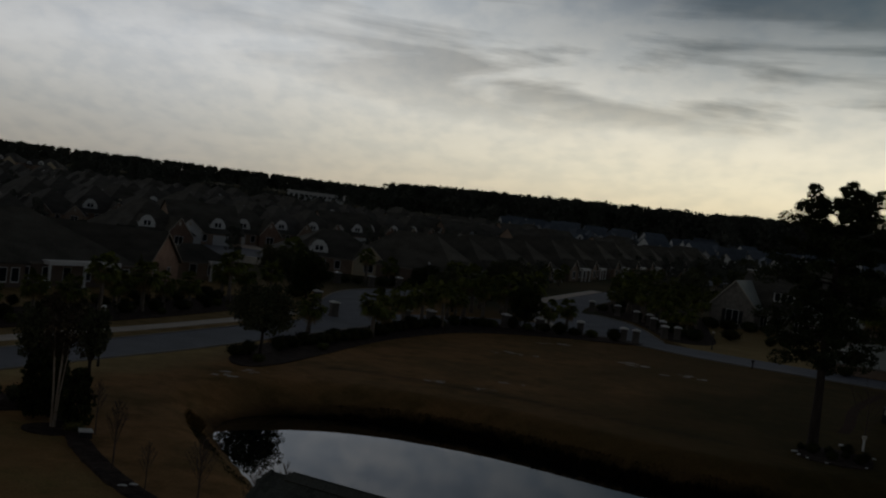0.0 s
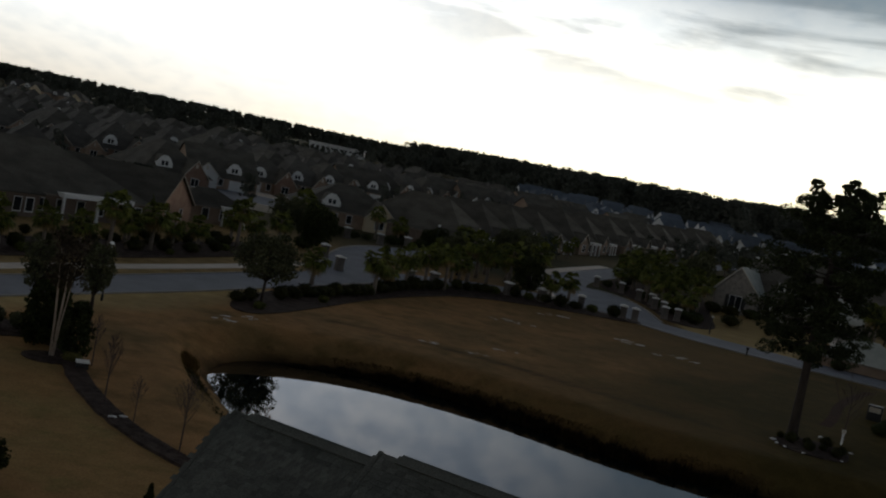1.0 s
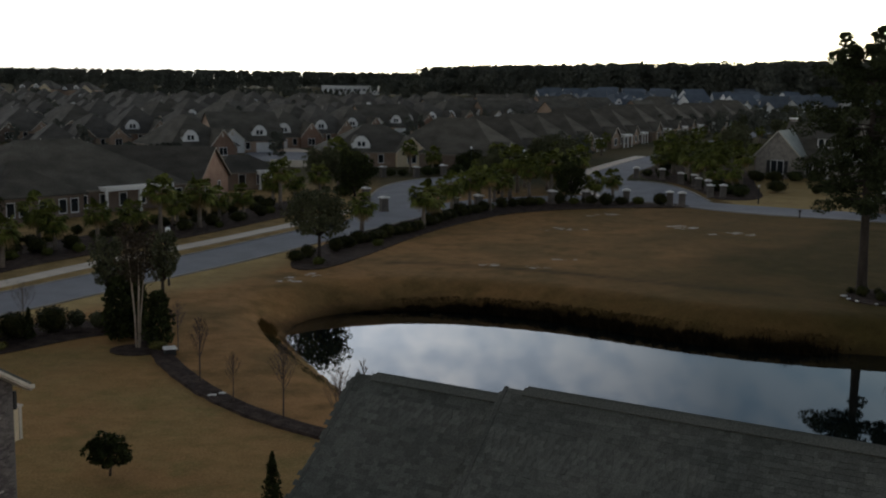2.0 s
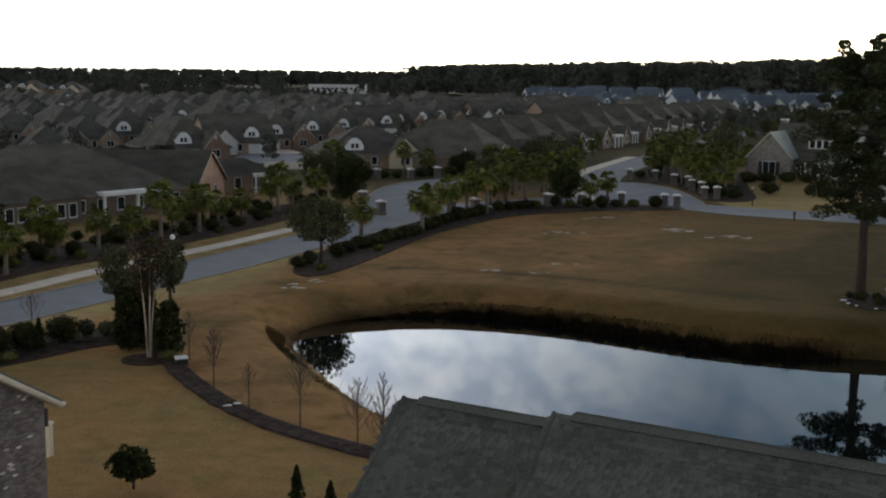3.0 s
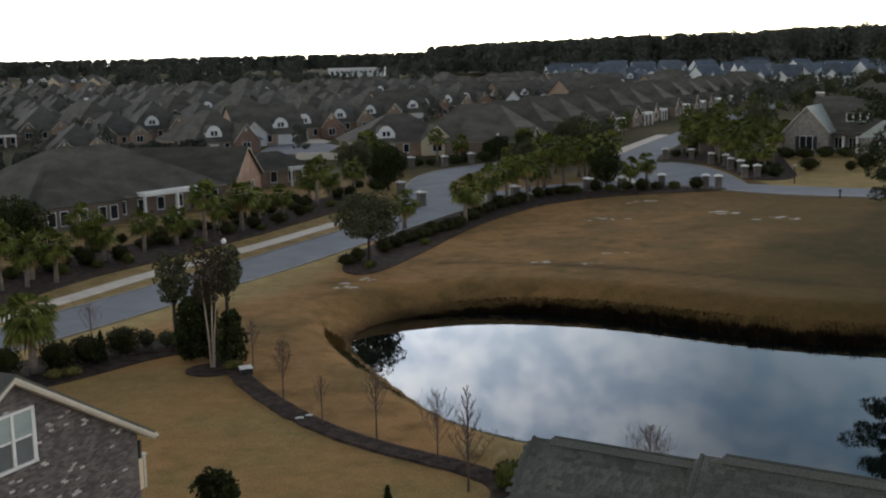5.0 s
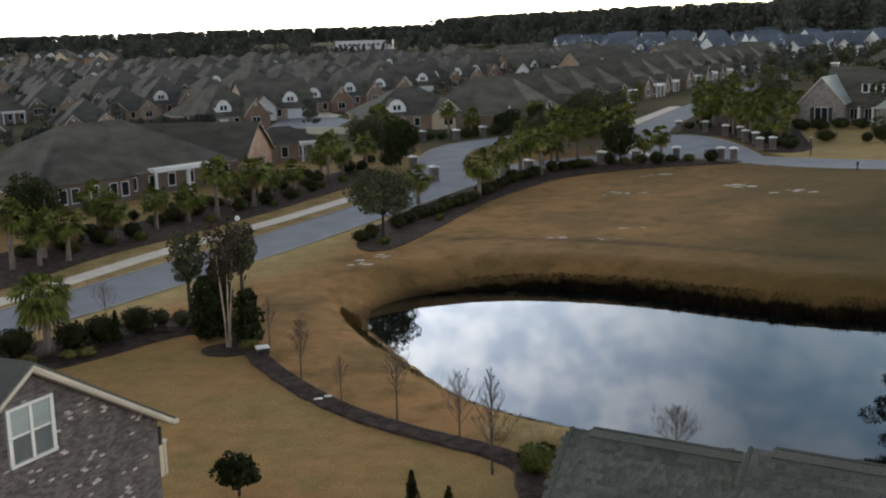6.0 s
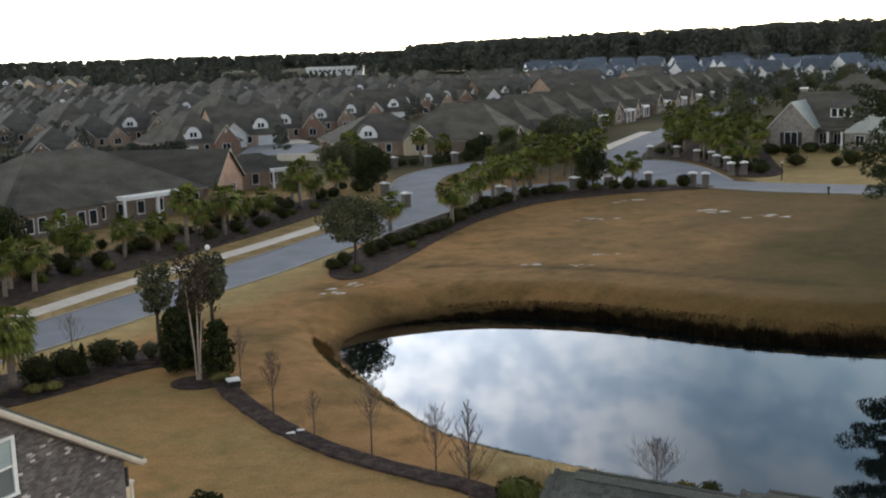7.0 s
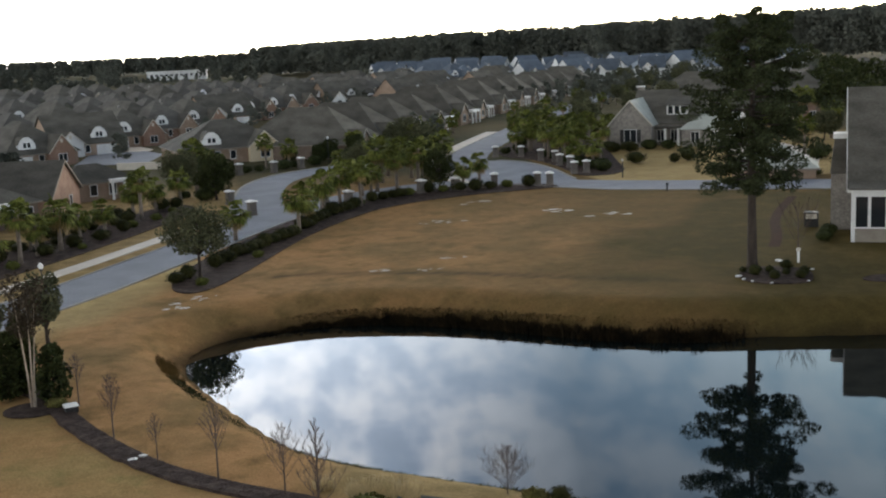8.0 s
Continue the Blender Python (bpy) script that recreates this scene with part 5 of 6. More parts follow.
# ---------------------------------------------------------------- tall house beside the pond
def sunroom_house():
    root = thing("house", "tall steep-roofed house with a white glazed sunroom by the pond", "house", "houses by the pond")
    g, r, tr = Geo(), Geo(), Geo()
    hw, hd, ev, top = 11.0, 7.5, 5.4, 14.0
    g.prism([(-hw, -hd, 0), (-hw, -hd, ev), (-hw, 0, top - 0.2), (-hw, hd, ev), (-hw, hd, 0)], (2 * hw, 0, 0))
    pt = (top - ev) / hd
    for s in (-1, 1):
        slab(r, [(-hw - 0.4, s * (hd + 0.5), ev - 0.5 * pt), (hw + 0.4, s * (hd + 0.5), ev - 0.5 * pt), (hw + 0.4, 0, top), (-hw - 0.4, 0, top)], 0.2)
        p, q = Vector((-hw - 0.42, s * (hd + 0.5), ev - 0.5 * pt - 0.3)), Vector((-hw - 0.42, 0, top - 0.3))
        tr.prism([p, q, q + Vector((0, 0, 0.3)), p + Vector((0, 0, 0.3))], (-0.06, 0, 0))
    tr.box(-hw - 0.4, -hd - 0.58, ev - 1.0, hw + 0.4, -hd - 0.5, ev - 0.66)
    part("wall", g, STONE, root)
    part("roof", r, ROOF, root)
    part("fascia", tr, WHITE, root)
    c, cp = Geo(), Geo()
    c.box(-hw - 1.9, -2.8, 0, -hw - 0.002, -0.6, 5.6)
    cp.box(-hw - 1.75, -2.75, 9.1, -hw + 0.1, -0.5, 9.6)
    ch = part("chimney", c, STONE, root)
    c = Geo()
    c.prism([(-hw - 2.0, -2.9, 5.6), (-hw - 0.003, -2.9, 5.6), (-hw - 0.003, -2.7, 9.1), (-hw - 1.6, -2.7, 9.1)], (0, 2.4, 0))
    part("chimney_chase", c, ROOF, ch, "dark shingled chimney chase")
    part("chimney_cap", cp, WHITE, ch, "white chimney cap")
    k = Geo()
    k.box(-hw - 0.04, -hd - 0.04, 0, -hw + 0.16, -hd + 0.1, ev - 0.8)
    part("corner_board", k, WHITE, root)
    # sunroom along the front
    y0, y1, x0, x1 = -hd - 2.6, -hd, -hw, hw
    f = Geo()
    kw = Geo()
    kw.box(x0, y0 + 0.03, 0, x1, y1, 1.3)
    part("knee_wall", kw, TRIM_DIM, root)
    f.box(x0 - 0.04, y0 - 0.04, 1.3, x1, y1, 1.42)
    f.box(x0 - 0.04, y0 - 0.03, 0, x0 + 0.3, y0 + 0.25, 1.3)
    f.box(x0, y0, 4.3, x1, y1, 5.0)
    f.box(x0, y0, 1.35, x0 + 0.35, y0 + 0.3, 4.3)
    xs = np.arange(x0, x1 + 0.1, 1.55)
    sr = part("sunroom", f, WHITE, root, "white sunroom frame")
    for a in xs[1:]:
        k = Geo()
        k.box(a - 0.14, y0, 1.35, a + 0.14, y0 + 0.25, 4.3)
        part("mullion", k, WHITE, sr)
    for a in xs[:-1]:
        k = Geo()
        k.box(a + 0.14, y0 + 0.10, 1.35, a + 1.41, y0 + 0.13, 4.3)
        part("pane", k, GLASS, sr)
    k = Geo()
    k.box(x0 + 0.1, y0 + 0.14, 1.35, x0 + 0.13, y1, 4.3)
    part("pane", k, GLASS, sr)
    k = Geo()
    slab(k, [(x0 - 0.3, y0 - 0.3, 5.06), (x1, y0 - 0.3, 5.06), (x1, y1, 5.5), (x0 - 0.3, y1, 5.5)], 0.1)
    part("sunroom_roof", k, ROOF, sr)
    return root


sunroom_house().matrix_basis = at(67.0, 104.9, -28.5, 1.0, LAWN_Z)


# ---------------------------------------------------------------- tumbled-brick house beside the yard
BRICKS = []


def brick_house():
    root = thing("house", "tumbled dark brick house with whitewashed spots and a pale gable trim", "house", "houses round the yard")
    # local x runs along the gable wall, from its near to its far corner; the wall looks to -y
    hw, ev, pt, dp = 5.78, 6.33, 0.605, 13.0
    top = ev + hw * pt
    g = Geo()
    g.prism([(-hw, 0.06, 0), (hw, 0.06, 0), (hw, 0.06, ev), (0, 0.06, top), (-hw, 0.06, ev)], (0, dp, 0))
    wall = part("wall", g, MORTAR, root)
    r, tr, gt = Geo(), Geo(), Geo()
    for s in (-1, 1):
        slab(r, [(s * (hw + 0.45), -0.42, ev - 0.45 * pt + 0.22), (s * (hw + 0.45), dp + 0.4, ev - 0.45 * pt + 0.22), (0, dp + 0.4, top + 0.22), (0, -0.42, top + 0.22)], 0.16)
        p, q = Vector((s * (hw + 0.45), -0.40, ev - 0.45 * pt - 0.09)), Vector((0, -0.40, top - 0.09))
        tr.prism([p, q, q + Vector((0, 0, 0.18)), p + Vector((0, 0, 0.18))], (0, 0.40, 0))
        p, q = Vector((s * (hw + 0.47), -0.46, ev - 0.47 * pt - 0.02)), Vector((0, -0.46, top - 0.02))
        tr.prism([p, q, q + Vector((0, 0, 0.13)), p + Vector((0, 0, 0.13))], (0, 0.06, 0))
        gt.box(*sorted((s * (hw + 0.45), s * (hw + 0.6)))[:1], -0.42, ev - 0.3, sorted((s * (hw + 0.45), s * (hw + 0.6)))[1], dp, ev - 0.16)
    part("roof", r, SHINGLE, root)
    part("rake_board", tr, CREAM, root, "pale painted rake board")
    part("gutter", gt, CREAM, root)
    # ridge of a second roof behind
    g = Geo()
    slab(g, [(-hw - 3.5, 4, ev - 0.4), (-hw - 3.5, dp, ev - 0.4), (-hw + 1.5, dp, ev + 3.0), (-hw + 1.5, 4, ev + 3.0)], 0.16)
    part("lower_roof", g, SHINGLE, root)
    # twin sash window
    wx, wz, ww, wh = 0.06, 6.98, 1.75, 1.66
    f = Geo()
    for x in (-ww / 2, 0, ww / 2):
        t = 0.075 if x else 0.06
        f.box(wx + x - t, -0.06, wz, wx + x + t, 0.07, wz + wh)
    f.box(wx - ww / 2 - 0.08, -0.09, wz - 0.1, wx + ww / 2 + 0.08, 0.07, wz)
    f.box(wx - ww / 2 - 0.08, -0.06, wz + wh, wx + ww / 2 + 0.08, 0.07, wz + wh + 0.09)
    win = part("window", f, WHITE, root, "white twin sash window")
    for s in (-1, 1):
        k = Geo()
        k.box(wx + s * ww / 4 - ww / 4 + 0.06, -0.045, wz + wh * 0.5 - 0.035, wx + s * ww / 4 + ww / 4 - 0.06, 0.06, wz + wh * 0.5 + 0.035)
        part("sash_rail", k, WHITE, win)
        for q, gm in ((0, PANE_GREY), (1, BLIND)):
            k = Geo()
            k.box(wx + s * ww / 4 - ww / 4 + 0.06, -0.02 + 0.02 * (1 - q), wz + q * wh * 0.5 + 0.03 * q, wx + s * ww / 4 + ww / 4 - 0.06, 0.03, wz + (q + 1) * wh * 0.5 - 0.03 * (1 - q))
            part("pane", k, gm, win)
    # box window on the far side wall
    k = Geo()
    k.box(hw, 1.5, 4.1, hw + 0.42, 1.62, 5.3)
    k.box(hw, 0.1, 5.3, hw + 0.5, 1.62, 5.38)
    k.box(hw + 0.30, 0.1, 4.1, hw + 0.42, 0.24, 5.3)
    bx = part("side_bay", k, CREAM, root, "cream boarded bay window")
    k = Geo()
    k.box(hw, 0.1, 4.1, hw + 0.26, 0.2, 5.3)
    part("side_board", k, YELLOW, bx, "yellowed side board")
    k = Geo()
    k.box(hw + 0.34, 0.24, 4.1, hw + 0.38, 1.5, 5.3)
    part("pane", k, GLASS, bx)
    k = Geo()
    k.box(hw + 0.02, 0.02, 5.3, hw + 0.14, 0.14, ev - 0.35)
    part("downpipe", k, IRON, root)
    # bricks: laid in courses up to the rake
    bl, bh, j = 0.215, 0.068, 0.012
    rg = random.Random(11)
    row, z = 0, 0.02
    while z + bh < top - 0.2:
        lim = hw - 0.02 if z + bh < ev else (top - z - bh) / pt - 0.05
        x = -hw + (0.5 * (row % 2)) * (bl + j)
        while x + bl <= hw + 0.01:
            out = x < -lim or x + bl > lim
            hole = x + bl > wx - ww / 2 - 0.09 and x < wx + ww / 2 + 0.09 and z + bh > wz - 0.11 and z < wz + wh + 0.1
            if not out and not hole:
                BRICKS.append((x + bl / 2, z + bh / 2, rg.random(), rg.uniform(-0.008, 0.008)))
            x += bl + j
        z += bh + j
        row += 1
    return root, wall


BH, BH_WALL = brick_house()
# the gable wall's middle, and its heading along the road
BH.matrix_basis = at(-15.82, 34.1, math.degrees(math.atan2(0.891, 0.454)), 1.0, LAWN_Z)


# ---------------------------------------------------------------- the roof below the camera
R_DIR, Q_DIR = Vector((0.84, -0.5426, 0)).normalized(), Vector((-0.5426, -0.84, 0)).normalized()
PITCH = 0.9


def near_house():
    root = thing("house", "two-storey house with stepped grey shingle gable roofs", "house", "houses round the yard")
    decks = []
    for name, ridge, length in (("roof", Vector((-0.24, 26.54, 9.87)), 7.0), ("upper_roof", Vector((3.22, 23.75, 10.29)), 19.0)):
        r, body, cap, edge = Geo(), Geo(), Geo(), Geo()
        half, over = 5.2, 0.35
        far = ridge + R_DIR * length
        for s in (1, -1):
            down = Q_DIR * s * (half + 0.4) - Vector((0, 0, PITCH * (half + 0.4)))
            slab(r, [ridge + down, far + down, far, ridge], 0.14)
        a = ridge + R_DIR * over
        b = far - R_DIR * over
        ev = ridge.z - PITCH * half - 0.25
        for p, q in ((a, b),):
            pts = [p + Q_DIR * half, p - Q_DIR * half]
            out = [Vector((pts[0].x, pts[0].y, LAWN_Z)), Vector((pts[0].x, pts[0].y, ev)), Vector((p.x, p.y, ridge.z - 0.2)), Vector((pts[1].x, pts[1].y, ev)), Vector((pts[1].x, pts[1].y, LAWN_Z))]
            body.prism(out, (q - p))
        nrm = [(Q_DIR * s * PITCH + Vector((0, 0, 1))).normalized() for s in (1, -1)]
        st = [(Q_DIR * s - Vector((0, 0, PITCH))).normalized() for s in (1, -1)]
        v0, v1 = ridge + R_DIR * 0.55, far - R_DIR * 0.5
        for s in (0, 1):
            c = [v0 + nrm[s] * 0.12, v1 + nrm[s] * 0.12, v1 + st[s] * 0.19 + nrm[s] * 0.11, v0 + st[s] * 0.19 + nrm[s] * 0.11]
            cap.prism(c, nrm[s] * -0.05)
            e0 = ridge + nrm[s] * 0.012
            c = [e0, e0 + R_DIR * 0.09, e0 + R_DIR * 0.09 + st[s] * 7.4, e0 + st[s] * 7.4]
            edge.prism(c, nrm[s] * 0.018)
        part("wall" if name == "roof" else "upper_wall", body, BRICK_TAN, root)
        deck = part(name, r, SHINGLE, root)
        part("ridge_vent", cap, SHINGLE, deck, "raised shingled ridge vent")
        part("rake_edge", edge, SHINGLE, deck)
        decks.append((deck, ridge, length, nrm[0], st[0]))
    return root, decks


NH, NH_DECKS = near_house()


# ---------------------------------------------------------------- street furniture
def street_lamp():
    root = thing("street_lamp", "dark post lamp with a white globe", "lamp", "street lamps")
    g = Geo()
    g.tube([(0, 0, -0.05), (0, 0, 0.5), (0, 0, 0.55), (0, 0, 4.3)], [0.11, 0.10, 0.055, 0.045], 10)
    part("post", g, IRON, root, smooth=True)
    g = Geo()
    g.tube([(0, 0, 4.3), (0, 0, 4.4), (0, 0, 4.46)], [0.06, 0.16, 0.17], 10)
    part("collar", g, IRON, root)
    g = Geo()
    g.ball(0, 0, 4.68, 0.21, 0.21, 0.24, 14, 9)
    part("globe", g, GLOBE, root, "white globe", True)
    return root


lamp = street_lamp()
lamp.matrix_basis = at(-19.06, 93.2)
for x, y in ((11.6, 208.9), (22.6, 164.2), (129.0, 418.0)):
    copy_thing(lamp, at(x, y))


def pillar():
    root = thing("gate_pillar", "square brick pillar with a white stone cap", "pillar", "pillars along the streets")
    g, c = Geo(), Geo()
    g.box(-0.45, -0.45, -0.1, 0.45, 0.45, 1.75)
    g.box(-0.52, -0.52, -0.1, 0.52, 0.52, 0.22)
    part("column", g, PILLAR_BRICK, root)
    c.box(-0.58, -0.58, 1.75, 0.58, 0.58, 1.88)
    c.prism([(-0.5, -0.5, 1.88), (0.5, -0.5, 1.88), (0.0, -0.5, 2.02)], (0, 1.0, 0))
    part("cap", c, WHITE, root)
    return root


pl = pillar()
spots = [(-2.7, 147.7), (-5.5, 160.2), (-4.2, 199), (1.6, 199.5), (6.4, 204), (6.5, 148.8), (9.8, 151.4), (20.5, 158.4), (25.3, 158.6), (40.7, 202.5), (44.8, 200.0), (46.2, 191.7), (47.6, 188.0), (46.8, 182.0), (47.3, 178.0), (45.6, 169.7), (47.6, 170.0),
         (37.0, 158.6), (38.5, 157.6), (31.3, 160.8)]
for k, (x, y) in enumerate(spots):
    m = at(x, y, 25 if k < 9 else -10, 1.0)
    if k == 0:
        pl.matrix_basis = m
    else:
        copy_thing(pl, m)


def sign_post(h, label, paint=None):
    root = thing("post", label, "post")
    g = Geo()
    g.box(-0.07, -0.07, -0.1, 0.07, 0.07, h)
    part("pole", g, paint or IRON, root)
    g = Geo()
    g.box(-0.16, -0.1, h, 0.16, 0.1, h + 0.28)
    part("head", g, CREAM if h > 0.9 else IRON, root)
    return root


sign_post(2.4, "slim dark lamp post with a pale head by the road").matrix_basis = at(50.4, 161.5)
sign_post(0.8, "short dark post on the lawn edge").matrix_basis = at(50.6, 144.2)


def utility_box():
    root = thing("utility_box", "low pale utility box in the mulch border", "box")
    g = Geo()
    g.box(-0.38, -0.3, -0.1, 0.38, 0.3, 0.42)
    part("case", g, IRON, root)
    g = Geo()
    g.prism([(-0.44, -0.36, 0.42), (0.44, -0.36, 0.42), (0.40, -0.32, 0.52), (-0.40, -0.32, 0.52)], (0, 0.7, 0))
    part("lid", g, WHITE, root)
    return root


utility_box().matrix_basis = at(-14.0, 69.3, 20, 0.95)


def flat_stone(seed):
    rg = np.random.default_rng(seed)
    root = thing("stepping_stone", "flat white stone lying on the mulch", "stone", "white stones in the border")
    g = Geo()
    g.ball(0, 0, 0.05, 0.36, 0.24, 0.09, 12, 6, 0.08, rg)
    part("stone", g, WHITE, root, smooth=True)
    return root


flat_stone(1).matrix_basis = at(-9.72, 59.75, 20, 0.72, LAWN_Z + 0.07)
flat_stone(2).matrix_basis = at(-9.25, 60.2, -10, 0.66, LAWN_Z + 0.07)


# bare sandy patches in the lawn
for k, (x, y, a, b) in enumerate([(-9.5, 96.6, 0.9, 0.9), (-7.4, 98.9, 1.0, 0.6), (8.6, 105.4, 1.1, 0.55), (12.2, 103.7, 0.8, 0.4), (18.3, 131.9, 1.2, 0.7), (33.1, 134, 1.7, 1.1), (38, 128.8, 1.8, 0.8), (25.9, 146.2, 2.0, 0.7), (15.4, 108.7, 0.8, 0.4)]):
    rg = np.random.default_rng(40 + k)
    g = Geo()
    for q in range(9):
        cx, cy, s = x + rg.normal() * a * 0.7, y + rg.normal() * b * 0.9, rg.uniform(0.10, 0.40)
        loop = [(cx + a * s * math.cos(t) * rg.uniform(0.6, 1.3), cy + b * s * math.sin(t) * rg.uniform(0.6, 1.3), LAWN_Z + 0.006 + 0.002 * q) for t in np.linspace(0, 2 * math.pi, 12, endpoint=False)]
        g.poly(*loop)
    solid("sand_patch", g, SAND, "bare pale sand showing through the lawn", "sand")

# soil streak, ring bed and stones by the pine
SOIL = smoothline([(62.1, 132.2), (55.6, 122.5), (51.6, 115.5), (48.1, 107.4), (45.1, 101.9)])
solid("soil_streak", ribbon(SOIL, 0.5, 0.55, LAWN_Z + 0.02), mat("bare_soil", (0.040, 0.022, 0.015), (0.062, 0.034, 0.021), 1.0, 0.95, 0.4, 9, 0.3, spec=0.04), "curved streak of bare brown soil in the lawn", "soil")
ring = [(46.8 + 1.9 * math.cos(a), 85.6 + 1.3 * math.sin(a)) for a in np.linspace(0, 2 * math.pi, 20, endpoint=False)]
solid("planting_bed_7", flat(ring, LAWN_Z + 0.06), MULCH, "small round mulch bed by the pond", "planting bed")
for k, (x, y, sz) in enumerate([(36.3, 90.2, 1.0), (36.2, 89.0, 0.8), (36.5, 88.0, 0.7), (42.2, 95.0, 1.3), (43.0, 90.6, 0.7), (37.6, 86.8, 0.6), (40.6, 86.5, 0.6)]):
    flat_stone(10 + k).matrix_basis = at(x, y, 40 * k, sz * 0.85, LAWN_Z + 0.09)
sign_post(1.0, "short white marker post beside the pine", WHITE).matrix_basis = at(43.6, 94.2)

# ---------------------------------------------------------------- planting
rng = np.random.default_rng(21)
pine = pine_tree(4)
pine.matrix_basis = at(38.9, 93.2, 40)

p1, p2, p3 = palm(1, 3.4), palm(2, 2.8, 32, 10), palm(3, 4.3, 36, 9)
scatter(p1, [(-35.5, 101.2), (-31.2, 116.5), (-23.2, 129.6), (-40.3, 107.2), (2.3, 130.9), (8.6, 150.1), (45.6, 207), (48.6, 209), (49.2, 191.5), (-17.5, 151.5), (-36, 113), (-26.5, 131), (12.5, 160)], rng, 0.9, 1.22)
scatter(p2, [(-34.1, 111.9), (-28.7, 120.4), (-19.7, 140), (-15.1, 157.3), (-4.7, 128.6), (3.5, 136.4), (30.5, 167.5), (49.4, 182), (51.3, 178.6), (-38.2, 103), (-22, 136), (50, 187)], rng, 0.9, 1.22)
scatter(p3, [(-26.1, 122.6), (-39.4, 98.2), (-16.4, 150.3), (11.2, 149.2), (17.6, 162), (15.0, 163.6), (20.9, 163.6), (55.1, 208), (55.3, 219.9), (50, 215), (47.8, 193), (55.7, 189), (-10.5, 178)], rng, 0.9, 1.22)
for x, y in ((-37.5, 99.5), (-25.2, 127), (-12.0, 160.5), (6.0, 142.8), (13.2, 155.2), (10.2, 159.8), (26.4, 158.6), (22.5, 170), (26, 174), (17, 174), (0.5, 208), (4.6, 211)):
    copy_thing((p1, p2, p3)[int(abs(x) * 10) % 3], at(x, y, rng.uniform(0, 360), rng.uniform(0.9, 1.15)))
palm(11, 3.3, 60, 8, "yard palms", "short cabbage palm with a broad bright green head").matrix_basis = at(-27.5, 70.4, 0, 1.22)
scatter(palm(14, 4.0, 56, 6, "palms behind the pillars", "lush bright green cabbage palm"), [(48.5, 198), (50.5, 203), (52.5, 198), (49, 209), (54, 212), (57, 205), (51, 218), (58, 216), (48.8, 186), (52.5, 192), (54.5, 197), (60, 222), (56, 228), (50, 226), (66, 216), (63.5, 221)], rng, 0.95, 1.3)
# palms and trees along the side street
scatter(palm(8, 3.4, group="palms along the side street"), [(64, 278), (71.5, 286), (79, 294), (85, 291), (99, 324), (114, 349), (85, 332), (101, 357), (70, 310), (58, 262), (66, 255), (74, 262), (60, 240), (62, 226), (35, 258), (42, 270), (49, 285), (57, 304), (124, 472), (138, 490), (52, 232)], rng, 0.9, 1.4)
scatter(oak(31, 6.0, 3.2, LEAF_OLIVE, "tree", "broad olive-green street tree", "street trees", per=130, size=0.26),
        [(90, 312), (108, 338), (125, 372), (78, 275), (94, 285), (68, 238), (118, 410), (150, 455), (172, 480), (196, 505), (140, 400), (160, 420), (110, 300), (128, 330), (56, 236), (30, 216), (26, 222), (30, 240), (36, 285)], rng, 0.8, 1.4)
scatter(oak(32, 7.5, 4.0, LEAF_DARK, "tree", "large dark-leaved tree behind the pond houses", "garden trees", per=150, size=0.3),
        [(118, 226), (132, 250), (147, 262), (165, 306), (150, 290), (112, 250), (95, 168), (104, 180), (180, 340), (200, 330), (122, 200), (138, 215), (170, 270)], rng, 0.9, 1.45)

scatter(oak(33, 6.9, 3.9, LEAF_OLIVE, "tree", "round evergreen oak at the tip of the planting bed", "oaks in the beds", bare=0.26, per=230, size=0.17, lump=(0.17, 0.36), boughs=46), [(-7.9, 108.6), (-12.5, 174), (14.0, 172)], rng, 0.98, 1.04)
scatter(oak(34, 7.4, 3.6, LEAF_DARK, "tree", "dense dark evergreen oak beside the road", "oaks in the beds", bare=0.10, per=420, size=0.18), [(-7.4, 166.5), (23.4, 160.2), (-41, 108.5)], rng, 0.85, 1.05)
scatter(oak(35, 6.4, 1.75, LEAF_OLIVE, "tree", "slender olive-leaved tree behind the clipped shrubs", "olive trees by the border", bare=0.27, per=90, size=0.14, lump=(0.16, 0.34), boughs=44), [(-20.6, 80.4), (-17.2, 82.6)], rng, 0.95, 1.08)

scatter(oak(36, 5.0, 2.6, LEAF_DARK, "tree", "dark garden tree in front of the long roofs", "garden trees by the side street", bare=0.1, per=300, size=0.18), [(12, 211), (17, 212), (21, 217), (25, 225), (29, 233), (34, 243), (21, 193), (27, 204), (32, 216), (10, 210), (5, 214), (-12, 205), (-14, 198), (-9.5, 190)], rng, 0.7, 1.15)
scatter(palm(12, 3.0, 44, 8, "palms by the side street"), [(12, 186), (17, 215), (25, 211), (19, 183), (29, 222), (36, 240), (-10, 200), (-8, 184), (14, 178), (22, 178), (39, 252), (44, 262)], rng, 0.9, 1.25)

rt = np.random.default_rng(91)
back_oak = oak(37, 7.0, 3.6, LEAF_OLIVE, "tree", "olive-green tree behind the road houses", "trees behind the road houses", bare=0.15, per=240, size=0.3)
spots = [(93, 200), (100, 196), (90, 186), (106, 205), (99, 214), (112, 214)]
while len(spots) < 30:
    y = rt.uniform(190, 400)
    x = y * rt.uniform(0.405, 0.66)
    if all((x - a) ** 2 + (y - b) ** 2 > 60 for a, b in spots) and (x - 82) ** 2 + (y - 208) ** 2 > 260 and all(math.hypot(x - a, y - b) > 13 for a, b in ((112, 246), (139, 282), (158, 300), (176, 352), (126, 318), (205, 345))):
        spots.append((x, y))
scatter(back_oak, spots, rt, 0.6, 1.0)
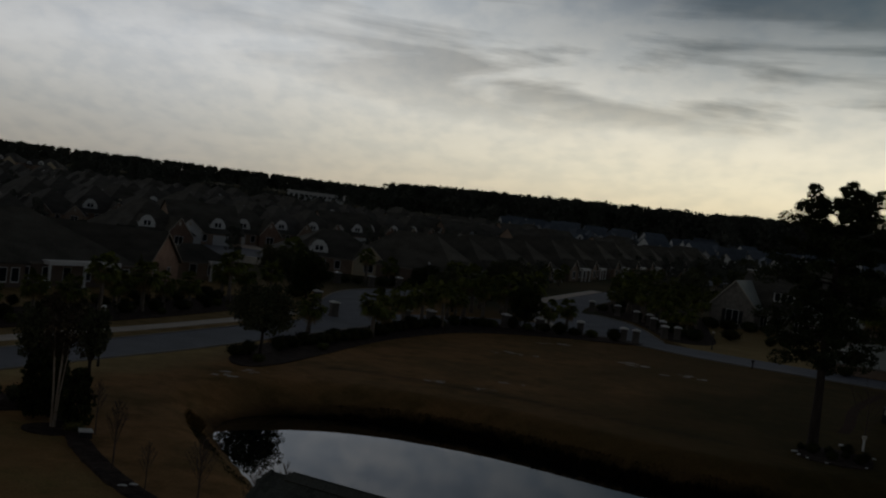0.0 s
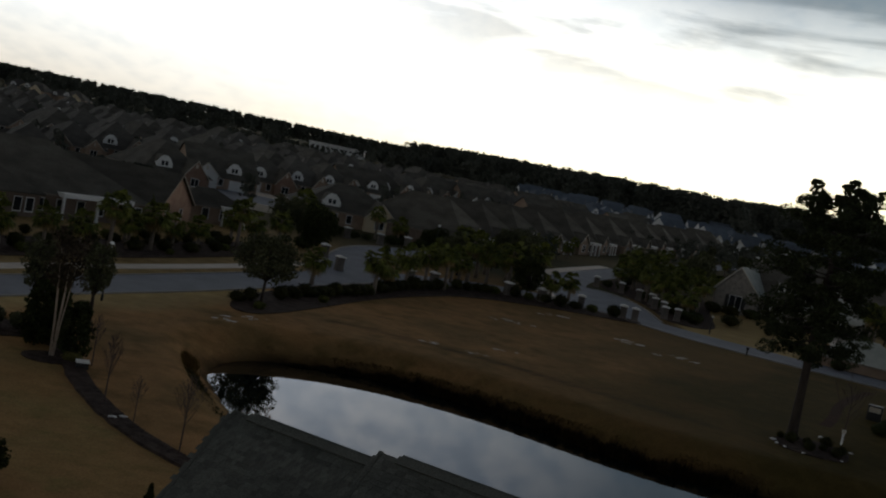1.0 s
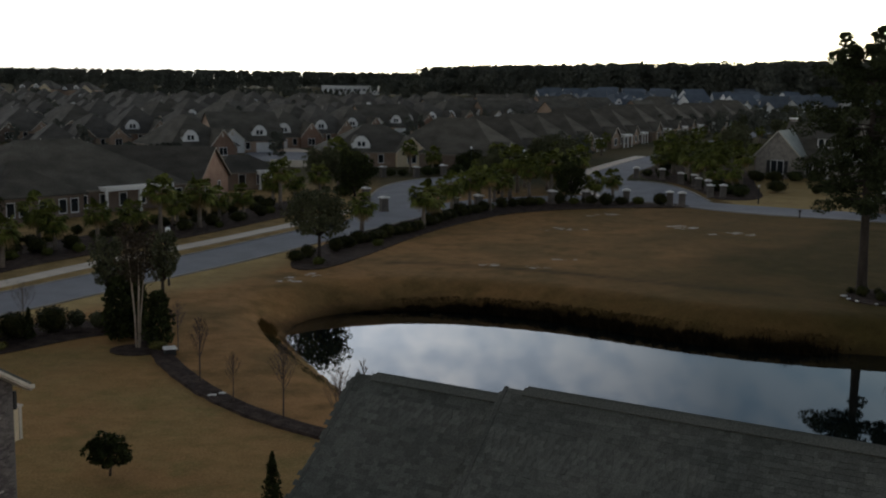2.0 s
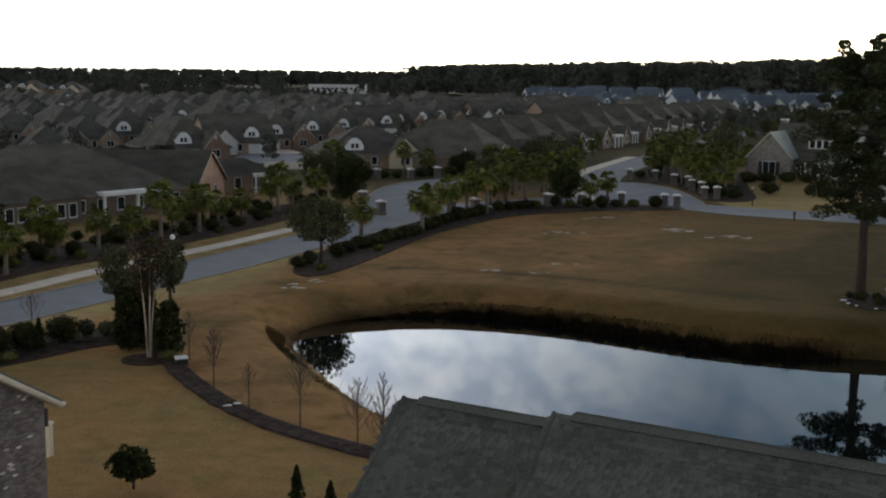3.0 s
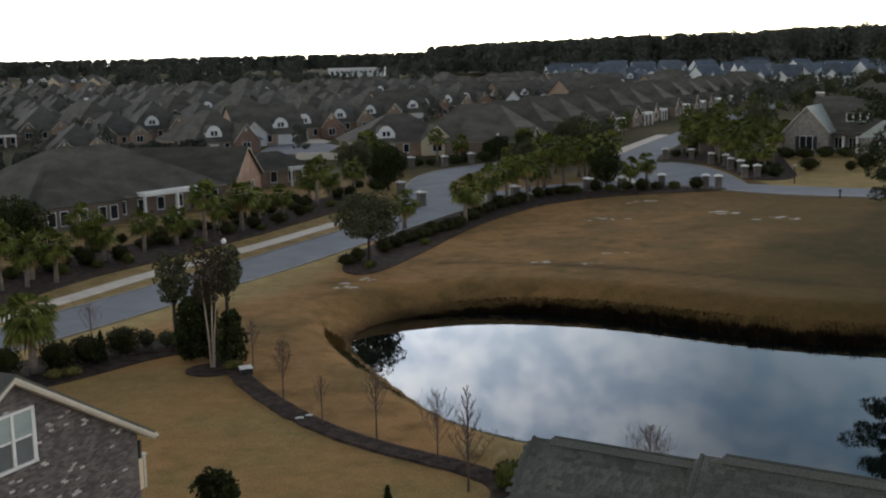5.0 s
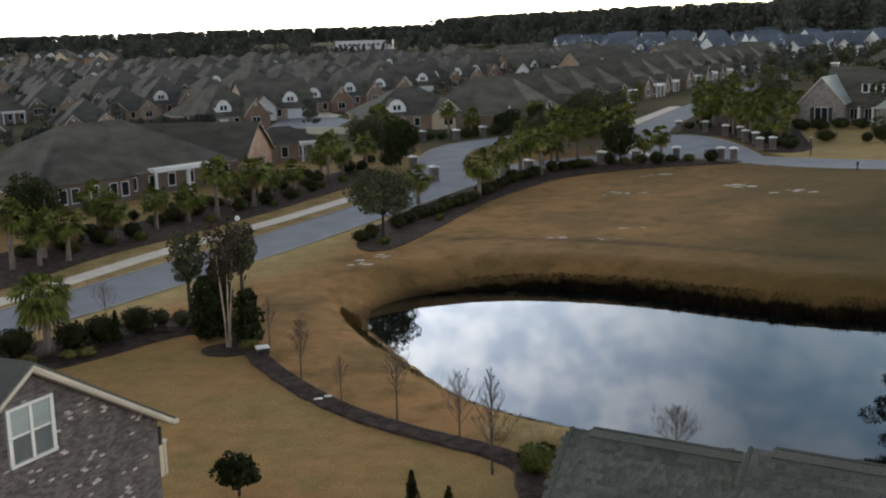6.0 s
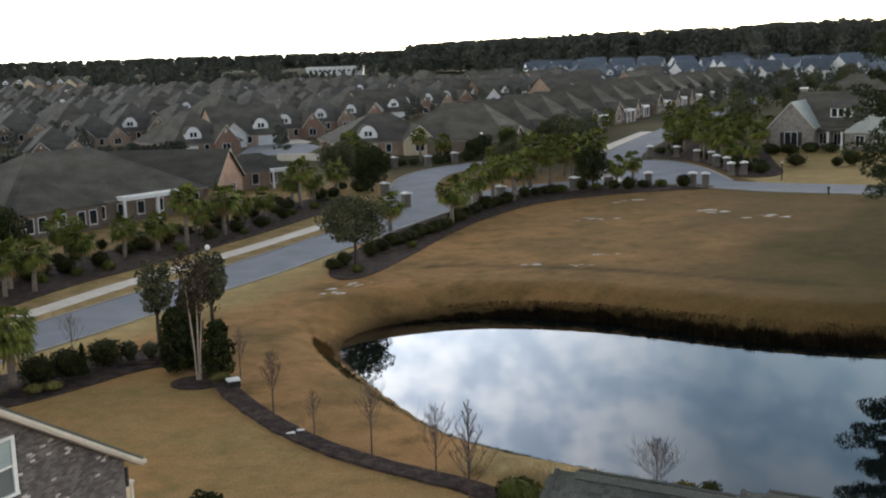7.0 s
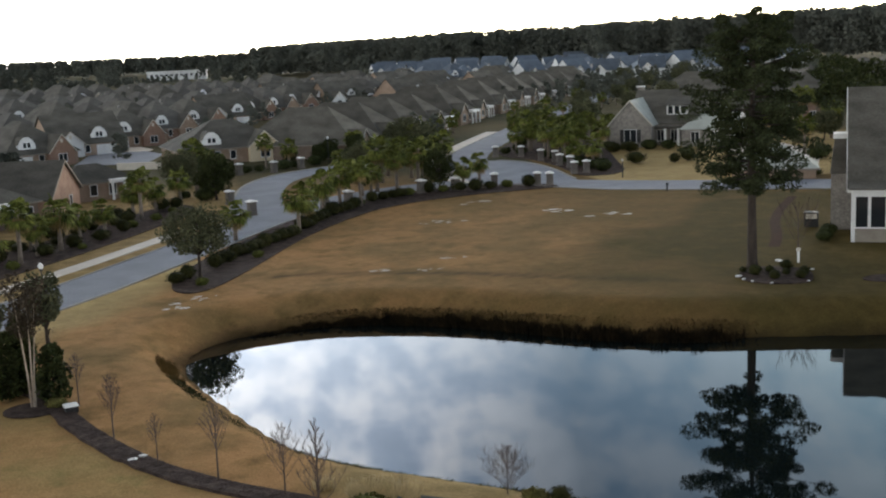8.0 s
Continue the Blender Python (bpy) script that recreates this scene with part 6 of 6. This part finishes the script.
scatter(palm(15, 4.4, 50, 8, "palms behind the road houses"), [(88, 193), (96, 206), (103, 199), (86, 176), (84, 186), (109, 222), (118, 233), (126, 240)], rt, 1.0, 1.4)
hs = shrub(44, 1.2, 1.5, LEAF_DARK, "dark rounded shrub behind the pillars", "shrubs behind the pillars", 500, 0.2)
scatter(hs, [(45.8, 204), (43.5, 206.5), (48, 197), (49, 194), (49.5, 188.5), (49, 184), (49.2, 180), (49.5, 174.5), (50.5, 171), (52, 176), (53, 184), (55, 192), (47, 212), (50, 221), (54, 232), (57, 240), (58, 212)], rt, 0.9, 1.4)
for x, y in ((-3, 201.6), (-0.8, 202.2), (3.6, 203.6), (5.2, 206.5), (9, 208), (-6.4, 200.8), (-6.8, 196), (-7.5, 191), (-8.6, 186), (-7.2, 178), (-8.2, 172), (-9.8, 181), (-9, 166), (-12, 170), (62, 203), (65, 201.5), (68, 199), (71, 197.6), (86, 203), (89.5, 201), (84, 196), (80, 193), (82, 181), (84, 168), (87, 172), (83, 159), (86, 155)):
    copy_thing(hs, at(x, y, rt.uniform(0, 360), rt.uniform(0.8, 1.5)))


def air_conditioner():
    root = thing("air_conditioner", "dark air conditioning unit with a pale top panel", "air conditioner")
    g = Geo()
    g.box(-0.7, -0.6, -0.1, 0.7, 0.6, 1.5)
    part("case", g, IRON, root)
    g = Geo()
    g.box(-0.55, -0.64, 0.85, 0.55, -0.605, 1.35)
    part("panel", g, CREAM, root)
    return root


unit = air_conditioner()
unit.matrix_basis = at(53.6, 111.2, -28)
for x, y in ((58.0, 99.4), (60.6, 98.0)):
    copy_thing(unit, at(x, y, -28, 0.8))
for x, y in ((50.6, 102.8), (51.8, 104.6), (53.0, 106.4)):
    copy_thing(hs, at(x, y, 20 * x, 0.72))

# clipped shrubs
LBL = "rounded clipped evergreen shrub in the mulch"
s1, s2, s3 = shrub(1, 0.75, 1.25, LEAF_SHRUB, LBL, "clipped shrubs in the beds"), shrub(2, 0.95, 1.1, LEAF_SHRUB, LBL, "clipped shrubs in the beds"), shrub(3, 0.6, 0.8, LEAF_OAK, "small low green shrub in the mulch", "clipped shrubs in the beds")
scatter(s1, [(-9.0, 108), (-6.6, 112.6), (-4.6, 117.9), (-1.7, 122.8), (2.8, 133), (7.0, 142.6), (13.0, 152.8), (21.5, 158.2), (27.8, 157), (35.6, 158.2), (-35.2, 109.7), (-32.7, 112.6), (-22.1, 131.6), (-28.7, 125), (-17.7, 141)], rng, 1.05, 1.35)
scatter(s2, [(-9.9, 106.3), (-5.6, 115.2), (-3.2, 120.3), (0.8, 127.5), (4.9, 138.2), (9.0, 146), (16.1, 155.6), (25.8, 158.6), (30.1, 158.4), (-37.6, 106.7), (-30.3, 121.5), (-24.5, 127.4), (-19.7, 135.5), (-40.5, 104), (-23, 141)], rng, 1.0, 1.3)
scatter(s3, [(-7.6, 104.4), (-2.5, 116.5), (1.7, 130), (3.9, 136), (6, 141), (11, 150), (18.5, 157), (23.6, 158.6), (32.6, 158.8), (-36.2, 105.5), (-33.8, 108.5), (-26.4, 119.8), (-21, 130), (-17, 144), (-31.5, 110.8), (-14.5, 149), (-13, 156)], rng, 0.8, 1.5)
for x in range(32):
    t = x / 31
    a = Vector((-41, 108)).lerp(Vector((-15, 160)), t)
    copy_thing((s1, s2, s3)[x % 3], at(a.x + rng.uniform(-3.5, 3.5), a.y + rng.uniform(-2, 2), rng.uniform(0, 360), rng.uniform(0.8, 1.5)))
for x, y in ((63.6, 196.5), (61, 197.5), (58.4, 178.6), (63.9, 176), (66.5, 177), (69.6, 150.7), (73.6, 148.9), (64, 147.5)):
    copy_thing((s2, s1)[int(x * 10) % 2], at(x, y, rng.uniform(0, 360), rng.uniform(1.1, 1.9)))

for x, y in ((37.8, 90.4), (38.6, 88.4), (40.2, 89.6), (41.2, 91.6), (39.4, 91.0), (40.6, 87.8), (37.4, 91.8), (41.6, 89.2)):
    copy_thing(s1, at(x, y, rng.uniform(0, 360), rng.uniform(0.4, 0.7)))
for x, y in ((-3.9, 118.9), (-2.5, 121.4), (-0.7, 124.9), (0.2, 126.2), (1.5, 128.9), (3.3, 133.6), (4.2, 136.2), (5.8, 140.4), (8.0, 144.6), (10.2, 148.0), (14.6, 154.0), (17.3, 156.2)):
    copy_thing((s1, s2)[int(abs(x) * 10) % 2], at(x, y, rng.uniform(0, 360), rng.uniform(0.9, 1.2)))
# hedge round the corner of the yard
s4 = shrub(5, 1.1, 1.7, LEAF_SHRUB, "large clipped boxwood beside the yard", "boxwoods round the yard", 1100, 0.11, True)
scatter(s4, [(-26.4, 71.7), (-24.9, 73.2), (-23.1, 75.3), (-29.4, 70.2), (-30.8, 68.5)], rng, 0.98, 1.1)
s5 = shrub(6, 0.75, 1.5, LEAF_OLIVE, "loose olive shrub behind the border", "loose shrubs by the border", 420, 0.14)
scatter(s5, [(-21.9, 76.8), (-20.5, 76.8), (-19.3, 76.8), (-18.6, 76.0)], rng, 0.75, 1.1)
s6 = shrub(7, 0.55, 0.5, LEAF_GOLD, "low yellow-green shrub in the mulch", "low shrubs by the border", 260, 0.12)
scatter(s6, [(-26.0, 69.7), (-25.0, 70.2), (-28.3, 68.9), (-15.0, 70.6), (1.6, 49.2)], rng, 0.9, 1.3)
column_tree(3, 2.1, 0.42, LEAF_DARK, "small dark conical juniper", n=700, size=0.14).matrix_basis = at(-24.0, 73.2)
column_tree(4, 5.2, 0.85, LEAF_DARK, "tall dark columnar holly behind pale trunks", power=0.3, n=2200).matrix_basis = at(-17.3, 73.9)
column_tree(5, 4.2, 0.95, LEAF_DARK, "dark bushy holly beside pale trunks", power=0.3).matrix_basis = at(-18.1, 73.0)
column_tree(6, 3.6, 0.95, LEAF_DARK, "green bushy shrub at the border's corner", power=0.3, n=1500).matrix_basis = at(-15.2, 71.6)


def crape_myrtle():
    root = thing("multi_stem_tree", "leafless tree with several pale peeling stems", "tree")
    rg = np.random.default_rng(12)
    for k in range(5):
        a = k * 1.3
        g = Geo()
        dx, dy, h = 0.55 * math.cos(a), 0.42 * math.sin(a), rg.uniform(6.0, 7.2)
        pts = [(0.12 * math.cos(a), 0.12 * math.sin(a), -0.1), (dx * 0.35, dy * 0.4, h * 0.3), (dx * 0.75, dy * 0.8, h * 0.65), (dx * 1.1, dy * 1.2, h)]
        g.tube(pts, [0.060, 0.050, 0.036, 0.012], 7)
        part("stem", g, BARK_PALE, root)
        # a brush of upright twigs with dry seed heads on each stem
        t = Geo()
        heads = []
        for _ in range(34):
            p = Vector(pts[2]).lerp(Vector(pts[3]), rg.uniform(-0.2, 1.0))
            e = p + Vector((rg.normal() * 0.42, rg.normal() * 0.42, rg.uniform(0.5, 1.5)))
            t.tube([p, e], [0.012, 0.004], 4)
            heads.append((e.x, e.y, e.z, 0.24))
        leaf_cloud(t, rg, heads, 9, 0.13, 1.2, 1.8)
        part("twig_crown", t, TWIG_HEAD, root, "brown twigs with dry seed heads")
    return root


crape_myrtle().matrix_basis = at(-16.35, 70.9)

# leafless saplings along the border and the bank
b1, b2 = bare_tree(1, 3.9, wide=0.36, n=26), bare_tree(2, 3.5, 0.4, wide=0.32, n=22)
scatter(b1, [(-10.9, 62.6), (-5.4, 55.6)], rng, 0.95, 1.05)
scatter(b2, [(-13.7, 70.4), (-8.4, 58.6)], rng, 0.85, 1.0)
bare_tree(3, 3.5, 0.22, label="leafless vase-shaped tree in the border", wide=0.42, n=30).matrix_basis = at(-2.35, 52.9)
bare_tree(4, 5.0, 0.18, label="taller leafless tree near the shingle roof", wide=0.26, n=30).matrix_basis = at(-1.05, 48.6)
bare_tree(5, 2.3, 0.06, label="leafless bush on the pond bank", wide=0.62, n=64, climb=(0.5, 1.3)).matrix_basis = at(7.5, 50.5)
bare_tree(6, 2.8, 0.2, label="leafless shrub behind the clipped hedge", wide=0.5).matrix_basis = at(-26.1, 78.4)
bare_tree(7, 5.0, 0.2, label="leafless small tree beside the pine island", wide=0.6, n=16).matrix_basis = at(44.2, 95.5)

# near evergreen shrubs of the yard
shrub(9, 0.95, 1.35, LEAF_OAK, "rounded evergreen shrub by the border's end", "yard shrubs", 900, 0.13).matrix_basis = at(1.0, 48.6)
shrub(10, 0.6, 0.8, LEAF_GOLD, "small yellow-green shrub on the bank", "yard shrubs").matrix_basis = at(8.3, 48.7)
copy_thing(s4, at(9.4, 48.5, 30, 0.45))
oak(41, 2.0, 1.3, LEAF_DARK, "shrub", "dark loose evergreen shrub on the yard lawn", "yard shrubs", bare=0.16, per=110, size=0.13, lump=(0.16, 0.36)).matrix_basis = at(-12.0, 47.2)
column_tree(7, 2.3, 0.42, LEAF_DARK, "dark conical cypress by the house", n=900, size=0.11).matrix_basis = at(-4.5, 43.6)
column_tree(8, 2.0, 0.4, LEAF_DARK, "dark conical cypress by the house", n=900, size=0.11).matrix_basis = at(-3.05, 42.6)

# straw plumes on the near bank, brown tufts at the pond's tip
def tufts(name, material, label, seed, clumps):
    g, rg = Geo(), np.random.default_rng(seed)
    for x, y, n, hgt, wide in clumps:
        for _ in range(n):
            a, r0 = rg.uniform(0, 6.28), wide * rg.uniform(0, 1) ** 0.5
            bx, by = x + r0 * math.cos(a), y + r0 * math.sin(a)
            z0 = ground_z(bx, by)
            h, o = hgt * rg.uniform(0.5, 1.1), rg.uniform(0.1, 0.6) * hgt
            tip = (bx + o * math.cos(a), by + o * math.sin(a), z0 + h)
            g.poly((bx - 0.02, by, z0 - 0.05), (bx + 0.02, by, z0 - 0.05), tip)
    tagged(new(name, g.data(name, material)), label, "grass", "", "stuff")


tufts("ornamental_grass", PAMPAS, "tufts of straw-coloured ornamental grass on the bank", 3, ((1.3, 51.6, 900, 0.85, 0.75), (2.7, 51.2, 700, 0.7, 0.8), (-0.6, 53.4, 160, 0.55, 0.4), (2.5, 50.2, 260, 0.6, 0.8)))
tufts("brown_grass", BANK_GRASS, "brown grass clumps at the tip of the pond", 4, ((-9.3, 80.4, 220, 0.7, 0.6), (-9.0, 78.4, 200, 0.6, 0.5), (-9.6, 82.6, 140, 0.5, 0.5), (-8.5, 76.6, 100, 0.35, 0.5)))

# dead reeds along the far shore, and the brown tufts behind them
def shore_growth(name, material, label, seed, n, near, far, tall, blade, south=False, wade=0.0):
    g, rg = Geo(), np.random.default_rng(seed)
    pick = rg.integers(0, len(POND), n * 4)
    f = rg.uniform(0, 1, (n * 4, 1))
    pts = POND[pick] * (1 - f) + np.roll(POND, -1, 0)[pick] * f
    if south:
        pts = pts[(pts[:, 1] < 77) & (pts[:, 0] < 20)][:n]
    else:
        pts = pts[(pts[:, 1] > 77) & (pts[:, 0] < 31.5 + rg.normal(size=len(pts)) * 0.5) & (pts[:, 0] > -9.2)][:n]
    mid = POND.mean(0)
    for x, y in pts:
        thick = 0.8 if south else min(1.0, max(0.10, (x + 6) / 13))
        edge = near - wade * min(1.0, max(0.0, (x - 2) / 26))
        o = edge + (far - edge) * rg.uniform() ** 1.4 * (0.4 + 0.6 * thick)
        d = np.array([x, y]) - mid
        d /= np.linalg.norm(d)
        clump = 0.62 + 0.45 * noise.noise((x * 0.5, y * 0.35, 2.0)) + 0.55 * noise.noise((x * 1.9, y * 1.1, 5.0))
        x, y = x + d[0] * o, y + d[1] * o
        h = tall * rg.uniform(0.5, 1.1) * max(0.2, clump) * thick
        z0 = ground_at(o)
        a = rg.uniform(0, 3.14)
        c, e = blade * math.cos(a), blade * math.sin(a)
        g.poly((x - c, y - e, z0), (x + c, y + e, z0), (x + rg.normal() * 0.16, y + rg.normal() * 0.16, z0 + h))
    tagged(new(name, g.data(name, material)), label, "reeds", "", "stuff")


def ground_at(d):
    """Height of the bank at that distance from the waterline, a little into the soil."""
    if d < 0:
        return WATER_Z - 0.12
    t = min(d / 4.4, 1.0)
    return WATER_Z - 0.15 + (LAWN_Z - WATER_Z) * (1 - (1 - t) ** 2)


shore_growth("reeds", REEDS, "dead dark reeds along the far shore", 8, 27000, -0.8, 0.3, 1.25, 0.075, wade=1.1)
shore_growth("shore_fringe", SHORE_FRINGE, "dark green fringe of weeds on the near bank", 28, 6500, 1.9, 3.0, 0.36, 0.05, south=True)
shore_growth("bank_grass", BANK_GRASS, "brown tufted grass on the bank behind the reeds", 18, 7000, 0.25, 1.5, 0.34, 0.07)

# ---------------------------------------------------------------- woods
def woods(name, spots, h, label, seed, leaf=2.6, per=26, rise=0.0):
    rg = np.random.default_rng(seed)
    g = Geo()
    cl = []
    for x, y in spots:
        hh = h * rg.uniform(0.92, 1.03) * (1 + rise * min(max((x + 60) / 420, -0.2), 1.1))
        r = hh * rg.uniform(0.16, 0.26)
        for k in range(4):
            cl.append((x + rg.normal() * r * 0.5, y + rg.normal() * r * 0.5, hh * (0.35 + 0.18 * k), r * (1.15 - 0.17 * k)))
    leaf_cloud(g, rg, cl, per, leaf, 1.0, 1.2)
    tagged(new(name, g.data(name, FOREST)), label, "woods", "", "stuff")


rg = np.random.default_rng(77)
edge = np.array([(10, 1130), (40, 1020), (80, 930), (160, 850), (260, 745), (380, 640), (520, 560), (760, 470)], float)
spots = []
for k in range(len(edge) - 1):
    a, b = edge[k], edge[k + 1]
    nrm = np.array([-(b - a)[1], (b - a)[0]])
    nrm = nrm / np.linalg.norm(nrm)
    nrm = nrm if nrm[1] > 0 else -nrm
    for _ in range(int(np.linalg.norm(b - a) / 0.8)):
        spots.append(a + (b - a) * rg.uniform() + nrm * rg.uniform(0, 90) ** 1.0)
for a in edge[1:-1]:
    spots.extend(a + rg.normal(size=2) * (16, 20) + (0, 30) for _ in range(60))
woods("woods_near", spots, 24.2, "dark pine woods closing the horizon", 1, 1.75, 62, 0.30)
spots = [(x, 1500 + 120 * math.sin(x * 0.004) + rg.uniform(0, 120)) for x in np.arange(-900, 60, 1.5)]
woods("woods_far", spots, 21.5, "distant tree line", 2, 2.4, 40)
spots = []
for cx, cy, n, s in ((-330, 870, 9, 9), (-300, 830, 5, 4), (-392, 880, 14, 12), (-272, 845, 7, 5), (-214, 860, 10, 6), (-176, 850, 5, 3), (-168, 900, 4, 3), (-140, 880, 10, 7), (-110, 980, 8, 8), (-20, 1000, 9, 8), (20, 960, 12, 12), (-120, 1150, 10, 12), (-250, 1000, 14, 30), (-330, 720, 5, 8), (-5, 700, 4, 6), (60, 640, 4, 5)):
    spots += [(cx + rg.normal() * s, cy + rg.normal() * s) for _ in range(n)]
woods("woods_mid", spots, 15.5, "clumps of dark trees among far houses", 3, 1.5, 60)
spots = []
for _ in range(240):
    f = rg.uniform()
    spots.append((-450 + 400 * f + rg.normal() * 14, 715 + 190 * f + rg.normal() * 16))
woods("scrub", spots, 6.5, "low dark scrub in front of far houses", 6, 1.2, 30)
# garden trees between the estate's roofs
spots = []
for _ in range(150):
    y = rg.uniform(230, 620)
    spots.append((rg.uniform(-0.42, 0.16) * y, y))
woods("garden_trees", spots, 6.0, "small dark trees between the roofs", 4, 0.7, 30)
spots = [(-84 + 38 * f + rg.normal() * 1.2, 203 + 26 * f + rg.normal() * 1.2) for f in rg.uniform(size=60)]
woods("hedgerow", spots, 3.6, "dark clipped hedgerow behind the road houses", 7, 0.45, 60)
spots = []
for _ in range(260):
    y = rg.uniform(330, 640)
    spots.append((rg.uniform(0.20, 0.55) * y, y))
woods("street_trees", spots, 6.5, "olive trees in front of the far estate", 5, 0.8, 30)

# ---------------------------------------------------------------- bricks and shingles
def brick_mesh(name, material):
    g = Geo()
    g.box(-0.1075, 0, -0.034, 0.1075, 0.075, 0.034)
    return g.data(name, material)


plain, pale = brick_mesh("brick", BRICK_DARK), brick_mesh("brick_pale", BRICK_PALE)
rest = {0: Geo(), 1: Geo()}
count = 0
for x, z, shade, out in BRICKS:
    level = math.floor(z / 0.11)
    spot = math.sin(math.floor(x / 0.16 + 0.37 * level) * 12.9898 + level * 78.233) * 43758.5453
    white = spot - math.floor(spot) > 0.960 and shade < 0.85
    if abs(x - 1.8) < 2.1 and 5.45 < z < 6.9 and count < 300:
        ob = new("brick", pale if white else plain)
        ob.parent, ob.location = BH_WALL, (x, out, z)
        count += 1
    else:
        rest[int(white)].box(x - 0.1075, out, z - 0.034, x + 0.1075, 0.075, z + 0.034)
tagged(part("brickwork", rest[0], BRICK_DARK, BH_WALL), kind="stuff")
tagged(part("pale_brickwork", rest[1], BRICK_PALE, BH_WALL), kind="stuff")

tab = Geo()
tab.box(-0.16, -0.15, 0, 0.16, 0, 0.014)
TAB = tab.data("shingle", SHINGLE)
rg = random.Random(9)
for di, (deck, ridge, length, nrm, st) in enumerate(NH_DECKS):
    g = Geo()
    made = 0
    for row in range(1, 54):
        off = rg.uniform(0, 0.33)
        x = -0.16 + off * 0.5
        while x < length:
            wd = rg.uniform(0.12, 0.25)
            o = ridge + R_DIR * (x + wd / 2) + st * (0.13 * row) + nrm * (0.006 + 0.006 * rg.random())
            near = di == 0 and 4 <= row < 22 and x < 6 or di == 1 and 8 <= row < 18 and x < 5
            if near and made < 150 and x > 0:
                ob = new("shingle", TAB)
                ob.parent = deck
                rot = Matrix((R_DIR, -st, nrm)).transposed().to_4x4()
                ob.matrix_basis = Matrix.Translation(o) @ rot @ Matrix.Diagonal((wd / 0.33, 1.05, 1, 1))
                made += 1
            else:
                a, b = o - R_DIR * (wd / 2 - 0.006), o + R_DIR * (wd / 2 - 0.006)
                dn, up = st * 0.15, nrm * 0.014
                g.prism([a, b, b + dn + up, a + dn + up], nrm * 0.004)
            x += wd
    tagged(part("shingles", g, SHINGLE, deck), kind="stuff")
